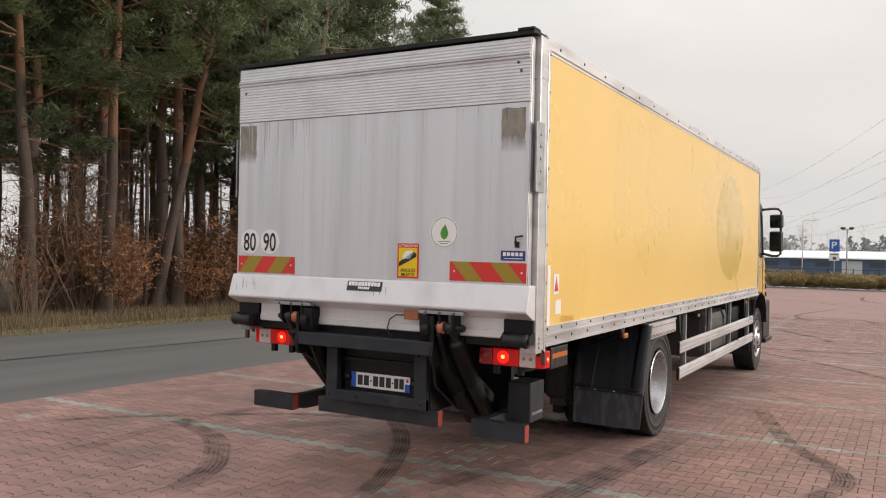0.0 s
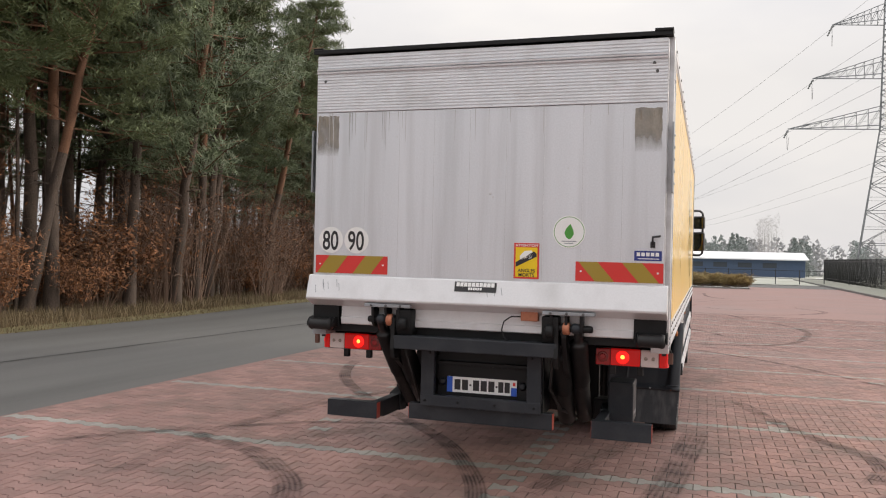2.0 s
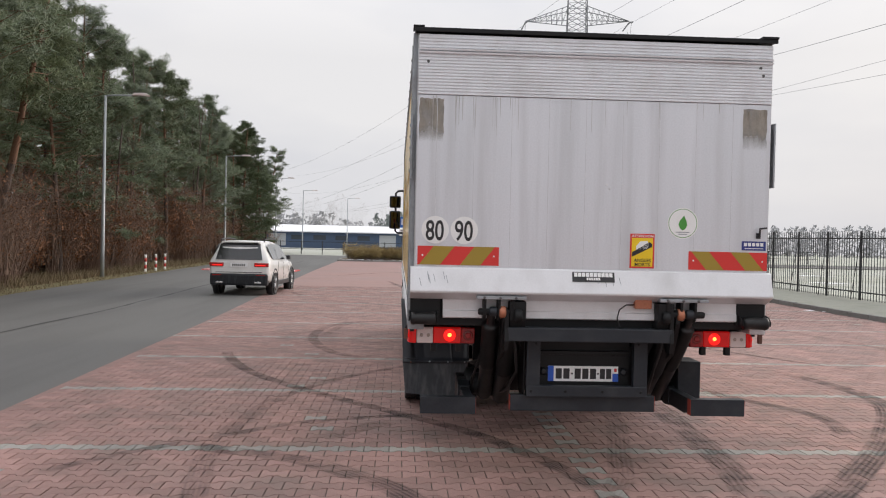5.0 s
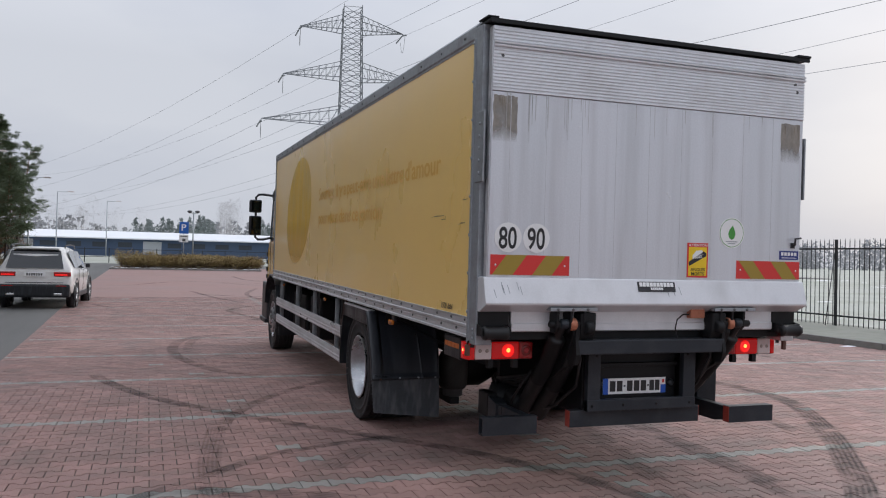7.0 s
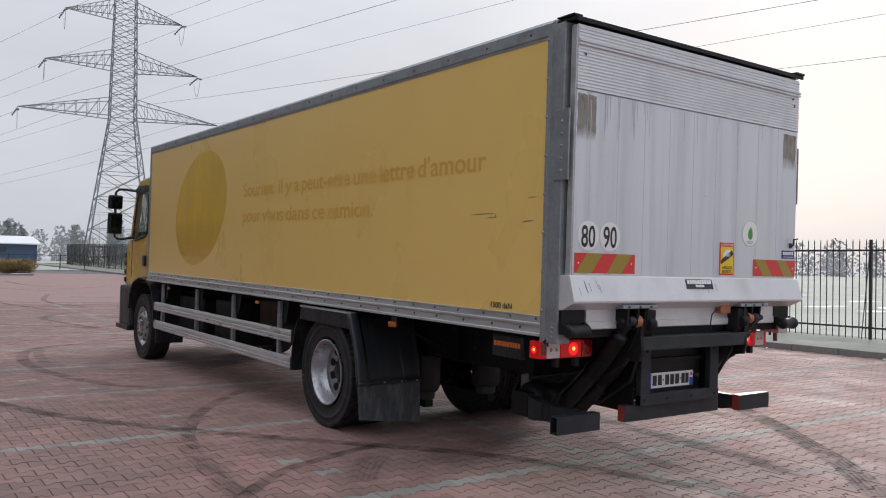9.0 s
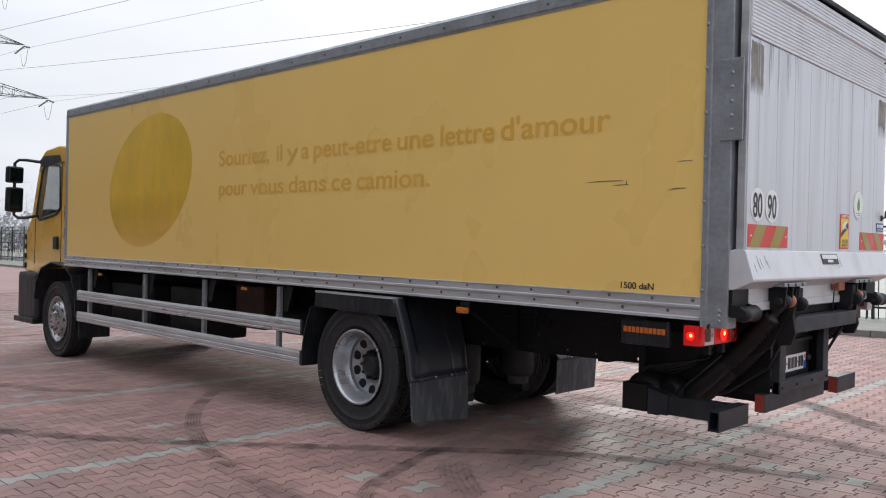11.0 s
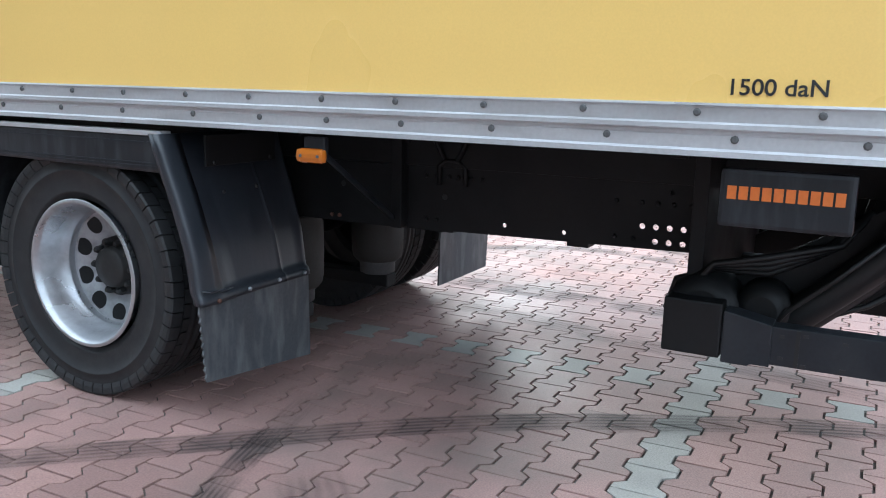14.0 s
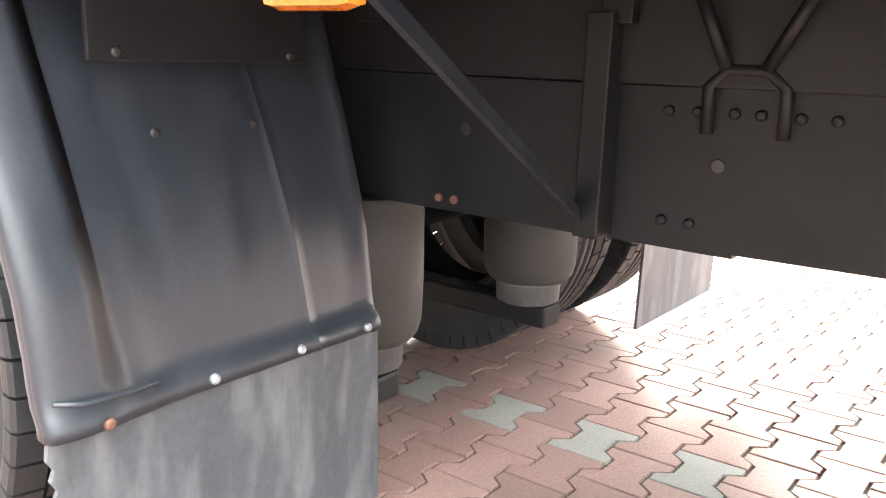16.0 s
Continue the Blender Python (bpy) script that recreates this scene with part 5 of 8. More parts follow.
def tyre(parent, x0, x1, y, z, r=0.5, name="tyre", lugs=52):
    """A lorry tyre between x0 and x1 with a grooved tread and shoulder blocks."""
    bm = bmesh.new()
    w = x1 - x0
    prof = [(0.03, 0.295), (0.012, 0.31), (0.009, 0.322), (0.003, 0.326), (0.004, 0.332), (0.0, 0.37), (-0.005, 0.408), (-0.009, 0.411), (-0.009, 0.416), (-0.005, 0.420), (-0.002, 0.444), (-0.002, 0.456), (0.006, 0.468), (0.018, 0.477), (0.03, 0.480), (0.052, 0.480)]
    inner = w * 0.36 - 0.008
    tread = [(inner, 0.483)]
    for k in (0.36, 0.5, 0.64):
        edge = 0.483 if k == 0.36 else 0.5
        tread += [(w * k - 0.008, edge), (w * k - 0.006, 0.482), (w * k + 0.006, 0.482), (w * k + 0.008, 0.483 if k == 0.64 else 0.5)]
    full = prof + tread + [(w - a, b) for a, b in prof[::-1]]
    lathe(bm, [(x0 + a, b * r / 0.5) for a, b in full], (0, y, z), "x", 64, True, (False, False))
    ring = part(name, bm, RUBBER, parent, "worn black tyre")
    # shoulder blocks and the next row of blocks, on both sides
    flank = [(-0.004, 0.452), (-0.011, 0.470), (-0.012, 0.491), (-0.006, 0.499), (0.047, 0.501), (0.047, 0.478), (0.010, 0.460)]
    second = [(0.055, 0.480), (0.055, 0.5), (inner, 0.5), (inner, 0.480)]
    bm = bmesh.new()
    for k in range(lugs):
        for shape, half, off in ((flank, 0.452, 0.0), (second, 0.44, 0.5)):
            t = 2 * math.pi * (k + off) / lugs
            for side in (0, 1):
                ends = []
                for h in (-half, half):
                    row = []
                    for i, (dx, rr) in enumerate(shape):
                        lean = 0.10 * (dx / 0.05)
                        tt = t + (h + lean) * 2 * math.pi / lugs
                        xx = x0 + dx if side == 0 else x1 - dx
                        row.append(bm.verts.new((xx, y + rr * r / 0.5 * math.cos(tt), z + rr * r / 0.5 * math.sin(tt))))
                    ends.append(row)
                n = len(shape)
                for i in range(n):
                    j = (i + 1) % n
                    bm.faces.new((ends[0][i], ends[0][j], ends[1][j], ends[1][i]))
                bm.faces.new(ends[0])
                bm.faces.new(ends[1][::-1])
    bmesh.ops.recalc_face_normals(bm, faces=bm.faces[:])
    tagged(part("shoulder_tread", bm, RUBBER, ring), "worn shoulder blocks of the tread", kind="stuff")
    return ring


def rear_wheel(s):
    y, z = 3.313, 0.474
    wheel = tagged(new("rear_wheel"), "twin rear wheel with a deep silver rim")
    wheel.parent = LORRY
    wheel.empty_display_size = 0.1
    out = s * 1.252
    a, b = sorted((out, out - s * 0.285))
    tyre(wheel, a, b, y, z, 0.526)
    a, b = sorted((out - s * (0.315 if s < 0 else 0.50), out - s * (0.60 if s < 0 else 0.82)))
    tyre(wheel, a, b, y, z, 0.526)
    bm = bmesh.new()
    lathe(bm, [(s * 0.006, 0.316), (s * 0.013, 0.306), (s * 0.008, 0.297), (-s * 0.02, 0.290), (-s * 0.06, 0.272), (-s * 0.13, 0.262), (-s * 0.135, 0.256), (-s * 0.142, 0.256), (-s * 0.165, 0.250)], (out, y, z), "x", 64, True, (False, False))
    rim = part("rim", bm, RIM, wheel, "deep dished silver steel rim")
    bm = bmesh.new()
    lathe(bm, [(-s * 0.165, 0.252), (-s * 0.163, 0.244), (-s * 0.170, 0.236), (-s * 0.188, 0.172), (-s * 0.202, 0.160), (-s * 0.204, 0.08)], (out, y, z), "x", 64, True, (False, True))
    part("wheel_disc", bm, RIM_DISC, rim, "mottled grey wheel disc")
    for k in range(10):
        t = radians(18 + 36 * k)
        bm = bmesh.new()
        lathe(bm, [(-s * 0.1585, 0.0410), (-s * 0.1600, 0.0395)], (0, 0, 0), "x", 18)
        bmesh.ops.rotate(bm, cent=(-s * 0.16, 0, 0), matrix=Matrix.Rotation(-s * 0.27, 3, "Z"), verts=bm.verts[:])
        hole = part("vent_hole", bm, BLACK, rim)
        hole.matrix_basis = Matrix.Translation((out - s * 0.0165, y, z)) @ Matrix.Rotation(t, 4, "X") @ Matrix.Translation((0, 0.210, 0))
    bm = bmesh.new()
    lathe(bm, [(-s * 0.200, 0.132), (-s * 0.182, 0.130), (-s * 0.178, 0.092), (-s * 0.142, 0.088), (-s * 0.130, 0.078), (-s * 0.128, 0.03)], (out, y, z), "x", 32)
    hub = part("hub", bm, HUB_DARK, wheel, "grimy dark steel hub")
    for k in range(10):
        t = 2 * math.pi * k / 10
        bm = bmesh.new()
        lathe(bm, [(-s * 0.182, 0.018), (-s * 0.155, 0.017), (-s * 0.142, 0.011), (-s * 0.140, 0.006)], (out, y + 0.112 * math.cos(t), z + 0.112 * math.sin(t)), "x", 6, False)
        part("wheel_nut", bm, HUB_DARK, hub)


def front_wheel(s):
    y, z = 9.72, 0.365
    wheel = tagged(new("front_wheel"), "front wheel with a bulging silver disc")
    wheel.parent = LORRY
    wheel.empty_display_size = 0.1
    out = s * 1.215
    a, b = sorted((out, out - s * 0.29))
    tyre(wheel, a, b, y, z, 0.515)
    bm = bmesh.new()
    lathe(bm, [(s * 0.004, 0.314), (s * 0.01, 0.302), (-s * 0.02, 0.288), (-s * 0.06, 0.27), (-s * 0.062, 0.262), (-s * 0.02, 0.235), (s * 0.02, 0.20), (s * 0.03, 0.16), (s * 0.02, 0.13), (s * 0.03, 0.11), (s * 0.05, 0.09), (s * 0.06, 0.05)], (out, y, z), "x", 48, True, (False, True))
    rim = part("rim", bm, RIM, wheel, "silver steel rim")
    for k in range(10):
        t = 2 * math.pi * k / 10
        bm = bmesh.new()
        lathe(bm, [(s * 0.004, 0.028), (s * 0.010, 0.026)], (out, y + 0.215 * math.cos(t), z + 0.215 * math.sin(t)), "x", 12)
        part("vent_hole", bm, PRINT_BLACK, rim)
        bm = bmesh.new()
        lathe(bm, [(s * 0.02, 0.014), (s * 0.05, 0.013)], (out, y + 0.145 * math.cos(t + 0.3), z + 0.145 * math.sin(t + 0.3)), "x", 6, False)
        part("wheel_nut", bm, HUB, rim)


def swept(bm, profile, x0, x1, thick):
    """A bent plate: the profile (y, z) drawn from x0 to x1, thickened inwards."""
    n = len(profile)
    rows = []
    for i, (y, z) in enumerate(profile):
        ay, az = profile[max(i - 1, 0)]
        by, bz = profile[min(i + 1, n - 1)]
        ny, nz = -(bz - az), by - ay
        q = math.hypot(ny, nz) or 1
        rows.append([bm.verts.new((x, y + d * ny / q, z + d * nz / q)) for d in (0, thick) for x in (x0, x1)])
    fs = []
    for a, b in zip(rows, rows[1:]):
        for i, j in ((0, 1), (1, 3), (3, 2), (2, 0)):
            f = bm.faces.new((a[i], a[j], b[j], b[i]))
            fs.append(f)
    for r in (rows[0], rows[-1]):
        fs.append(bm.faces.new((r[0], r[1], r[3], r[2])))
    bmesh.ops.recalc_face_normals(bm, faces=fs)


APRON = [(2.776, 1.081), (2.756, 1.011), (2.730, 0.932), (2.705, 0.863), (2.681, 0.786), (2.660, 0.712), (2.642, 0.640), (2.630, 0.556), (2.624, 0.508), (2.619, 0.484), (2.614, 0.476), (2.606, 0.460), (2.605, 0.443)]


def apron(s, wide):
    """The moulded apron behind a rear wheel: a rolled outer edge, a broad bulge, a sunk panel and a bead."""
    rows = []
    for y, z in APRON:
        out = wide + 0.055 * max(0.0, z - 0.6)
        step = 1.111 + 0.115 * min(1.0, max(0.0, (z - 0.43) / 0.50)) ** 0.7 - 0.055 * max(0.0, (z - 0.43) / 0.66)
        bead = 0.791 + 0.095 * (z - 0.43)
        sunk = -0.010 if z > 0.48 else -0.002
        mid = 0.5 * (step + bead)
        cols = [(out - 0.012, -0.040), (out - 0.002, -0.024), (out, -0.008), (out - 0.004, 0.003), (out - 0.012, 0.008), (out - 0.024, 0.011), (out - 0.045, 0.013), (out - 0.075, 0.0125), (out - 0.11, 0.010), (step + 0.06, 0.007), (step + 0.025, 0.004), (step - 0.01, 0.000), (step - 0.05, sunk), (step - 0.07, sunk), (mid, sunk),
                (bead + 0.022, sunk), (bead + 0.006, sunk), (bead + 0.002, sunk + 0.003), (bead - 0.001, sunk + 0.003), (bead - 0.005, sunk), (bead - 0.022, sunk), (0.70, sunk), (0.655, sunk), (0.650, sunk + 0.003), (0.630, sunk + 0.003), (0.622, -0.012), (0.622, -0.035)]
        rows.append([(s * x, y - d, z) for x, d in cols])
    bm = bmesh.new()
    front = [[bm.verts.new(p) for p in row] for row in rows]
    rear = [[bm.verts.new((x, y + 0.008, z)) for x, y, z in row] for row in rows]
    fs = []
    for grid in (front, rear):
        for r0, r1 in zip(grid, grid[1:]):
            for k in range(len(r0) - 1):
                fs.append(bm.faces.new((r0[k], r0[k + 1], r1[k + 1], r1[k])))
                fs[-1].smooth = True
    for i in (0, -1):
        for k in range(len(front[0]) - 1):
            fs.append(bm.faces.new((front[i][k], front[i][k + 1], rear[i][k + 1], rear[i][k])))
    for k in (0, -1):
        for i in range(len(front) - 1):
            fs.append(bm.faces.new((front[i][k], front[i + 1][k], rear[i + 1][k], rear[i][k])))
    bmesh.ops.recalc_face_normals(bm, faces=fs)
    guard = part("mudguard", bm, MOULDED, LORRY, "dusty black moulded mudguard apron")
    bar("flange", [(s * (wide - 0.01), 2.600, 0.502), (s * (wide - 0.05), 2.594, 0.492), (s * (wide - 0.13), 2.596, 0.488), (s * (wide - 0.17), 2.598, 0.488)], [0.003, 0.005, 0.005, 0.002], MOULDED, guard, "rounded pressed fold", 8)
    return guard


def rear_mudguard(s):
    """Arch, rear apron with ribs, and flap behind a rear wheel."""
    a, b = sorted((s * 1.295, s * 0.655))
    wide = 1.292
    guard = apron(s, wide + 0.010)
    boxes("upper_plate", [sorted((s * 1.161, s * 0.751)) + [2.690, 2.700, 0.955, 1.075]], BLACK, guard, "flat black plate above the apron", 0.003)
    for x, y, z, mat in ((1.116, 2.690, 0.968, HUB_DARK), (0.786, 2.690, 0.968, HUB_DARK), (1.046, 2.711, 0.845, HUB_DARK), (0.851, 2.711, 0.85, HUB_DARK), (1.218, 2.588, 0.452, RUSTY), (1.026, 2.604, 0.458, STEEL), (0.84, 2.604, 0.458, STEEL), (0.67, 2.602, 0.458, STEEL)):
        bm = bmesh.new()
        lathe(bm, [(0.004, 0.0095), (-0.003, 0.0085), (-0.005, 0.004)], (s * x, y, z), "y", 10)
        part("bolt", bm, mat, guard)
    # flap with a serrated edge
    bm = bmesh.new()
    inner, low, corner = (0.628, 0.064, 0.134) if s < 0 else (0.631, 0.125, 0.122)
    ps = [(s * wide, 0.47), (s * inner, 0.47), (s * (inner - 0.01), low), (s * (wide - 0.028), corner)]
    for k in range(18, 0, -1):
        z = corner + 0.295 * (1 - k / 18)
        ps.append((s * (wide - 0.025 + 0.025 * (1 - k / 18) + (0.008 if k % 2 else 0.0)), z))
    prism(bm, ps, "y", 2.616, 2.626)
    part("mud_flap", bm, FLAP, LORRY, "scuffed grey rubber mud flap")
    # front leg and arch
    bm = bmesh.new()
    swept(bm, [(4.015, 0.403), (4.012, 0.538), (3.992, 0.678), (3.952, 0.81), (3.895, 0.943)], *((a, b) if s < 0 else (0.70, 1.15)), -0.014)
    part("mudguard", bm, PLASTIC, LORRY, "dusty black plastic mudguard")
    bm = bmesh.new()
    swept(bm, [(3.89, 0.955), (3.38, 1.035), (2.80, 0.985)], *sorted((s * 1.255, s * 0.70)), 0.012)
    part("mudguard_top", bm, BLACK, LORRY)
    bm = bmesh.new()
    prism(bm, [(2.785, 0.932), (2.787, 1.078), (3.842, 1.071), (3.868, 0.944)], "x", *sorted((s * 1.245, s * 1.290)), bevel=0.012)
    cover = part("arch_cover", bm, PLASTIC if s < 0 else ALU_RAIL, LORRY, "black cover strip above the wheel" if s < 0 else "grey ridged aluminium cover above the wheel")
    boxes("bright_strip", [sorted((s * 1.245, s * 1.297)) + [2.780, 3.844, 1.072, 1.090]], ALU_RAIL, cover, "bright aluminium strip", 0.002)
    for z in (0.955, 0.967, 1.045):
        boxes("groove", [sorted((s * 1.290, s * 1.293)) + [2.79, 3.82, z, z + 0.004]], STEEL_DARK, cover, "", 0)


def side_guard(s):
    guard = tagged(new("side_guard"), "two-rail ridged aluminium side guard")
    guard.parent = LORRY
    guard.empty_display_size = 0.1
    for z in (0.68, 0.405):
        bm = bmesh.new()
        prof = [(1.262, 0.0), (1.278, 0.0), (1.284, 0.018), (1.276, 0.026), (1.286, 0.034), (1.286, 0.058), (1.277, 0.066), (1.286, 0.074), (1.284, 0.105), (1.276, 0.125), (1.262, 0.128)]
        prism(bm, [(s * x, z + dz) for x, dz in prof], "y", 4.058, 8.93)
        part("rail", bm, ALU_RAIL, guard)
        for y in (4.05, 8.925):
            boxes("end_cap", [sorted((s * 1.258, s * 1.288)) + [y - 0.01, y + 0.015, z - 0.002, z + 0.13]], PRINT_BLACK, guard, "", 0.003)
    for y in (4.445, 5.79, 7.115, 8.62):
        boxes("upright", [sorted((s * 1.225, s * 1.262)) + [y - 0.024, y + 0.024, 0.41, 1.09], sorted((s * 1.20, s * 1.226)) + [y + 0.014, y + 0.024, 0.42, 1.09]], STEEL, guard, "slotted upright", 0.003)
        for k in range(9):
            boxes("slot", [sorted((s * 1.2615, s * 1.2632)) + [y - 0.005, y + 0.005, 0.84 + 0.028 * k, 0.855 + 0.028 * k]], PRINT_BLACK, guard, "", 0)
        sheet("gusset", [(s * 1.21, y - 0.16, 1.09), (s * 1.21, y + 0.0, 1.09), (s * 1.21, y + 0.0, 0.86), (s * 1.21, y - 0.08, 0.86)], HUB_DARK, guard, 0.006)
    for y in (5.0, 8.25):
        boxes("side_marker", [sorted((s * 1.262, s * 1.284)) + [y - 0.045, y + 0.045, 1.025, 1.06]], AMBER, LORRY, "small amber side marker", 0.01)


def under_frame():
    for s in (-1, 1):
        rear = [(0.95, 0.692), (2.25, 0.664), (2.25, 0.938), (0.95, 0.955)]
        holes = [(0.983 + 0.0515 * k, 0.773, 0.012) for k in range(5)] + [(0.983 + 0.0515 * k, 0.7175, 0.012) for k in range(4)] + [(1.758, 0.719, 0.010), (1.500, 0.715, 0.010), (1.084, 0.909, 0.010)]
        rail = pierced("chassis_rail", rear, holes, s * 0.430, 0.012, BLACK, LORRY, "black steel chassis rail with rows of holes")
        bm = bmesh.new()
        box(bm, *sorted((s * 0.436, s * 0.424)), 2.252, 10.9, 0.660, 0.938)
        box(bm, *sorted((s * 0.424, s * 0.356)), 2.0, 10.9, 0.660, 0.670)
        box(bm, *sorted((s * 0.424, s * 0.356)), 0.95, 10.9, 0.928, 0.938)
        part("chassis_rail", bm, BLACK, LORRY, "long black steel chassis rail")
        boxes("sub_frame", [sorted((s * 0.456, s * 0.376)) + [0.3, 9.0, 0.942, 1.116]], BLACK, LORRY)
        boxes("rail_rib", [sorted((s * 0.439, s * 0.496)) + [2.217, 2.267, 0.668, 1.06]], BLACK, LORRY, "", 0.004)
        for y, z in ((2.129, 0.900), (2.078, 0.901), (2.017, 0.902), (1.975, 0.902), (1.914, 0.901), (1.862, 0.901), (2.125, 0.712), (2.075, 0.712), (2.619, 0.686), (2.579, 0.686), (1.194, 0.864), (1.134, 0.864), (1.074, 0.864), (1.011, 0.864), (1.293, 0.864), (1.22, 0.722), (1.293, 0.722)):
            bm = bmesh.new()
            lathe(bm, [(0, 0.010), (s * 0.007, 0.009), (s * 0.009, 0.005)], (s * 0.436, y, z), "x", 8)
            part("bolt", bm, RUSTY if z < 0.71 and y > 2.3 else BLACK, rail)
        for y, z in ((2.036, 0.814), (2.555, 0.834)):
            bm = bmesh.new()
            lathe(bm, [(s * 0.001, 0.013), (s * 0.002, 0.011)], (s * 0.436, y, z), "x", 12)
            part("blind_hole", bm, PRINT_BLACK, rail)
        # shackle over the rail
        bm = bmesh.new()
        tube(bm, [(s * 0.448, 1.935, 0.867), (s * 0.451, 1.936, 0.944), (s * 0.451, 1.967, 0.971), (s * 0.451, 2.029, 0.971), (s * 0.451, 2.059, 0.944), (s * 0.448, 2.057, 0.867)], 0.011, 8)
        tube(bm, [(s * 0.461, 1.967, 0.975), (s * 0.496, 1.902, 1.079)], 0.011, 6)
        tube(bm, [(s * 0.461, 2.031, 0.975), (s * 0.496, 2.067, 1.079)], 0.011, 6)
        part("shackle", bm, BLACK, LORRY)
        # amber marker with bracket and stay
        marker = boxes("side_marker", [sorted((s * 1.258, s * 1.290)) + [2.050, 2.166, 1.014, 1.064]], AMBER, LORRY, "amber side marker lamp on a bracket", 0.018)
        for y in (2.072, 2.142):
            bm = bmesh.new()
            lathe(bm, [(0, 0.006), (s * 0.003, 0.005)], (s * 1.290, y, 1.039), "x", 8)
            part("screw", bm, HUB, marker)
        boxes("marker_bracket", [sorted((s * 1.235, s * 1.258)) + [2.065, 2.15, 1.03, 1.10]], STEEL_DARK, LORRY, "", 0.003)
        bm = bmesh.new()
        a, b = Vector((s * 1.24, 2.09, 1.05)), Vector((s * 0.45, 2.275, 0.695))
        tube(bm, [a, b], 0.022, 4, flat=0.5)
        part("stay", bm, STEEL_DARK, LORRY, "dark diagonal steel stay")
        # air spring and axle ends
        bm = bmesh.new()
        lathe(bm, [(0.292, 0.090), (0.300, 0.122), (0.320, 0.138), (0.355, 0.146), (0.45, 0.148), (0.62, 0.146), (0.642, 0.132), (0.658, 0.134)], (s * 0.382, 2.89, 0), "z", 32)
        part("air_spring", bm, GREY_RUBBER, LORRY, "dusty grey rubber air spring")
        bm = bmesh.new()
        lathe(bm, [(0.222, 0.085), (0.230, 0.100), (0.284, 0.102), (0.290, 0.110), (0.300, 0.110)], (s * 0.382, 2.89, 0), "z", 28)
        part("spring_foot", bm, HUB, LORRY, "dusty steel foot of the air spring")
        boxes("spring_beam", [sorted((s * 0.34, s * 0.44)) + [2.80, 3.6, 0.15, 0.22]], BLACK, LORRY, "", 0.01)
    bm = bmesh.new()
    lathe(bm, [(-0.72, 0.07), (-0.30, 0.085), (-0.22, 0.16), (-0.1, 0.22), (0.1, 0.22), (0.22, 0.16), (0.30, 0.085), (0.72, 0.07)], (0, 3.42, 0.445), "x", 24)
    part("rear_axle", bm, BLACK, LORRY, "black rear axle with a bulging differential")
    bar("propshaft", [(0, 3.3, 0.50), (0, 8.2, 0.75)], 0.055, BLACK, LORRY)
    bm = bmesh.new()
    lathe(bm, [(-0.95, 0.06), (0.95, 0.06)], (0, 9.72, 0.345), "x", 12)
    part("front_axle", bm, BLACK, LORRY)
    for y in (1.4, 2.9, 4.4, 5.9, 7.4):
        boxes("frame_cross_member", [[-0.42, 0.42, y, y + 0.09, 0.66, 0.86]], BLACK, LORRY)
    boxes("rear_plate", [[-0.75, 0.75, 0.90, 0.95, 0.50, 1.10]], BLACK, LORRY, "black tail lift frame")
    # tanks and boxes between the axles
    boxes("battery_box", [[-1.12, -0.58, 6.0, 6.75, 0.42, 0.98]], BLACK, LORRY, "black battery box", 0.03)
    boxes("brown_box", [[-0.98, -0.60, 5.10, 5.62, 0.60, 1.05]], BROWN_DARK, LORRY, "rust brown equipment box", 0.03)
    bm = bmesh.new()
    lathe(bm, [(4.52, 0.06), (4.55, 0.12), (4.62, 0.14), (4.95, 0.14), (5.02, 0.12), (5.05, 0.06)], (-0.80, 0, 0.72), "y", 20)
    part("air_tank", bm, BLACK, LORRY, "black air tank")
    boxes("fuel_tank", [[0.60, 1.17, 5.95, 7.35, 0.42, 1.0]], HUB, LORRY, "grimy grey fuel tank", 0.09)
    boxes("tool_box", [[-1.1, -0.55, 7.2, 8.3, 0.42, 0.95]], BLACK, LORRY, "black tool box", 0.04)
    boxes("tool_box", [[0.58, 1.12, 7.7, 8.6, 0.40, 0.98]], BLACK, LORRY, "black tool box", 0.04)
    bm = bmesh.new()
    lathe(bm, [(6.05, 0.05), (6.06, 0.13), (6.5, 0.13), (6.52, 0.05)], (-0.86, 0, 0.47), "y", 18)
    part("air_tank", bm, HUB, LORRY, "grimy air tank")
    for s in (-1, 1):
        boxes("cab_mud_flap", [sorted((s * 0.80, s * 1.22)) + [9.00, 9.02, 0.16, 1.0]], PLASTIC, LORRY, "black flap behind the front wheel", 0.004)


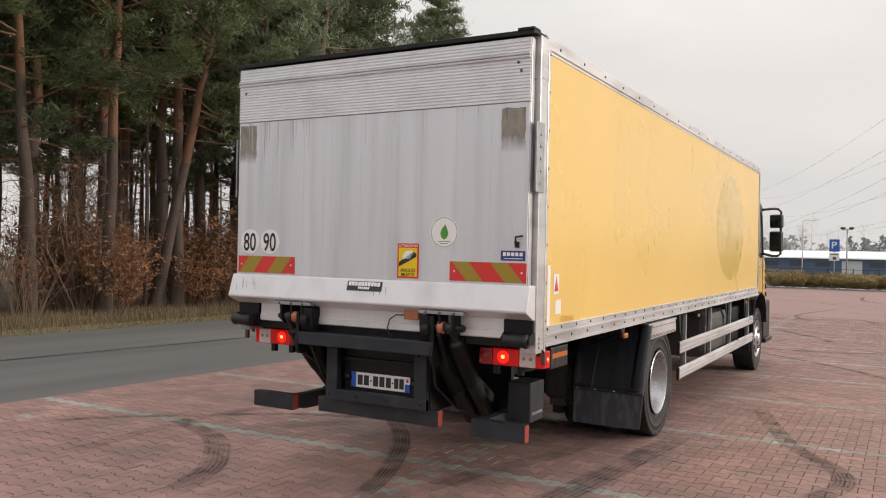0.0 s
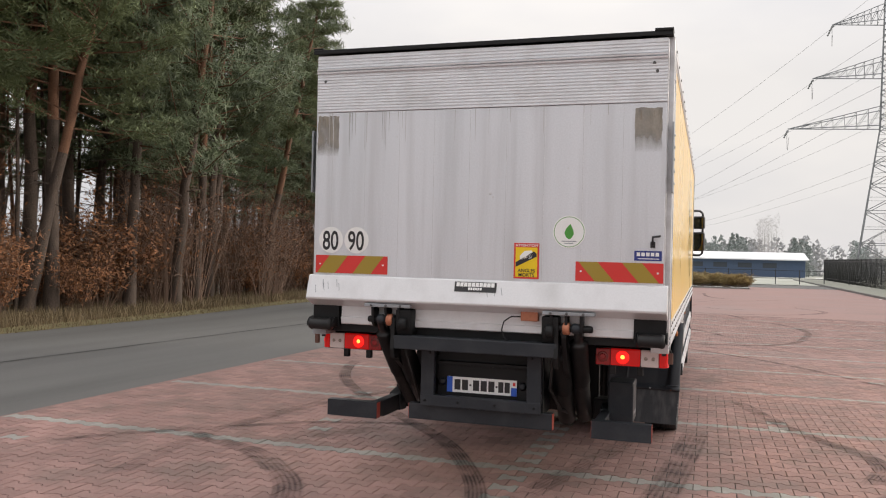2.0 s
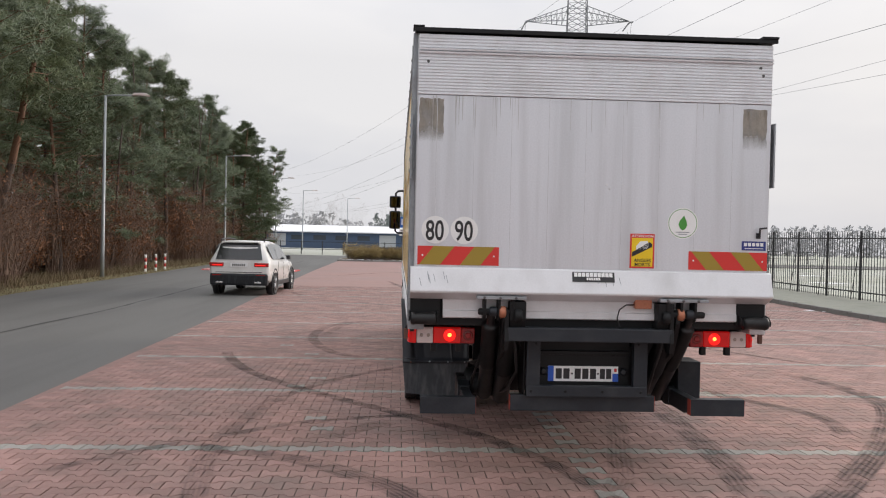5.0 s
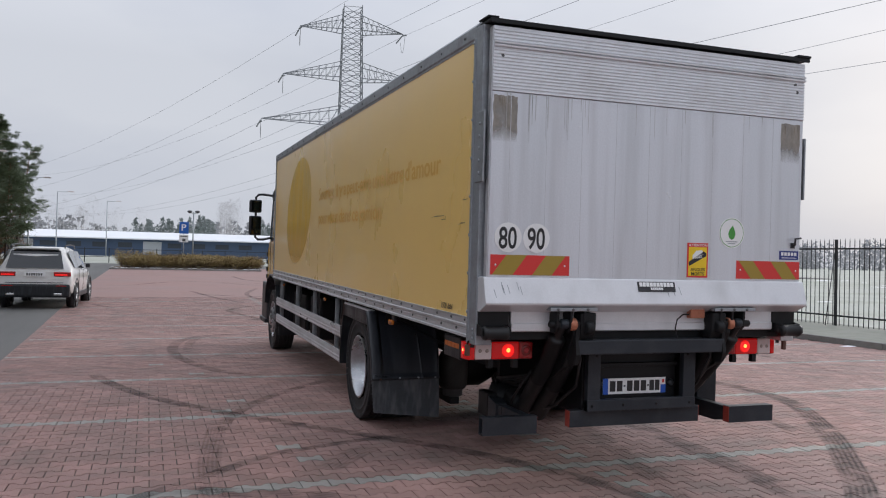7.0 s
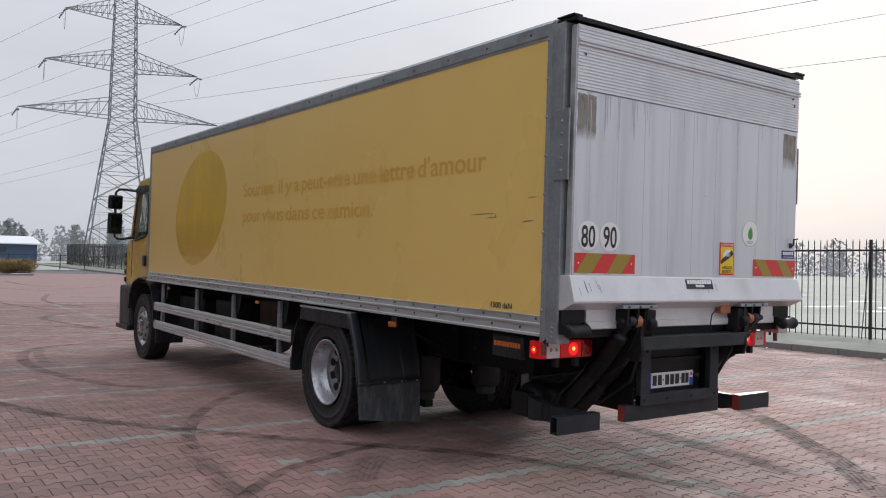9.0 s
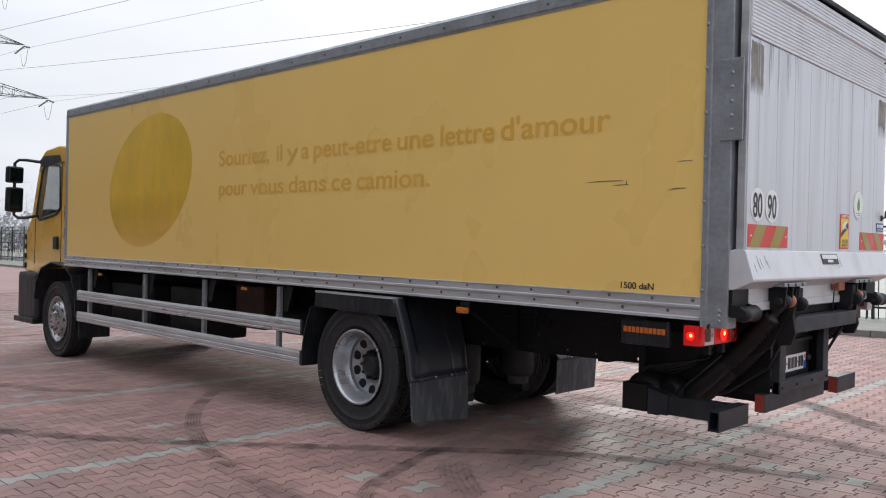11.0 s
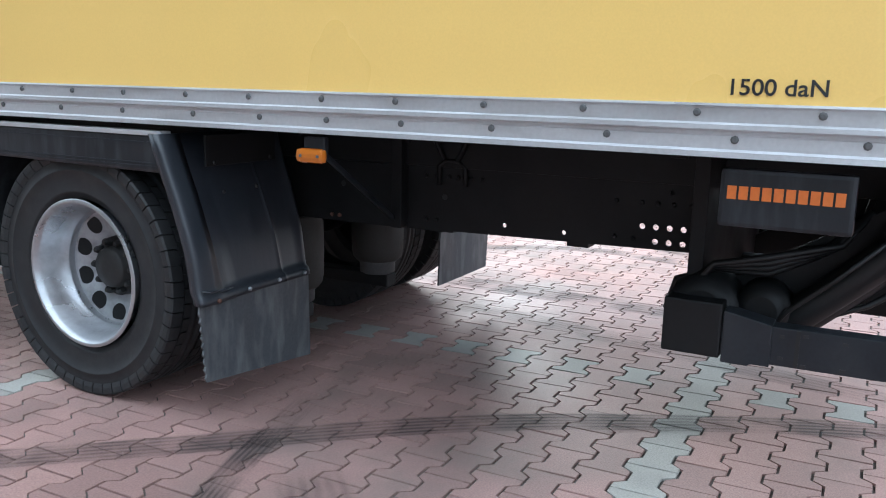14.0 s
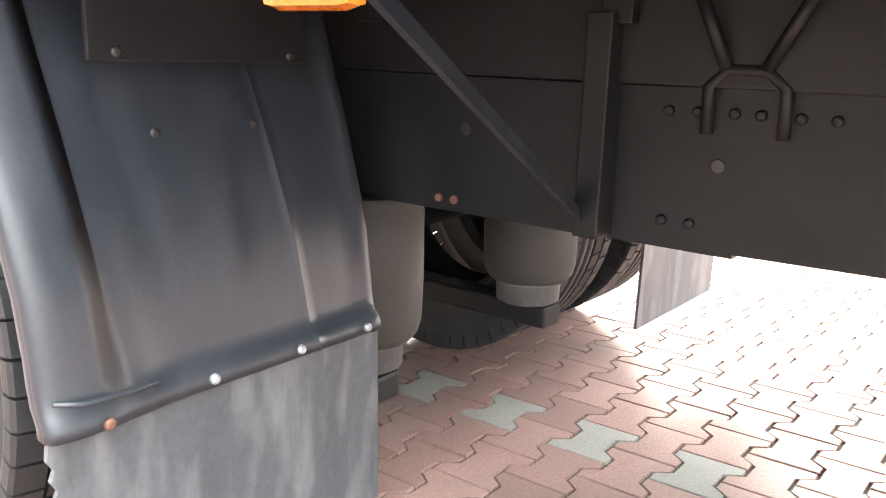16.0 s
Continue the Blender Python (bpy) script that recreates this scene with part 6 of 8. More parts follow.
def cab():
    cab_body = tagged(new("cab"), "yellow driver's cab with black mirrors")
    cab_body.parent = LORRY
    cab_body.empty_display_size = 0.1
    bm = bmesh.new()
    lower = [(9.50, 0.98), (9.50, 1.86), (9.90, 1.86), (10.02, 1.80), (10.62, 1.72), (10.78, 1.77), (10.92, 1.80), (11.16, 1.55), (11.20, 0.98), (10.35, 0.95), (10.25, 1.02), (10.0, 1.10), (9.6, 1.08)]
    prism(bm, lower, "x", -1.14, 1.14, 0.02)
    part("shell", bm, CAB_YELLOW, cab_body, "yellow painted cab shell")
    bm = bmesh.new()
    prism(bm, [(9.50, 2.53), (9.50, 2.60), (9.62, 2.74), (9.95, 2.78), (10.45, 2.74), (10.62, 2.64), (10.66, 2.53)], "x", -1.14, 1.14, 0.02)
    part("cab_roof", bm, CAB_YELLOW, cab_body, "yellow painted cab roof")
    boxes("back_wall", [[-1.06, 1.06, 9.50, 9.55, 1.86, 2.53]], CAB_YELLOW, cab_body, "", 0.004)
    for s in (-1, 1):
        boxes("door_pillar", [sorted((s * 1.06, s * 1.14)) + [9.50, 9.87, 1.86, 2.53]], CAB_YELLOW, cab_body, "", 0.004)
        bm = bmesh.new()
        prism(bm, [(10.53, 2.53), (10.66, 2.53), (10.93, 1.80), (10.77, 1.77)], "x", *sorted((s * 1.06, s * 1.14)), bevel=0.004)
        part("windscreen_pillar", bm, CAB_YELLOW, cab_body)
        seat = boxes("seat", [sorted((s * 0.30, s * 0.82)) + [9.62, 9.78, 1.60, 2.32]], BLACK, cab_body, "dark cab seat", 0.04)
        boxes("headrest", [sorted((s * 0.42, s * 0.70)) + [9.63, 9.74, 2.325, 2.48]], BLACK, seat, "", 0.03)
    boxes("dashboard", [[-1.05, 1.05, 10.60, 10.85, 1.66, 1.90]], BLACK, cab_body, "dark dashboard", 0.04)
    for s in (-1, 1):
        sheet("side_window", [(s * 1.146, y, z) for y, z in ((9.86, 1.90), (10.0, 1.82), (10.62, 1.74), (10.74, 1.80), (10.52, 2.46), (10.42, 2.52), (9.98, 2.52), (9.88, 2.46))], CAB_GLASS, cab_body, 0.006, "greenish side window")
        bar("window_seal", [(s * 1.146, y, z) for y, z in ((9.86, 1.90), (10.0, 1.82), (10.62, 1.74), (10.74, 1.80), (10.52, 2.46), (10.42, 2.52), (9.98, 2.52), (9.88, 2.46), (9.86, 1.90))], 0.018, PRINT_BLACK, cab_body, "", 6)
        sheet("roof_visor_side", [(s * 1.15, y, z) for y, z in ((9.85, 2.55), (10.55, 2.50), (10.62, 2.60), (10.4, 2.66), (9.9, 2.64))], PLASTIC, cab_body, 0.012)
        for y in (9.82, 10.78):
            bar("door_gap", [(s * 1.142, y, 2.55 if y < 10 else 1.75), (s * 1.142, y + 0.02, 1.1)], 0.005, PRINT_BLACK, cab_body, "", 4)
        boxes("door_handle", [sorted((s * 1.145, s * 1.18)) + [9.90, 10.05, 1.32, 1.50]], PLASTIC, cab_body, "black door handle", 0.02)
        boxes("badge_strip", [sorted((s * 1.142, s * 1.15)) + [9.62, 9.72, 1.72, 1.86], sorted((s * 1.142, s * 1.15)) + [9.62, 9.72, 1.50, 1.62]], STICKER_BLUE, cab_body, "small blue badge", 0.004)
        boxes("badge_top", [sorted((s * 1.142, s * 1.151)) + [9.615, 9.725, 1.865, 1.94]], REFLECT_RED, cab_body, "small red badge", 0.004)
        # front wheel arch and step
        bm = bmesh.new()
        prof = [(9.02, 0.45), (9.05, 0.75), (9.18, 0.98), (9.45, 1.10), (9.85, 1.13), (10.2, 1.04), (10.38, 0.85), (10.44, 0.6)]
        swept(bm, prof, *sorted((s * 1.27, s * 0.75)), 0.02)
        part("wheel_arch", bm, PLASTIC, cab_body, "black plastic front wheel arch")
        boxes("step_box", [sorted((s * 1.22, s * 0.75)) + [10.5, 11.22, 0.28, 0.97]], PLASTIC, cab_body, "black step box", 0.05)
        boxes("step", [sorted((s * 1.25, s * 1.0)) + [10.55, 11.3, 0.22, 0.30]], PLASTIC, cab_body, "", 0.02)
        # mirrors
        arm = bar("mirror_arm", [(s * 1.12, 10.55, 2.57), (s * 1.30, 10.72, 2.60), (s * 1.38, 10.80, 2.60), (s * 1.43, 10.82, 2.55), (s * 1.43, 10.82, 1.80), (s * 1.38, 10.81, 1.76), (s * 1.30, 10.76, 1.76), (s * 1.13, 10.70, 1.80)], 0.022, PRINT_BLACK, cab_body, "black tubular mirror arm", 8)
        for z0, z1 in ((2.26, 2.50), (1.84, 2.20)):
            mx = 1.36 if s > 0 else 1.44
            h = (z1 - z0) / 2
            shell = boxes("mirror_shell", [[-0.11, 0.11, -0.06, 0.07, -h, h]], PLASTIC, arm, "black mirror housing", 0.035)
            shell.matrix_basis = pose(s * mx, 10.79, (z0 + z1) / 2, 3, 0, s * -8)
            boxes("mirror_glass", [[-0.088, 0.088, -0.0655, -0.0605, 0.025 - h, h - 0.025]], MIRROR, shell, "", 0)
        boxes("top_lamp", [sorted((s * 0.98, s * 1.06)) + [9.75, 9.83, 2.77, 2.83]], PLASTIC, cab_body, "", 0.015)
    sheet("windscreen", [(-1.0, 10.64, 2.60), (1.0, 10.64, 2.60), (1.05, 10.915, 1.86), (-1.05, 10.915, 1.86)], CAB_GLASS, cab_body, -0.006, "sloping windscreen")
    boxes("bumper", [[-1.18, 1.18, 11.0, 11.35, 0.28, 0.95]], PLASTIC, cab_body, "black front bumper", 0.05)
    boxes("grille", [[-0.8, 0.8, 11.17, 11.215, 1.0, 1.5]], PLASTIC, cab_body, "black grille", 0.01)
    for s in (-1, 1):
        boxes("headlamp", [sorted((s * 0.75, s * 1.1)) + [11.33, 11.36, 0.6, 0.8]], WHITE_LENS, cab_body, "", 0.01)
        bm = bmesh.new()
        for k in range(4):
            box(bm, *sorted((s * 1.14, s * 1.16)), 11.12, 11.20, 1.02 + 0.14 * k, 1.10 + 0.14 * k)
        part("corner_grille", bm, PRINT_BLACK, cab_body)
    # solid black filler paints the shade of the open gap behind the cab
    boxes("gap_shade_block", [[-0.9, 0.9, 9.36, 9.48, 0.95, 2.2]], BLACK, LORRY, "black block standing for the shade between cab and body")


cargo_body()
tail_lift()
rear_lamps()
for side in (-1, 1):
    rear_wheel(side)
    front_wheel(side)
    rear_mudguard(side)
    side_guard(side)
under_frame()
cab()


# ---- fence, signs, lamps ----
def fence_panel():
    p = thing("fence_panel", pose(10.6, 0, 0.1), "black steel palisade fence panel on the footway", "fence", "fence along the footway")
    boxes("post", [[-0.03, 0.03, -0.03, 0.03, 0.0, 2.30]], FENCE_BLACK, p, "", 0.004)
    for z in (0.25, 2.03):
        boxes("rail", [[-0.02, 0.02, 0.0, 2.12, z, z + 0.045]], FENCE_BLACK, p, "", 0.003)
    for k in range(13):
        bm = bmesh.new()
        y = 0.12 + 0.158 * k
        tube(bm, [(0.03, y, 0.02), (0.03, y, 2.26), (0.03, y, 2.32)], [0.012, 0.012, 0.003], 6)
        part("bar", bm, FENCE_BLACK, p)
    bar("stay", [(-0.03, 0.02, 1.95), (-0.28, 0.06, 0.02)], 0.012, FENCE_BLACK, p, "", 5)
    return p


FENCE = fence_panel()
FENCE.matrix_world = pose(10.6, 2.5, 0.10)
for k in range(1, 46):
    y = 2.5 + 2.12 * k
    copy_thing(FENCE, pose(10.6, y, rise(y) + 0.10, math.degrees(math.atan(0.0108)) if y > 18 else 0, 0, 0))
for k in range(12):
    copy_thing(FENCE, pose(10.6 + 2.12 * k, 99.9, rise(99.9) + 0.05, 0, 0, -90))


def street_lamp(x, y, h, reach=2.2, turn=0.0):
    p = thing("street_lamp", pose(x, y, rise(y) - 0.05, 0, 0, turn), "tall grey street lamp with a flat pale head beside the road", "street lamp", "street lamps along the road")
    bar("pole", [(0, 0, 0), (0, 0, 1.2), (0, 0, h)], [0.085, 0.075, 0.045], LAMP_POST, p, "tapered grey pole", 12)
    bar("arm", [(0, 0, h - 0.02), (0.25, 0, h + 0.01), (reach - 0.6, 0, h + 0.04)], 0.028, LAMP_POST, p, "", 8)
    bm = bmesh.new()
    prism(bm, [(reach - 0.7, 0.02), (reach - 0.1, 0.0), (reach, 0.05), (reach - 0.15, 0.13), (reach - 0.6, 0.12)], "y", -0.13, 0.13, 0.03)
    head = part("head", bm, WHITE_LENS, p, "pale flat lamp head")
    head.matrix_basis = Matrix.Translation((0, 0, h))
    return p


street_lamp(-16.57, 33.1, 7.35, 1.75)
street_lamp(-16.9, 58.0, 7.35, 1.75)
street_lamp(-16.6, 80.0, 7.35, 1.75)
street_lamp(-16.4, 101.0, 7.35, 1.75)
street_lamp(-12.0, 118.0, 7.35, 1.75)


def parking_sign():
    p = thing("parking_sign", pose(-4.3, 62.4, rise(62.4) + 0.1), "blue parking sign over a small white plate on a grey post", "road sign")
    bar("post", [(0, 0, 0), (0, 0, 3.34)], 0.035, LAMP_POST, p, "", 10)
    plate = boxes("plate", [[-0.32, 0.32, -0.06, -0.045, 2.48, 3.32]], SIGN_BLUE, p, "blue square parking plate", 0.006)
    lettering("letter", "P", WHITE, plate, Matrix.Translation((-0.17, -0.0615, 2.70)) @ Matrix.Rotation(radians(90), 4, "X"), 0.32, 0.48)
    boxes("lower_plate", [[-0.32, 0.32, -0.06, -0.045, 1.86, 2.42]], WHITE, p, "white supplementary plate", 0.006)
    bm = bmesh.new()
    box(bm, -0.25, 0.25, -0.063, -0.061, 2.26, 2.32)
    box(bm, -0.1, 0.12, -0.063, -0.061, 1.92, 2.12)
    part("plate_bars", bm, HUB, p)
    q = thing("double_lamp", pose(-3.6, 63.6, rise(63.6) + 0.1), "slim lamp post with two small round heads", "lamp post")
    bar("pole", [(0, 0, 0), (0, 0, 4.1)], [0.055, 0.04], LAMP_POST, q, "", 8)
    for s in (-1, 1):
        bm = bmesh.new()
        lathe(bm, [(4.02, 0.06), (4.12, 0.19), (4.20, 0.15), (4.23, 0.04)], (s * 0.27, 0, 0), "z", 16)
        part("head", bm, HUB, q, "round lamp head")
        bar("arm", [(0, 0, 3.98), (s * 0.27, 0, 4.08)], 0.025, LAMP_POST, q, "", 6)


parking_sign()


def bollards():
    first = None
    for x, y in ((-16.29, 37.85), (-16.21, 39.2), (-16.17, 40.6)):
        if first:
            copy_thing(first, pose(x, y, rise(y)))
            continue
        p = first = thing("bollard", pose(x, y, rise(y)), "red and white banded roadside post", "bollard", "roadside posts")
        for k in range(5):
            bm = bmesh.new()
            lathe(bm, [(0.16 * k, 0.055), (0.16 * (k + 1), 0.055)], (0, 0, 0), "z", 12)
            part("band", bm, POST_RED if k % 2 else WHITE, p)


bollards()


def speed_hump(x, y):
    p = thing("speed_hump", pose(x, y, rise(y)), "flat red speed hump with white edge blocks on the road", "speed hump", "speed humps")
    bm = bmesh.new()
    prism(bm, [(-1.0, 0.0), (-0.7, 0.05), (0.7, 0.05), (1.0, 0.0)], "x", -0.9, 0.9)
    part("pad", bm, POST_RED, p)
    for k in range(4):
        boxes("white_block", [[-0.8 + 0.45 * k, -0.55 + 0.45 * k, -0.9, -0.55, 0.03, 0.056]], WHITE, p, "", 0.002)


speed_hump(-10.7, 42.0)
speed_hump(-13.6, 42.0)


# ---- planted island ----
slab("island_edge", lambda y: -9.15 - (0.4 if y < 60.8 else 0) * 0, lambda y: 1.0, [60.2, 63.9], -0.05, 0.11, CONCRETE, "pale concrete edge of the planted island", "kerb")
slab("island_soil", lambda y: -8.95, lambda y: 0.8, [60.42, 63.7], 0.0, 0.125, SOIL, "dark soil with thin snow on the island", "planting bed")


def twig_bush(seed, h, spread, stems, leaf_mat, leaves, leaf_size, twig_mat=None):
    """A twiggy shrub: curved stems with side twigs and scattered leaves. Returns its two meshes' data."""
    rnd = random.Random(seed)
    bm, tips = bmesh.new(), []
    for k in range(stems):
        a = rnd.uniform(0, 2 * math.pi)
        lean = rnd.uniform(0.1, 1.0) * spread
        top = Vector((lean * math.cos(a), lean * math.sin(a), h * rnd.uniform(0.55, 1.0)))
        base = Vector((0.15 * spread * math.cos(a), 0.15 * spread * math.sin(a), 0))
        mid = base.lerp(top, 0.5) + Vector((rnd.uniform(-0.35, 0.35), rnd.uniform(-0.35, 0.35), 0.10 * h))
        r = 0.004 + 0.0036 * h * rnd.uniform(0.4, 1.0)
        tube(bm, [base, mid, top], [r, r * 0.7, r * 0.25], 3, False)
        for j in range(11):
            t = rnd.uniform(0.2, 1.0)
            p = mid.lerp(top, (t - 0.5) * 2) if t > 0.5 else base.lerp(mid, t * 2)
            q = p + Vector((rnd.uniform(-1, 1), rnd.uniform(-1, 1), rnd.uniform(-0.1, 0.9))) * 0.28 * h
            tube(bm, [p, q], [r * 0.4, r * 0.15], 3, False)
            tips += [p.lerp(q, rnd.random()) for _ in range(3)]
        tips.append(top)
    lv, lf = [], []
    for k in range(leaves):
        c = rnd.choice(tips) + Vector((rnd.gauss(0, 0.07), rnd.gauss(0, 0.07), rnd.gauss(0, 0.06)))
        u = Vector((rnd.gauss(0, 1), rnd.gauss(0, 1), rnd.gauss(0, 1))).normalized()
        w = u.orthogonal().normalized()
        s = leaf_size * rnd.uniform(0.6, 1.3)
        i = len(lv)
        lv += [c - u * s, c + w * s * 0.45, c + u * s, c - w * s * 0.45]
        lf.append((i, i + 1, i + 2, i + 3))
    return bm, lv, lf, twig_mat or TWIG, leaf_mat


def bush_thing(name, spec, m, label, category, group):
    bm, lv, lf, tm, lm = spec
    p = thing(name, m, label, category, group)
    part("twig_frame", bm, tm, p)
    raw("foliage", lv, lf, [lm], p)
    return p


rnd = random.Random(21)
hedge = [bush_thing("hedge_shrub", twig_bush(40 + i, 1.15, 0.62, 26, HEDGE_LEAF, 900, 0.055), pose(-8.3 + 0.9 * i, 61.6, rise(61) + 0.1), "low ochre hedge shrub with sparse winter leaves", "shrub", "hedge on the island") for i in range(3)]
for i in range(3, 62):
    x = -8.6 + 0.155 * i
    k = rnd.uniform(0.55, 0.85) if x < -7.2 else rnd.uniform(0.72, 1.0)
    copy_thing(hedge[i % 3], pose(x, 61.3 + rnd.uniform(-0.4, 1.5), rise(61) + 0.1, 0, 0, rnd.uniform(0, 360)) @ Matrix.Diagonal((1.15 * k, 1.15 * k, k * 0.85, 1)))


def snow_bits(name, n, box_xy, size, seed, z):
    r = random.Random(seed)
    v, f = [], []
    for k in range(n):
        x, y = r.uniform(box_xy[0], box_xy[1]), r.uniform(box_xy[2], box_xy[3])
        i, m, s = len(v), r.randint(5, 8), size * r.uniform(0.3, 1.2)
        v.append((x, y, rise(y) + z + 0.02))
        for j in range(m):
            t = 2 * math.pi * j / m
            v.append((x + s * 1.7 * r.uniform(0.6, 1) * math.cos(t), y + s * r.uniform(0.6, 1) * math.sin(t), rise(y) + z))
        f += [(i, i + 1 + j, i + 1 + (j + 1) % m) for j in range(m)]
    tagged(raw(name, v, f, [SNOW]), "small leftover patches of old snow", "snow", kind="stuff")


snow_bits("snow_patches", 60, (-9.0, 0.9, 60.25, 60.5), 0.16, 2, 0.115)
snow_bits("snow_patches", 14, (7.2, 7.5, 8, 60), 0.12, 3, 0.002)
snow_bits("snow_patches", 120, (11.5, 60, 20, 150), 0.9, 4, -0.055)


# ---- pines and undergrowth ----
def pine(seed, h, crown_from, mat_needle, red_from=0.45, lean=0.0, reach=2.6, limbs=34, blades=34):
    """A Scots pine: tapered trunk, stubs and limbs, crown of many needle tufts. Returns trunk, upper trunk and crown data."""
    rnd = random.Random(seed)
    n = 12
    a = rnd.uniform(0, 6.3)
    bend = [Vector((lean * math.cos(a), lean * math.sin(a), 0)) * (k / n) ** 1.4 * h + Vector((rnd.uniform(-1, 1), rnd.uniform(-1, 1), 0)) * 0.05 * (k > 0) for k in range(n + 1)]
    pts = [bend[k] + Vector((0, 0, h * k / n - 0.1 * (k == 0))) for k in range(n + 1)]
    r0 = 0.0115 * h * rnd.uniform(0.85, 1.15)
    rad = [r0 * (1.25 if k == 0 else 1.0) * (1 - 0.86 * (k / n) ** 1.1) for k in range(n + 1)]
    cut = max(2, round(n * red_from))
    low, up = bmesh.new(), bmesh.new()
    tube(low, pts[:cut + 1], rad[:cut + 1], 9, False)
    tube(up, pts[cut:], rad[cut:], 8, False)

    def on(u):
        k = min(int(u * n), n - 1)
        return pts[k].lerp(pts[k + 1], u * n - k)
    tufts = []
    for k in range(9):
        u = rnd.uniform(0.2, crown_from)
        p, t = on(u), rnd.uniform(0, 6.3)
        e = p + Vector((math.cos(t), math.sin(t), rnd.uniform(-0.3, 0.2))) * rnd.uniform(0.3, 1.3)
        tube(low if u < cut / n else up, [p, p.lerp(e, 0.5) + Vector((0, 0, 0.06)), e], [0.022, 0.015, 0.005], 4, False)
    for k in range(limbs):
        u = crown_from + (1 - crown_from) * ((k + rnd.random()) / limbs) ** 0.9
        p, t = on(min(u, 0.995)), rnd.uniform(0, 6.3)
        v = (u - crown_from) / (1 - crown_from)
        length = reach * (0.35 + 0.75 * math.sin(math.pi * min(1, 0.25 + 0.72 * v))) * rnd.uniform(0.55, 1.1) * (1 - 0.45 * v)
        rise_ = rnd.uniform(-0.15, 0.45) + 0.35 * v
        way = Vector((math.cos(t), math.sin(t), rise_))
        e = p + way * length
        mid = p.lerp(e, 0.55) + Vector((rnd.uniform(-0.1, 0.1), rnd.uniform(-0.1, 0.1), -0.08 * length))
        tube(up, [p, mid, e], [0.03 * (1 - 0.6 * v) + 0.008, 0.018, 0.006], 4, False)
        for j in range(13):
            w = 0.30 + 0.74 * rnd.random() ** 0.6
            c = (p.lerp(mid, w / 0.55) if w < 0.55 else mid.lerp(e, (w - 0.55) / 0.45))
            s = 0.10 + 0.09 * length * w
            tufts.append((c + Vector((rnd.gauss(0, s), rnd.gauss(0, s), rnd.gauss(0.05, 0.5 * s))), way))
    v, f = [], []
    for c, way in tufts:
        size = rnd.uniform(0.7, 1.25)
        for k in range(blades):
            d = (Vector((rnd.gauss(0, 1), rnd.gauss(0, 1), rnd.gauss(0.35, 0.8))).normalized() + 0.5 * way).normalized()
            q = d.orthogonal().normalized() * 0.019 * size
            o = c + Vector((rnd.gauss(0, 0.13), rnd.gauss(0, 0.13), rnd.gauss(0, 0.06)))
            tip = o + d * rnd.uniform(0.17, 0.30) * size
            i = len(v)
            v += [o - q, o + q, tip]
            f.append((i, i + 1, i + 2))
    return low, up, v, f, mat_needle


def pine_thing(spec, m, label):
    low, up, v, f, mat = spec
    p = thing("pine_tree", m, label, "tree", "pines of the wood")
    trunk = part("trunk", low, BARK, p, "dark grey bark trunk")
    part("upper_trunk", up, BARK_RED, trunk, "orange upper trunk and limbs")
    raw("crown", v, f, [mat], p, label="dark green needle crown")
    return p


TALL = "tall Scots pine with a bare trunk and dark green crown"
KINDS = [pine_thing(pine(101, 15.5, 0.37, NEEDLE, 0.36, 0.03, 3.0, 56), pose(-18.4, 17.2, 0), TALL),
         pine_thing(pine(102, 14.5, 0.31, NEEDLE_BLUE, 0.5, 0.05, 3.0, 56), pose(-20.2, 22.0, 0), TALL),
         pine_thing(pine(103, 16.5, 0.34, NEEDLE, 0.3, 0.02, 2.9, 52), pose(-20.0, 13.6, 0), TALL),
         pine_thing(pine(104, 14.0, 0.25, NEEDLE_BLUE, 0.45, 0.10, 3.2, 58), pose(-19.6, 26.3, 0.1), "leaning Scots pine with a low spreading crown"),
         pine_thing(pine(105, 15.0, 0.42, NEEDLE, 0.32, 0.04, 2.4, 36), pose(-22.5, 18.6, 0), TALL),
         pine_thing(pine(106, 13.0, 0.14, NEEDLE_BLUE, 0.6, 0.03, 2.9, 60), pose(-18.6, 39.0, 0.2) @ Matrix.Diagonal((0.9, 0.9, 0.86, 1)), "bushy pine with branches low on its trunk")]
TALLER = {(-19.6, 30.0): 0.78, (-24.0, 37.0): 0.80, (-20.5, 35.5): 1.10, (-19.0, 36.8): 1.20, (-23.0, 50.0): 0.88}
HEIGHTS = (15.5, 14.5, 16.5, 14.0, 15.0, 13.0)
rnd = random.Random(77)
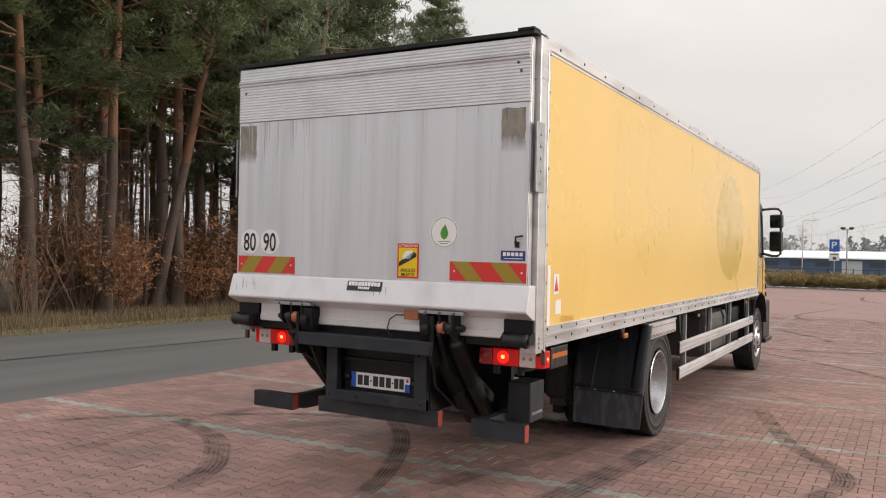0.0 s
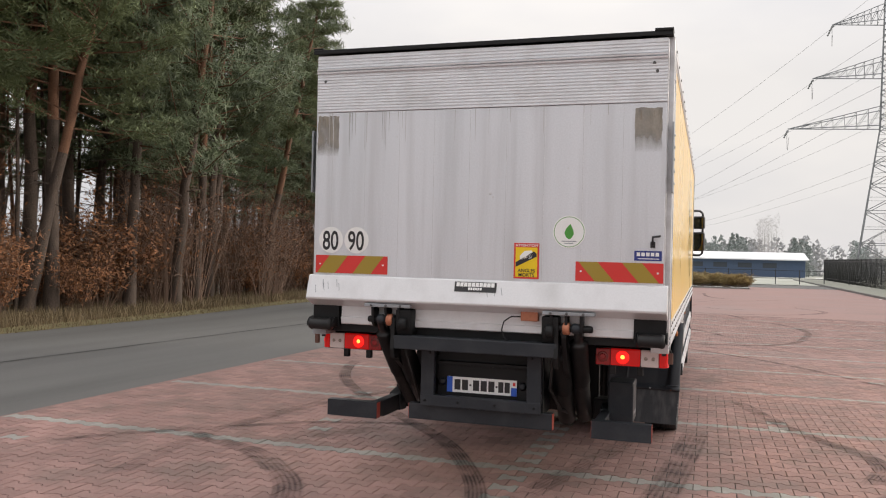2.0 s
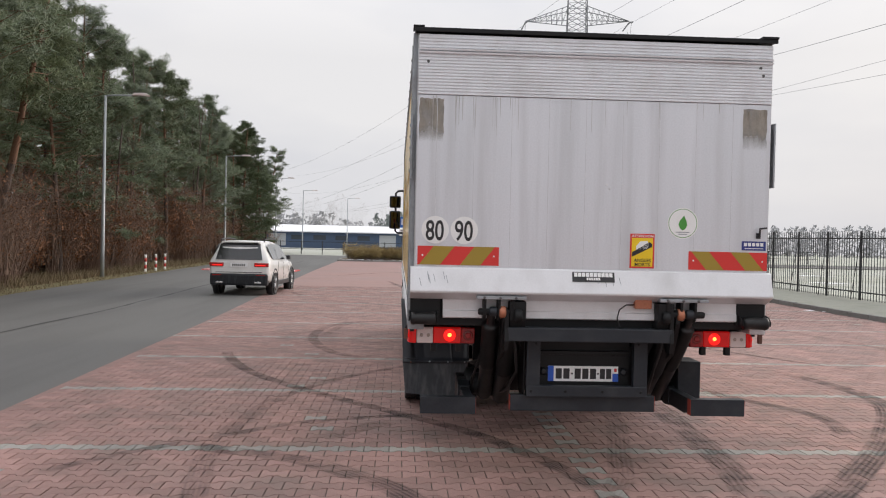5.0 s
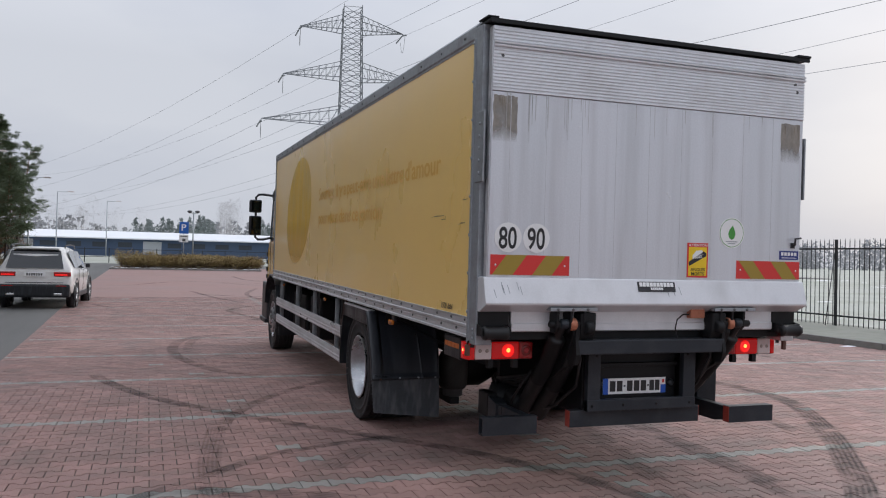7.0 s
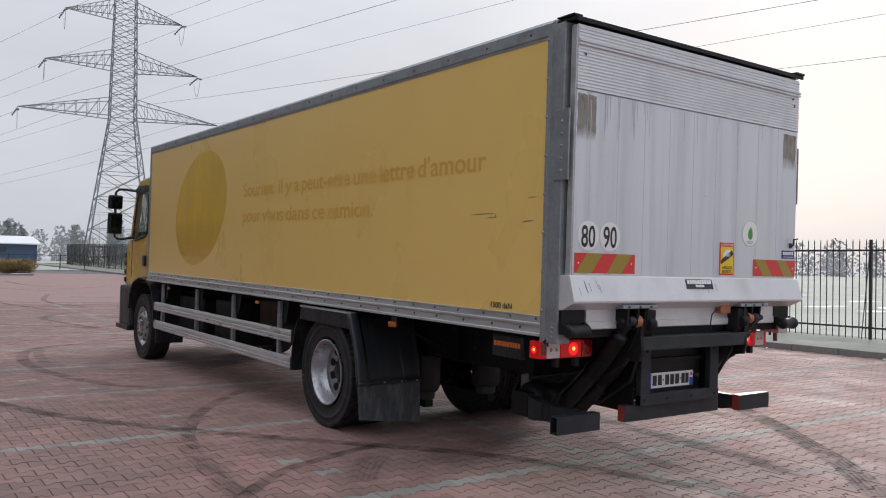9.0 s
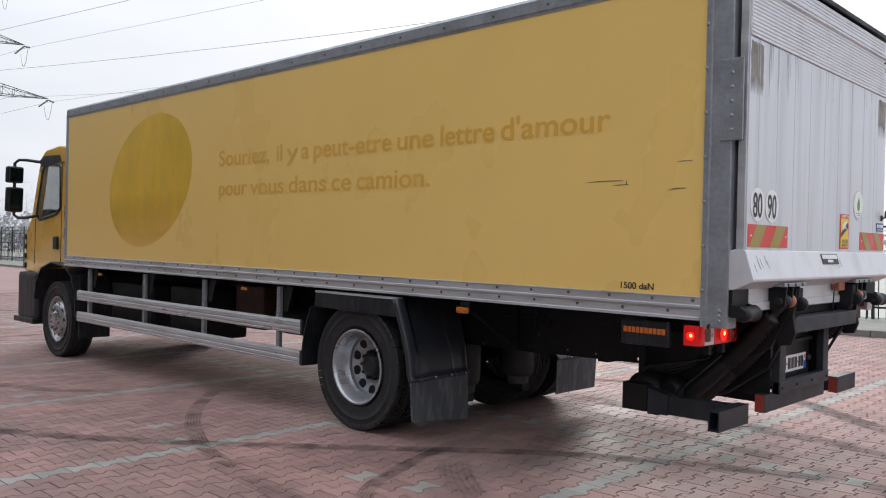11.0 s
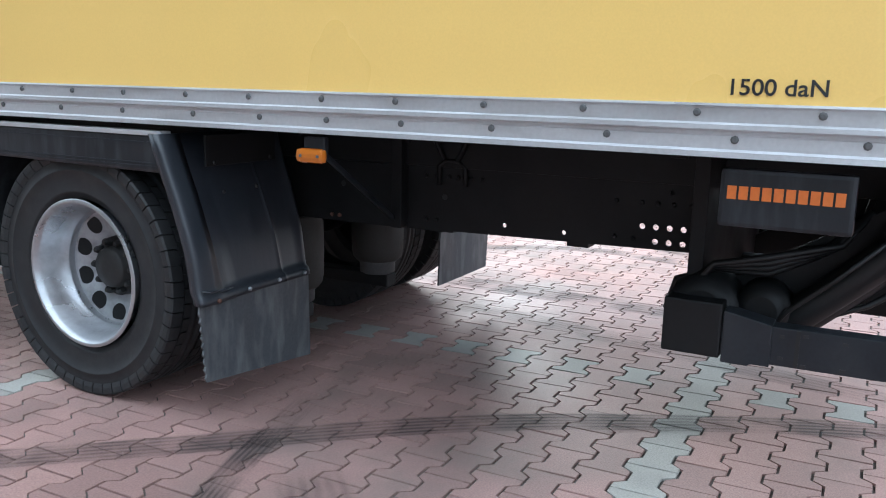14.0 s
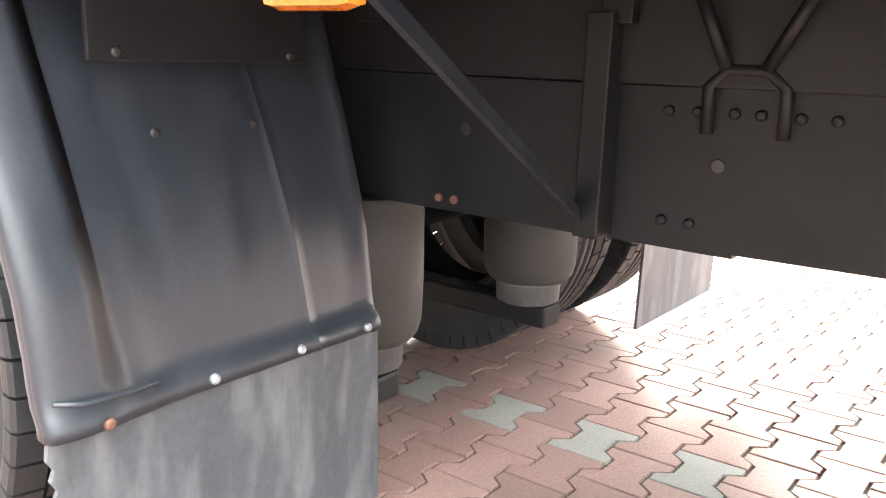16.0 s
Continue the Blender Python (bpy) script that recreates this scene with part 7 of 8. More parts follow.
for i, (x, y, k, s) in enumerate(((-17.9, 9.0, 2, 1.0), (-21.0, 8.0, 0, 1.0), (-19.3, 11.0, 4, 1.0), (-19.0, 15.2, 4, 1.05), (-18.0, 19.8, 1, 1.0), (-21.5, 16.0, 2, 1.0), (-18.6, 24.0, 0, 1.0),
                                  (-19.6, 30.0, 1, 1.05), (-18.4, 33.5, 3, 1.05), (-20.5, 35.5, 0, 1.02), (-19.0, 36.8, 5, 1.1), (-21.0, 40.5, 5, 1.15), (-18.7, 43.0, 5, 1.05), (-20.0, 46.5, 3, 1.0), (-18.3, 48.5, 1, 0.9),
                                  (-19.2, 52.0, 5, 1.05), (-18.2, 56.0, 3, 0.92), (-20.4, 59.0, 5, 1.05), (-18.2, 61.0, 5, 0.95), (-19.0, 65.5, 5, 0.98), (-17.8, 69.0, 1, 0.78), (-18.8, 73.0, 5, 0.9), (-17.2, 77.5, 3, 0.76), (-19.5, 80.0, 1, 0.72), (-17.1, 71.5, 5, 0.82),
                                  (-18.2, 12.5, 3, 1.0), (-19.6, 17.6, 2, 1.0), (-17.7, 21.6, 3, 1.1), (-19.0, 25.3, 3, 1.1), (-20.6, 20.2, 0, 1.1), (-21.6, 12.0, 1, 1.1), (-22.4, 23.5, 3, 1.15), (-20.8, 62.5, 5, 1.0), (-22.0, 66.0, 1, 1.0), (-20.6, 69.0, 5, 1.0), (-21.5, 73.0, 3, 1.0), (-20.2, 75.5, 5, 1.0), (-22.0, 79.0, 5, 1.0), (-20.5, 83.0, 1, 1.0), (-18.4, 84.0, 5, 1.0), (-18.0, 66.8, 5, 1.0), (-17.4, 75.0, 5, 1.0), (-23.0, 26.0, 1, 1.0), (-23.5, 31.0, 3, 1.0), (-24.0, 37.0, 1, 1.0), (-23.5, 43.0, 0, 1.0), (-23.0, 50.0, 5, 1.1), (-22.5, 56.5, 1, 0.95), (-17.6, 14.2, 0, 0.9))):
    if y > 27:
        s = (11.9 - (1.4 if 32 < y < 45 else 0.7 if 45 <= y < 50 else 0.0) - 0.03 * max(0, y - 50) + rnd.uniform(-1.1, 0.6)) / HEIGHTS[k] * (abs(x) - 3.5) / 15.0 * TALLER.get((x, y), 1.0)
    copy_thing(KINDS[k], pose(x, y, rise(y) - 0.05, 0, 0, rnd.uniform(0, 360)) @ Matrix.Diagonal((s, s, s, 1)))
for i in range(60):
    x, y = rnd.uniform(-40, -22), rnd.uniform(5, 62)
    s = rnd.uniform(0.8, 1.05) if y < 25 else rnd.uniform(0.68, 0.80)
    copy_thing(KINDS[rnd.choice((0, 2, 4, 4, 4, 2))], pose(x, y, rise(y) - 0.05, 0, 0, rnd.uniform(0, 360)) @ Matrix.Diagonal((s, s, s, 1)))


def bare_trunks():
    """Slender dead-limbed stems that stand between the pines."""
    kinds = []
    for seed, mat in ((1, BARK), (2, BARK), (3, BIRCH), (4, BARK_RED)):
        r = random.Random(seed)
        p = thing("slender_trunk", pose(-24 + seed, 20 + 3 * seed, 0), "slender bare trunk with dead twigs among the pines", "tree", "slender trunks of the wood")
        bm = bmesh.new()
        h = r.uniform(8.5, 11)
        lean = r.uniform(-0.5, 0.5)
        tube(bm, [(0, 0, -0.1), (lean * 0.3, 0.05, h * 0.35), (lean * 0.6, -0.05, h * 0.7), (lean, 0, h)], [0.085, 0.07, 0.05, 0.015], 6, False)
        for k in range(26):
            u = r.uniform(0.25, 1)
            t = r.uniform(0, 6.3)
            o = Vector((lean * u, 0, h * u))
            e = o + Vector((math.cos(t), math.sin(t), r.uniform(-0.1, 0.7))) * r.uniform(0.4, 1.3)
            tube(bm, [o, o.lerp(e, 0.5) + Vector((0, 0, 0.07)), e], [0.014, 0.010, 0.003], 3, False)
        part("trunk", bm, mat, p)
        kinds.append(p)
    r = random.Random(9)
    for k in range(185):
        x, y = r.uniform(-40, -18.2), r.uniform(6, 66)
        s = r.uniform(0.75, 1.15)
        copy_thing(kinds[r.choice((0, 0, 1, 1, 1, 3, 0, 2))], pose(x, y, rise(y), r.uniform(-4, 4), r.uniform(-4, 4), r.uniform(0, 360)) @ Matrix.Diagonal((s, s, s, 1)))


bare_trunks()
BUSHES = [bush_thing("brown_bush", twig_bush(60, 2.4, 1.3, 20, BROWN_LEAF, 1700, 0.055), pose(-18.0, 15.0, 0), "young oak bush keeping dry brown leaves", "shrub", "undergrowth of the wood"),
          bush_thing("brown_bush", twig_bush(61, 3.0, 1.5, 20, BROWN_LEAF, 800, 0.055), pose(-18.6, 20.5, 0), "tall twiggy bush with few brown leaves", "shrub", "undergrowth of the wood"),
          bush_thing("bare_bush", twig_bush(62, 2.2, 1.6, 24, BROWN_LEAF, 240, 0.05), pose(-17.6, 12.0, 0), "bare brown twiggy bush", "shrub", "undergrowth of the wood"),
          bush_thing("bare_bush", twig_bush(63, 3.6, 1.6, 22, BROWN_LEAF, 200, 0.05), pose(-18.2, 29.0, 0.1), "tall bare brown bush", "shrub", "undergrowth of the wood")]
rnd = random.Random(31)
for i in range(230):
    y = 4 + 84 * rnd.random() ** 1.25
    x = road_far(y) - 1.9 - abs(rnd.gauss(0, 4.0)) - (0.8 if y < 30 else 0.3)
    s = rnd.uniform(0.7, 1.35)
    copy_thing(BUSHES[rnd.choice((0, 1, 0, 2, 3, 3))], pose(x, y, rise(y) - 0.03, 0, 0, rnd.uniform(0, 360)) @ Matrix.Diagonal((s, s, s, 1)))


for i in range(75):
    y = rnd.uniform(19, 62)
    x = road_far(y) - 1.7 - abs(rnd.gauss(0, 1.6))
    k = rnd.uniform(0.9, 1.45)
    copy_thing(BUSHES[rnd.choice((3, 3, 2, 1))], pose(x, y, rise(y) - 0.03, 0, 0, rnd.uniform(0, 360)) @ Matrix.Diagonal((0.9 * k, 0.9 * k, k, 1)))
# the oak bush at the road edge and the two leaning pines
for x, y, k in ((-18.3, 18.9, 1.25), (-18.7, 19.8, 1.1), (-18.0, 17.6, 0.8), (-17.6, 14.4, 0.9)):
    copy_thing(BUSHES[0], pose(x, y, rise(y) - 0.03, 0, 0, 77 * k) @ Matrix.Diagonal((k, k, k, 1)))
for x, y, lean, k in ((-18.7, 16.6, 12, 0), (-19.0, 28.8, 9, 4)):
    copy_thing(KINDS[k], Matrix.Translation((x, y, rise(y) - 0.05)) @ Matrix.Rotation(radians(lean), 4, Vector((-0.49, 0.87, 0))) @ Matrix.Diagonal((0.92, 0.92, 0.85, 1)))


def blades(name, n, seed, where, h, mat, label):
    r = np.random.RandomState(seed)
    v, f = [], []
    for k in range(n):
        x, y = where(r)
        t, l = r.uniform(0, 6.28), h * r.uniform(0.4, 1.2)
        dx, dy = math.cos(t), math.sin(t)
        w = 0.006 + 0.004 * r.rand()
        z = rise(y) - 0.01
        i = len(v)
        b = r.uniform(0.1, 0.7) * l
        v += [(x - dy * w, y + dx * w, z), (x + dy * w, y - dx * w, z), (x + dx * b, y + dy * b, z + l)]
        f.append((i, i + 1, i + 2))
    tagged(raw(name, v, f, [mat]), label, "grass", kind="stuff")


def verge_spot(r):
    y = 4 + 76 * r.rand() ** 1.6
    return road_far(y) - 0.9 - 2.6 * r.rand() ** 1.3, y


def short_spot(r):
    y = 4 + 60 * r.rand() ** 1.5
    return road_far(y) - 1.3 * r.rand(), y


blades("dry_grass", 42000, 1, verge_spot, 0.30, DRY_GRASS, "tufts of dry tan grass at the edge of the wood")
blades("short_grass", 16000, 2, short_spot, 0.09, DRY_GRASS, "short yellowed grass on the verge")


def leaf_litter():
    r = np.random.RandomState(7)
    v, f = [], []
    for k in range(9000):
        y = 4 + 50 * r.rand() ** 1.4
        x = road_far(y) - 0.9 - 9 * r.rand()
        z, t, s = rise(y) - 0.012 + 0.02 * r.rand(), r.uniform(0, 6.28), 0.03 + 0.03 * r.rand()
        i = len(v)
        c, d = s * math.cos(t), s * math.sin(t)
        v += [(x - c, y - d, z), (x + d * 0.5, y - c * 0.5, z + 0.02), (x + c, y + d, z + 0.01), (x - d * 0.5, y + c * 0.5, z)]
        f.append((i, i + 1, i + 2, i + 3))
    tagged(raw("fallen_leaves", v, f, [BROWN_LEAF]), "fallen brown leaves on the forest floor", "leaves", kind="stuff")


leaf_litter()


# ---- far side: halls, pylon, woods ----
def hall(name, x0, x1, y0, y1, base, eave, ridge, label):
    p = thing(name, pose((x0 + x1) / 2, y0, base), label, "building", "low halls beyond the yard")
    w, d = (x1 - x0) / 2, y1 - y0
    boxes("wall", [[-w, w, 0.1, 0.3, -0.3, eave]], HALL_BLUE, p, "dark blue sheet wall", 0.01)
    boxes("gable_wall", [[w - 0.2, w, 0.3, d, -0.3, eave]], HALL_GREY, p, "pale sheet gable", 0.01)
    sheet("gable_top", [(w, 0.1, eave), (w, d, eave), (w, d / 2, ridge)], HALL_GREY, p, 0.2)
    bm = bmesh.new()
    prism(bm, [(-0.5, eave - 0.05), (d / 2, ridge + 0.1), (d + 0.5, eave - 0.05), (d + 0.5, eave - 0.2), (-0.5, eave - 0.2)], "x", -w - 0.3, w + 0.4)
    part("roof", bm, SNOW, p, "low roof white with snow")
    n = int((x1 - x0) / 3.2)
    for k in range(n):
        x = -w + 1.0 + 3.2 * k
        if k % 5 == 3:
            boxes("loading_door", [[x, x + 2.4, 0.05, 0.12, 0.0, eave * 0.8]], HALL_GREY, p, "", 0.01)
        else:
            boxes("window", [[x, x + 1.8, 0.06, 0.12, eave * 0.42, eave * 0.72]], HALL_DARK, p, "", 0.005)
    return p


hall("storage_hall", -34.0, 10.8, 120.0, 132.0, rise(120) + 0.35, 2.2, 3.1, "long low blue hall with a snow-white roof")
hall("storage_hall", -90.0, -36.0, 124.0, 136.0, rise(120) + 0.3, 2.2, 3.1, "long low blue hall with a snow-white roof")
strip("yard_snow", lambda y: -30, lambda y: 60, [76, 84, 100, 119], 0.01, FROST_FIELD, "pale frosted strip before the halls", "ground")


def low_fence():
    p = thing("street_fence", pose(0, 79, rise(79)), "thin dark railing beside the cross street", "fence")
    for k in range(28):
        boxes("post", [[-18 + 2.0 * k, -17.93 + 2.0 * k, 0, 0.07, 0, 1.3]], FENCE_BLACK, p, "", 0)
    for z in (0.5, 1.2):
        boxes("rail", [[-18, 37, 0.02, 0.05, z, z + 0.04]], FENCE_BLACK, p, "", 0)


low_fence()


def pylon():
    p = thing("pylon", pose(22.0, 124.0, rise(124) - 0.3, 0, 0, -8), "grey lattice power pylon with three pairs of arms", "pylon")
    def half(z):
        return 4.6 - (4.6 - 1.75) * min(z / 21.0, 1.0) if z < 21 else 1.75 - 0.35 * (z - 21) / 18
    top = 39.5
    for sx in (-1, 1):
        for sy in (-1, 1):
            bm = bmesh.new()
            tube(bm, [(sx * half(z), sy * half(z), z) for z in (0, 7, 14, 21, 30, top)], [0.13, 0.12, 0.11, 0.10, 0.08, 0.06], 4, False)
            part("leg", bm, PYLON, p)
    levels = [0, 5.2, 9.6, 13.2, 16.2, 18.8, 21.0] + [21 + 1.65 * k for k in range(1, 12)]
    bm = bmesh.new()
    for z0, z1 in zip(levels, levels[1:]):
        a, b = half(z0), half(z1)
        for k in range(4):
            q = [(-1, -1), (1, -1), (1, 1), (-1, 1)]
            (ax, ay), (bx, by) = q[k], q[(k + 1) % 4]
            tube(bm, [(ax * a, ay * a, z0), (bx * b, by * b, z1)], 0.055, 3, False)
            tube(bm, [(bx * a, by * a, z0), (ax * b, ay * b, z1)], 0.055, 3, False)
            tube(bm, [(ax * b, ay * b, z1), (bx * b, by * b, z1)], 0.05, 3, False)
            if z1 <= 21:
                m = ((ax + bx) * 0.5 * (a + b) / 2, (ay + by) * 0.5 * (a + b) / 2, (z0 + z1) / 2)
                tube(bm, [m, (ax * (a + b) / 2, ay * (a + b) / 2, (z0 + z1) / 2)], 0.03, 3, False)
                tube(bm, [m, (bx * (a + b) / 2, by * (a + b) / 2, (z0 + z1) / 2)], 0.03, 3, False)
    part("bracing", bm, PYLON, p, "crossed lattice bracing")
    for z, reach, deep in ((21.2, 13.4, 2.6), (28.2, 10.3, 2.4), (35.6, 7.9, 2.2)):
        for s in (-1, 1):
            bm = bmesh.new()
            h = half(z)
            tip = Vector((s * reach, 0, z + 0.3))
            for sy in (-1, 1):
                tube(bm, [(s * h, sy * h, z), tip], 0.08, 3, False)
                tube(bm, [(s * h, sy * h, z + deep), tip], 0.07, 3, False)
                for k in range(1, 8):
                    u = k / 8
                    lo, hi = Vector((s * h, sy * h, z)).lerp(tip, u), Vector((s * h, sy * h, z + deep)).lerp(tip, u)
                    tube(bm, [lo, hi], 0.035, 3, False)
                    tube(bm, [lo, Vector((s * h, sy * h, z + deep)).lerp(tip, u - 1 / 8)], 0.035, 3, False)
                    if sy < 0:
                        tube(bm, [lo, Vector((s * h, h, z)).lerp(tip, u)], 0.035, 3, False)
            part("arm", bm, PYLON, p)
            for e in (-1, 1):
                part_bm = bmesh.new()
                pts = [Vector((s * reach, 0, z + 0.1)) + Vector((0.25 * e * (1 if e < 0 else 0.2), -e * 1.0, -0.25)) * k * 0.35 for k in range(8)]
                tube(part_bm, pts, [0.14 if k % 2 else 0.07 for k in range(8)], 6)
                part("insulator", part_bm, PYLON, p)
            bm = bmesh.new()
            tube(bm, [Vector((s * reach, 2.3 * t, z - 0.5 - 2.2 * (1 - t * t))) for t in (-1, -0.7, -0.35, 0, 0.35, 0.7, 1)], 0.035, 3, False)
            part("jumper", bm, WIRE, p)
    return p


PYL = pylon()


def conductor(a, b, sag):
    bm = bmesh.new()
    a, b = Vector(a), Vector(b)
    tube(bm, [a.lerp(b, k / 24) - Vector((0, 0, 4 * sag * (k / 24) * (1 - k / 24))) for k in range(25)], 0.023, 3, False)
    tagged(part("power_line", bm, WIRE), "thin grey power line hung from the pylon", "power line", "power lines")


turn = Matrix.Translation((22.0, 124.0, rise(124) - 0.3)) @ Matrix.Rotation(radians(-8), 4, "Z")
for z, reach, slack in ((21.5, 13.4, 0.8), (21.5, 8.2, 6.0), (28.5, 10.3, 0.8), (36.0, 7.9, 0.8)):
    for s in (-1, 1):
        tip = turn @ Vector((s * reach, 0, z - 0.5))
        conductor(tip, tip + Vector((-104, 300, 1)), 9.0)
        conductor(tip, tip + Vector((62, -310, 0)), slack)


def far_tree(v, f, x, y, z, h, w, r, kind):
    """A distant crown of many small uneven clumps over a stem."""
    i = len(v)
    v += [(x - 0.12, y, z), (x + 0.12, y, z), (x, y, z + h * 0.9)]
    f.append((i, i + 1, i + 2))
    count, size, long, broad, low = {"bare": (330, 0.022, 2.8, 0.09, 0.2), "pine": (300, 0.045, 1.2, 0.6, 0.06), "wood": (80, 0.085, 1.0, 0.9, 0.0)}[kind]
    for k in range(count):
        u = r.random()
        a = r.uniform(0, 6.3)
        out = (1.05 - u) ** 0.7 if kind == "pine" else math.sin(math.pi * min(0.97, 0.12 + 0.8 * u))
        rad = w * out * r.uniform(0.2, 1.0) * r.uniform(0.6, 1.0)
        c = Vector((x + rad * math.cos(a), y + rad * math.sin(a), z + h * (low + (1 - low) * u)))
        s = h * size * r.uniform(0.5, 1.3)
        d = Vector((r.gauss(0, 1), r.gauss(0, 1), r.gauss(0.6 if kind == "bare" else 0, 1))).normalized() * s * long
        e = d.orthogonal().normalized() * s * broad
        i = len(v)
        v += [c - e, c + e, c + d]
        f.append((i, i + 1, i + 2))


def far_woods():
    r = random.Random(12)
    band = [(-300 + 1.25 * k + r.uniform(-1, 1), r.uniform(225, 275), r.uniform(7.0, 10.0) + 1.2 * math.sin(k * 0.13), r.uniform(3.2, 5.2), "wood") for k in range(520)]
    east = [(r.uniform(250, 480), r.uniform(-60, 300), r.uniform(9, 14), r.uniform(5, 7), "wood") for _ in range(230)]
    # south: unseen woods added behind the camera to close the horizon and reflections
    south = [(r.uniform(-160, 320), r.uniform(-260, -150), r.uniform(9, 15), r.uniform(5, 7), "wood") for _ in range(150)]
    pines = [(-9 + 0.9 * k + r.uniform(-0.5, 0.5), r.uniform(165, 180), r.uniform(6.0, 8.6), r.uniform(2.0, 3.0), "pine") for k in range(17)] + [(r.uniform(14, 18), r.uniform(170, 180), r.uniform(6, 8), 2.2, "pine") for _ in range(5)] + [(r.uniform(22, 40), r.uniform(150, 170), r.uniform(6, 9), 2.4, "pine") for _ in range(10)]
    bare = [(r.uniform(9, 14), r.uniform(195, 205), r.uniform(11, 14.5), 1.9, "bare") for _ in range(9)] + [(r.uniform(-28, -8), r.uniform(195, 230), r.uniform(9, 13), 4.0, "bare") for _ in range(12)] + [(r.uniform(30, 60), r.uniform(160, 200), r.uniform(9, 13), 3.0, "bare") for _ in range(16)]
    for name, mat, label, rows in (("far_woods", HAZE_WOOD, "far woods with haze painted into their grey", band + east + south), ("far_pines", HAZE_PINE, "dark tree clumps behind the halls, haze in their colour", pines), ("far_bare_trees", HAZE_BARE, "bare trees paled in colour for haze", bare)):
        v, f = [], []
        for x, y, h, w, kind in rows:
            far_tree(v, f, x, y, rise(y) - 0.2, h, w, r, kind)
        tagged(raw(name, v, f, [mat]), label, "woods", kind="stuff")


far_woods()


# ---- the passing car ----
def loft(bm, rings, smooth=True):
    """Skins a row of closed rings."""
    rows = [[bm.verts.new(p) for p in ring] for ring in rings]
    fs = []
    for a, b in zip(rows, rows[1:]):
        n = len(a)
        for k in range(n):
            fc = bm.faces.new((a[k], a[(k + 1) % n], b[(k + 1) % n], b[k]))
            fc.smooth = smooth
            fs.append(fc)
    fs += [bm.faces.new(rows[0]), bm.faces.new(rows[-1][::-1])]
    bmesh.ops.recalc_face_normals(bm, faces=fs)


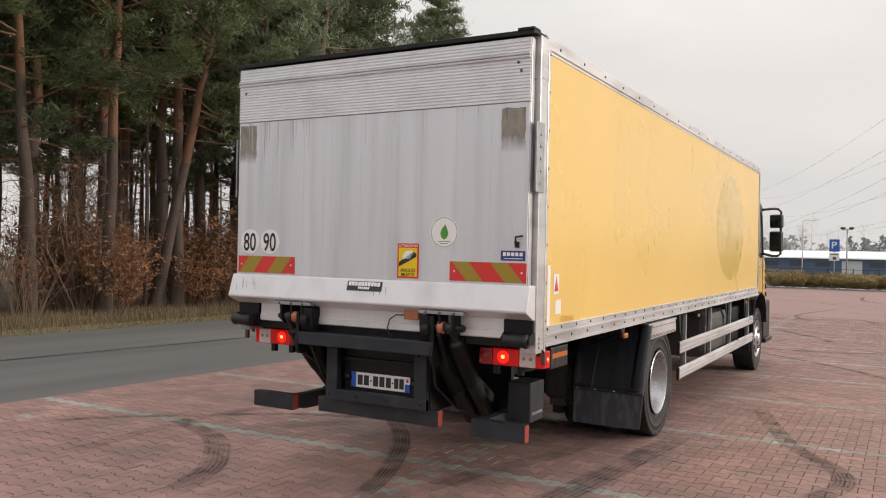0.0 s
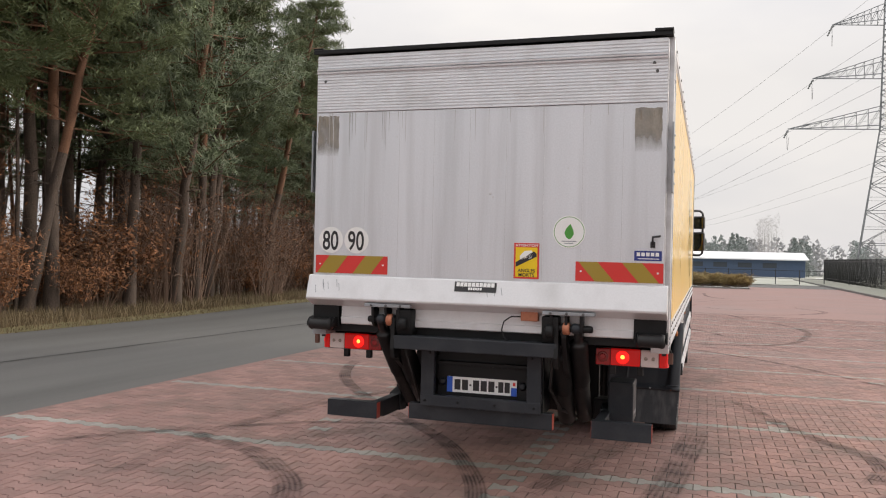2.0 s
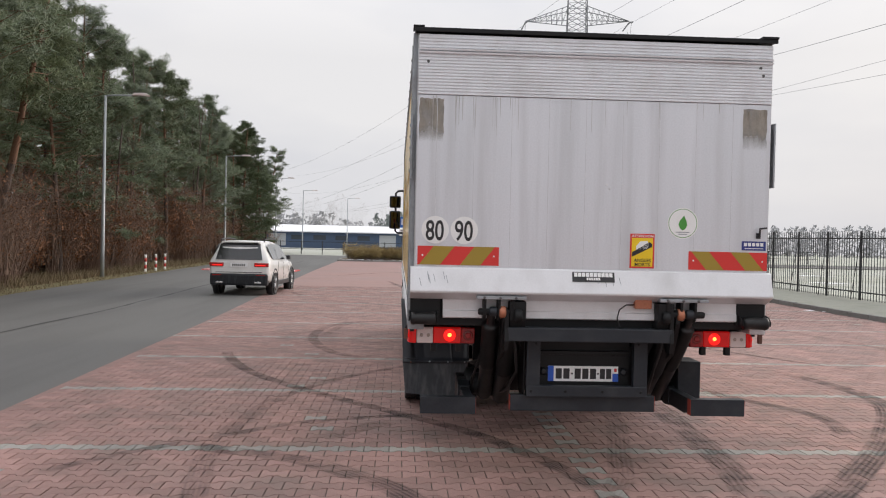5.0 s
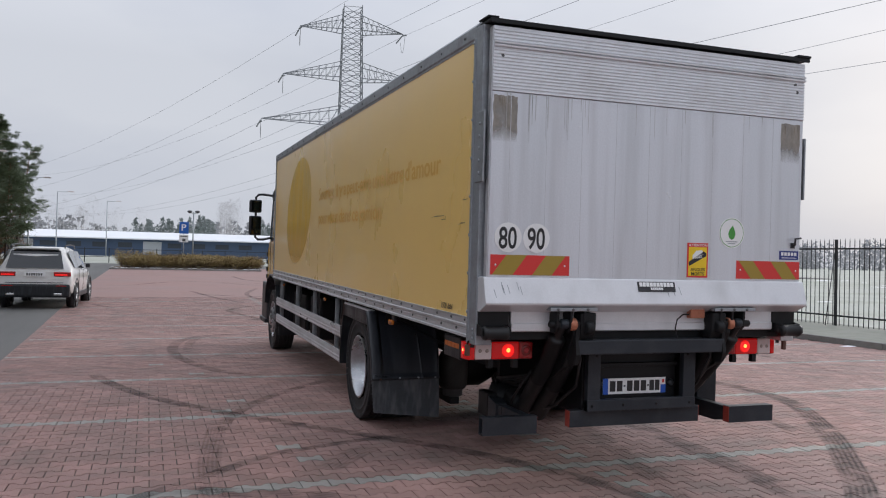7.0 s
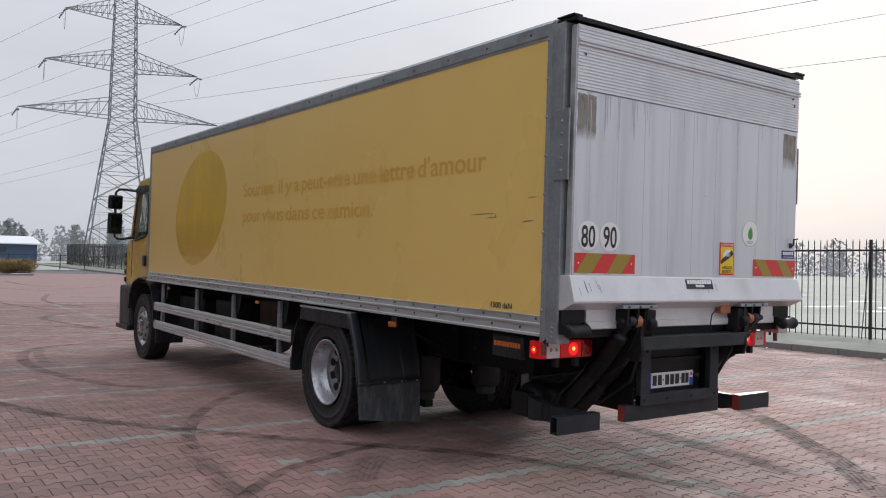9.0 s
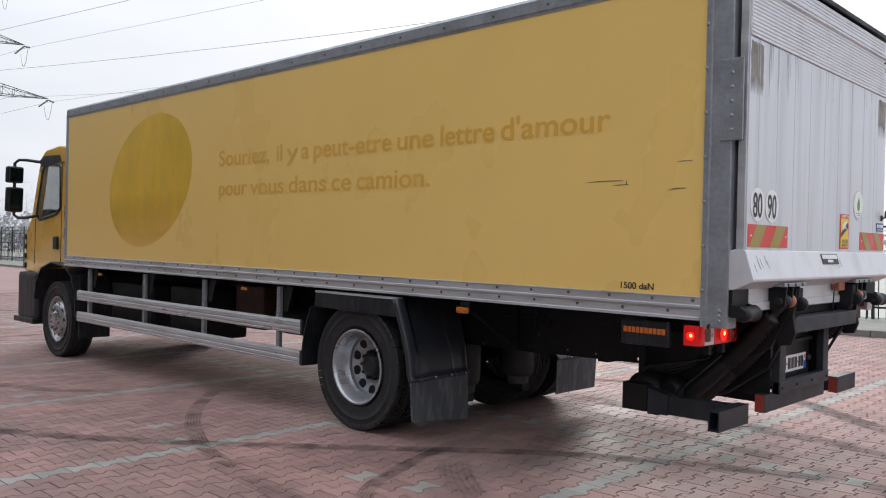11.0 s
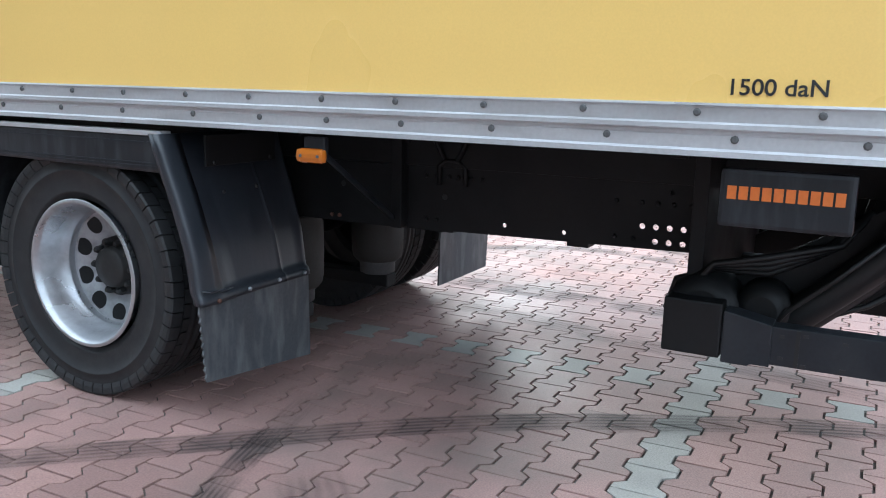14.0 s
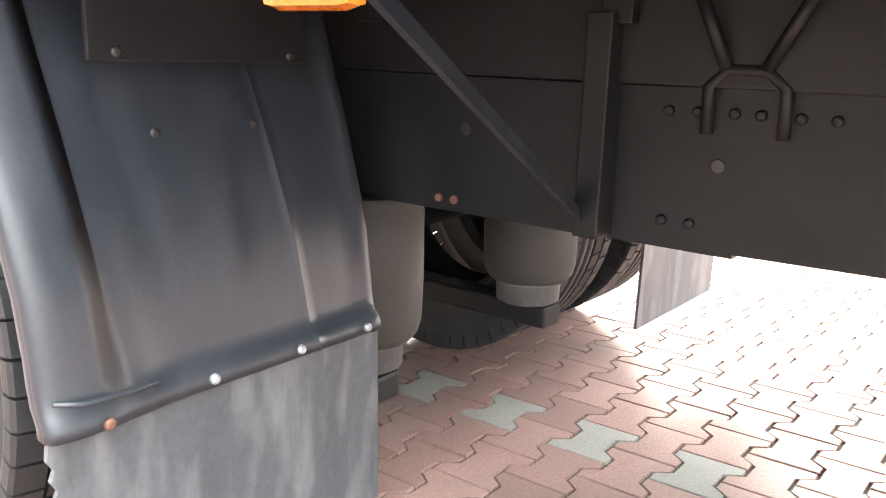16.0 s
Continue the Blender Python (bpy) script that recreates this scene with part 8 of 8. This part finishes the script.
def suv():
    """A compact white sport utility car; origin under the rear axle, nose towards +y."""
    car = thing("car", pose(-9.45, 25.3, rise(25.3) - 0.004, 0, 0, -3), "white compact sport utility car with roof rails on the road edge", "car")
    # y, half width low, half width belt, half width roof, z low, z belt, z roof
    stations = [(-0.86, 0.76, 0.80, 0.50, 0.46, 0.98, 1.00), (-0.84, 0.84, 0.86, 0.62, 0.40, 1.04, 1.12), (-0.74, 0.88, 0.90, 0.64, 0.36, 1.06, 1.46), (-0.55, 0.90, 0.915, 0.63, 0.34, 1.06, 1.63), (0.0, 0.905, 0.917, 0.64, 0.30, 1.05, 1.665),
                (0.7, 0.905, 0.917, 0.64, 0.28, 1.03, 1.665), (1.35, 0.905, 0.917, 0.63, 0.28, 1.02, 1.63), (1.75, 0.905, 0.915, 0.60, 0.28, 1.01, 1.52), (2.1, 0.905, 0.912, 0.60, 0.28, 1.01, 1.30), (2.42, 0.905, 0.905, 0.66, 0.28, 1.00, 1.08),
                (2.9, 0.90, 0.89, 0.70, 0.28, 0.95, 1.02), (3.35, 0.87, 0.85, 0.66, 0.30, 0.86, 0.93), (3.62, 0.80, 0.76, 0.55, 0.34, 0.74, 0.80), (3.72, 0.66, 0.62, 0.45, 0.42, 0.64, 0.68)]
    rings = []
    for y, wl, wb, wr, zl, zb, zr in stations:
        mid = zl + 0.55 * (zb - zl)
        right = [(0.0, zl), (wl * 0.86, zl), (wl, zl + 0.10), (wb + 0.012, mid), (wb, zb - 0.03), (wb - 0.02, zb + 0.01), (wr + 0.35 * (wb - wr), zb + 0.62 * (zr - zb)), (wr, zr - 0.045), (wr - 0.10, zr - 0.008), (0.0, zr)]
        rings.append([(x, y, z) for x, z in right] + [(-x, y, z) for x, z in right[-2:0:-1]])
    bm = bmesh.new()
    loft(bm, rings)
    part("body", bm, CAR_WHITE, car, "white painted body")
    # glass
    def pane(name, pts, label=""):
        sheet(name, pts, TINT, car, 0.004, label)
    pane("rear_window", [(-0.70, -0.872, 1.08), (0.70, -0.872, 1.08), (0.60, -0.700, 1.56), (-0.60, -0.700, 1.56)], "dark tinted rear window")
    bm = bmesh.new()
    prism(bm, [(-0.56, -0.80), (0.56, -0.80), (0.56, -0.52), (-0.56, -0.52)], "z", 1.585, 1.63, 0.012)
    part("roof_spoiler", bm, CAR_WHITE, car)
    for s in (-1, 1):
        pane("side_window", [(s * 0.905, -0.30, 1.10), (s * 0.905, 0.42, 1.085), (s * 0.745, 0.42, 1.56), (s * 0.745, -0.36, 1.555), (s * 0.80, -0.50, 1.40)], "dark tinted side window")
        pane("side_window", [(s * 0.907, 0.47, 1.085), (s * 0.907, 1.30, 1.075), (s * 0.74, 1.30, 1.545), (s * 0.745, 0.47, 1.56)])
        pane("side_window", [(s * 0.905, 1.35, 1.075), (s * 0.90, 2.12, 1.06), (s * 0.80, 1.86, 1.30), (s * 0.735, 1.45, 1.535), (s * 0.735, 1.35, 1.54)])
        bar("roof_rail", [(s * 0.66, -0.45, 1.63), (s * 0.665, -0.35, 1.70), (s * 0.67, 0.5, 1.725), (s * 0.665, 1.3, 1.70), (s * 0.655, 1.5, 1.62)], 0.018, PLASTIC, car, "grey roof rail", 8)
        lamp = boxes("tail_lamp", [sorted((s * 0.46, s * 0.885)) + [-0.885, -0.80, 0.865, 0.985]], RED_LENS, car, "red tail lamp", 0.015)
        boxes("lit_strip", [sorted((s * 0.50, s * 0.80)) + [-0.889, -0.885, 0.895, 0.925]], RED_LIT, lamp, "", 0)
        boxes("reflector", [sorted((s * 0.52, s * 0.78)) + [-0.905, -0.88, 0.60, 0.625]], RED_LENS, car, "", 0.004)
        boxes("exhaust", [sorted((s * 0.48, s * 0.68)) + [-0.915, -0.88, 0.36, 0.42]], CHROME, car, "chrome exhaust trim", 0.012)
        boxes("mirror", [sorted((s * 0.93, s * 1.05)) + [1.72, 1.90, 1.07, 1.20]], PLASTIC, car, "black side mirror", 0.03)
        boxes("sill", [sorted((s * 0.86, s * 0.925)) + [0.35, 2.45, 0.28, 0.42]], PLASTIC, car, "black plastic sill", 0.02)
        for y in (0.55, 1.42):
            boxes("door_handle", [sorted((s * 0.925, s * 0.945)) + [y - 0.10, y + 0.10, 0.935, 0.965]], CAR_WHITE, car, "", 0.008)
        for y in (0.45, 1.33, 2.25):
            bar("door_gap", [(s * 0.926, y, 1.04), (s * 0.931, y, 0.75), (s * 0.918, y, 0.45)], 0.004, PRINT_BLACK, car, "", 4)
        for y in (0.0, 2.83):
            wheel = tagged(new("wheel"), "black tyre on a silver spoked rim")
            wheel.parent = car
            a, b = sorted((s * 0.935, s * 0.71))
            tyre(wheel, a, b, y, 0.35, 0.35, lugs=8)
            bm = bmesh.new()
            lathe(bm, [(s * -0.03, 0.235), (s * -0.012, 0.225), (s * -0.05, 0.20), (s * -0.06, 0.03)], (s * 0.945, y, 0.35), "x", 30)
            rim = part("rim", bm, HUB, wheel)
            for k in range(10):
                t = 2 * math.pi * k / 10 + (0.12 if k % 2 else -0.12)
                bar("spoke", [(s * 0.925, y, 0.35), (s * 0.935, y + 0.22 * math.cos(t), 0.35 + 0.22 * math.sin(t))], 0.016, RIM, rim, "", 5)
            bm = bmesh.new()
            prof = [(y + 0.43 * math.cos(t), 0.36 + 0.43 * math.sin(t)) for t in (math.pi * k / 12 for k in range(-1, 14))]
            for (ya, za), (yb, zb) in zip(prof, prof[1:]):
                tube(bm, [(s * 0.915, ya, za), (s * 0.915, yb, zb)], 0.03, 6, False)
            part("arch_trim", bm, PLASTIC, car, "black wheel arch trim")
            bm = bmesh.new()
            lathe(bm, [(s * 0.76, 0.40), (s * 0.916, 0.40)], (0, y, 0.36), "x", 24)
            part("arch_well", bm, PRINT_BLACK, car)
    boxes("rear_bumper", [[-0.87, 0.87, -0.905, -0.60, 0.30, 0.66]], PLASTIC, car, "black rear bumper", 0.06)
    plate = boxes("plate", [[-0.26, 0.26, -0.888, -0.875, 0.86, 0.975]], WHITE, car, "white plate", 0.004)
    for k in range(7):
        boxes("plate_bar", [[-0.20 + 0.058 * k, -0.20 + 0.058 * k + 0.04, -0.890, -0.888, 0.885, 0.952]], HUB, plate, "", 0)
    boxes("tailgate_trim", [[-0.70, 0.70, -0.872, -0.845, 0.69, 0.705]], PLASTIC, car, "", 0.004)


suv()


# ---- paving stones, last ----
DX, DY, X0, Y_LINE = 0.205, 0.149, -3.240, 6.155


def stone_outline(gap=0.0037):
    """Interlocking stone: straight ends, waisted sides."""
    h, wide, waist = DX / 2 - 0.0034, 0.0930 - gap, 0.0538 - gap
    a, b = DX * 0.32, DX * 0.18
    return [(-h, -wide), (-a, -wide), (-b, -waist), (b, -waist), (a, -wide), (h, -wide), (h, wide), (a, wide), (b, waist), (-b, waist), (-a, wide), (-h, wide)]


def stone_geometry(drop=0.0024, inset=0.0018):
    o = stone_outline()
    n = len(o)
    verts = [(x * (1 - inset / 0.1), y * (1 - inset / 0.07), 0.0) for x, y in o] + [(x, y, -drop) for x, y in o] + [(x, y, -0.024) for x, y in o]
    faces = [tuple(range(n))]
    for r in range(2):
        for i in range(n):
            j = (i + 1) % n
            faces.append((r * n + i, (r + 1) * n + i, (r + 1) * n + j, r * n + j))
    return np.array(verts), faces


def pave():
    rnd = random.Random(5)
    sv, sf = stone_geometry()
    meshes = {}
    for green in (False, True):
        me = bpy.data.meshes.new("paving_stone")
        me.from_pydata([tuple(v) for v in sv], [], sf)
        me.materials.append(PAVER_GREEN if green else PAVER)
        meshes[green] = me
    spots = []
    k0, k1 = math.floor((-2.0 - Y_LINE) / DY), math.ceil((30.0 - Y_LINE) / DY)
    for k in range(k0, k1):
        y = Y_LINE + k * DY
        edge = road_near(y) + 0.11
        i0 = math.ceil((edge - X0) / DX)
        i1 = math.floor((7.40 - X0) / DX)
        off = 0.5 * DX if k % 2 else 0.0
        for i in range(i0, i1 + 1):
            x = X0 + i * DX + off
            green = (k % 18 == 0) or (i == 0 and k % 2 == 0) or rnd.random() < 0.004
            near = -6.05 < x < -3.0 and 6.25 < y < 8.85
            spots.append((x, y, rise(y) + rnd.uniform(-0.0022, 0.0), green, near))
    singles = [s for s in spots if s[4]]
    singles.sort(key=lambda s: (s[0] + 4.6) ** 2 + (s[1] - 7.3) ** 2)
    keep = set(id(s) for s in singles[:300])
    yard = tagged(new("pavement"), "red interlocking concrete stones with grey-green bay lines", "pavement", kind="structure")
    rest = []
    for s in spots:
        if id(s) in keep:
            ob = new("paving_stone", meshes[s[3]])
            ob.parent = yard
            ob.matrix_basis = pose(s[0], s[1], s[2], rnd.uniform(-0.5, 0.5), rnd.uniform(-0.5, 0.5), rnd.uniform(-0.6, 0.6))
        else:
            rest.append(s)
    for name, some, full in (("paving_stones", [s for s in rest if s[1] < 11], True), ("distant_paving_stones", [s for s in rest if s[1] >= 11], False)):
        n = 12
        v = sv if full else np.vstack((sv[:n], sv[2 * n:])) * (1.037, 1.026, 1.0)
        f = sf if full else [tuple(range(n))] + [(i, n + i, n + (i + 1) % n, (i + 1) % n) for i in range(n)]
        pos = np.array([s[:3] for s in some])
        tilt = np.random.RandomState(4).uniform(-0.006, 0.006, (len(some), 2))
        allv = (pos[:, None, :] + v[None, :, :]).astype(np.float32)
        allv[:, :, 2] += tilt[:, :1] * v[None, :, 0] + tilt[:, 1:] * v[None, :, 1]
        base = np.arange(len(some)) * len(v)
        loops = np.concatenate([np.array(q) for q in f])
        sizes = np.array([len(q) for q in f])
        me = bpy.data.meshes.new(name)
        me.vertices.add(len(some) * len(v))
        me.vertices.foreach_set("co", allv.ravel())
        idx = (base[:, None] + loops[None, :]).ravel().astype(np.int32)
        me.loops.add(len(idx))
        me.loops.foreach_set("vertex_index", idx)
        tot = np.tile(sizes, len(some)).astype(np.int32)
        start = np.concatenate(([0], np.cumsum(tot)[:-1])).astype(np.int32)
        me.polygons.add(len(tot))
        me.polygons.foreach_set("loop_start", start)
        slots = np.repeat([1 if s[3] else 0 for s in some], len(f)).astype(np.int32)
        me.materials.append(PAVER)
        me.materials.append(PAVER_GREEN)
        me.polygons.foreach_set("material_index", slots)
        me.update(calc_edges=True)
        me.shade_flat()
        ob = new(name, me)
        ob.parent = yard
        tagged(ob, "field of red interlocking stones", kind="stuff")


def kerb_stones():
    rnd = random.Random(6)
    bm = bmesh.new()
    box(bm, -0.075, 0.075, -0.495, 0.495, -0.12, 0.12, 0.012)
    me = bpy.data.meshes.new("kerb_stone")
    bm.to_mesh(me)
    bm.free()
    me.materials.append(KERB)
    for k in range(-6, 100):
        ob = new("kerb_stone", me)
        ob.parent = YARD_EDGE
        ob.matrix_basis = pose(7.535, k + 0.5, rise(k + 0.5) + rnd.uniform(-0.004, 0.004), 0, 0, rnd.uniform(-0.3, 0.3))


kerb_stones()
pave()
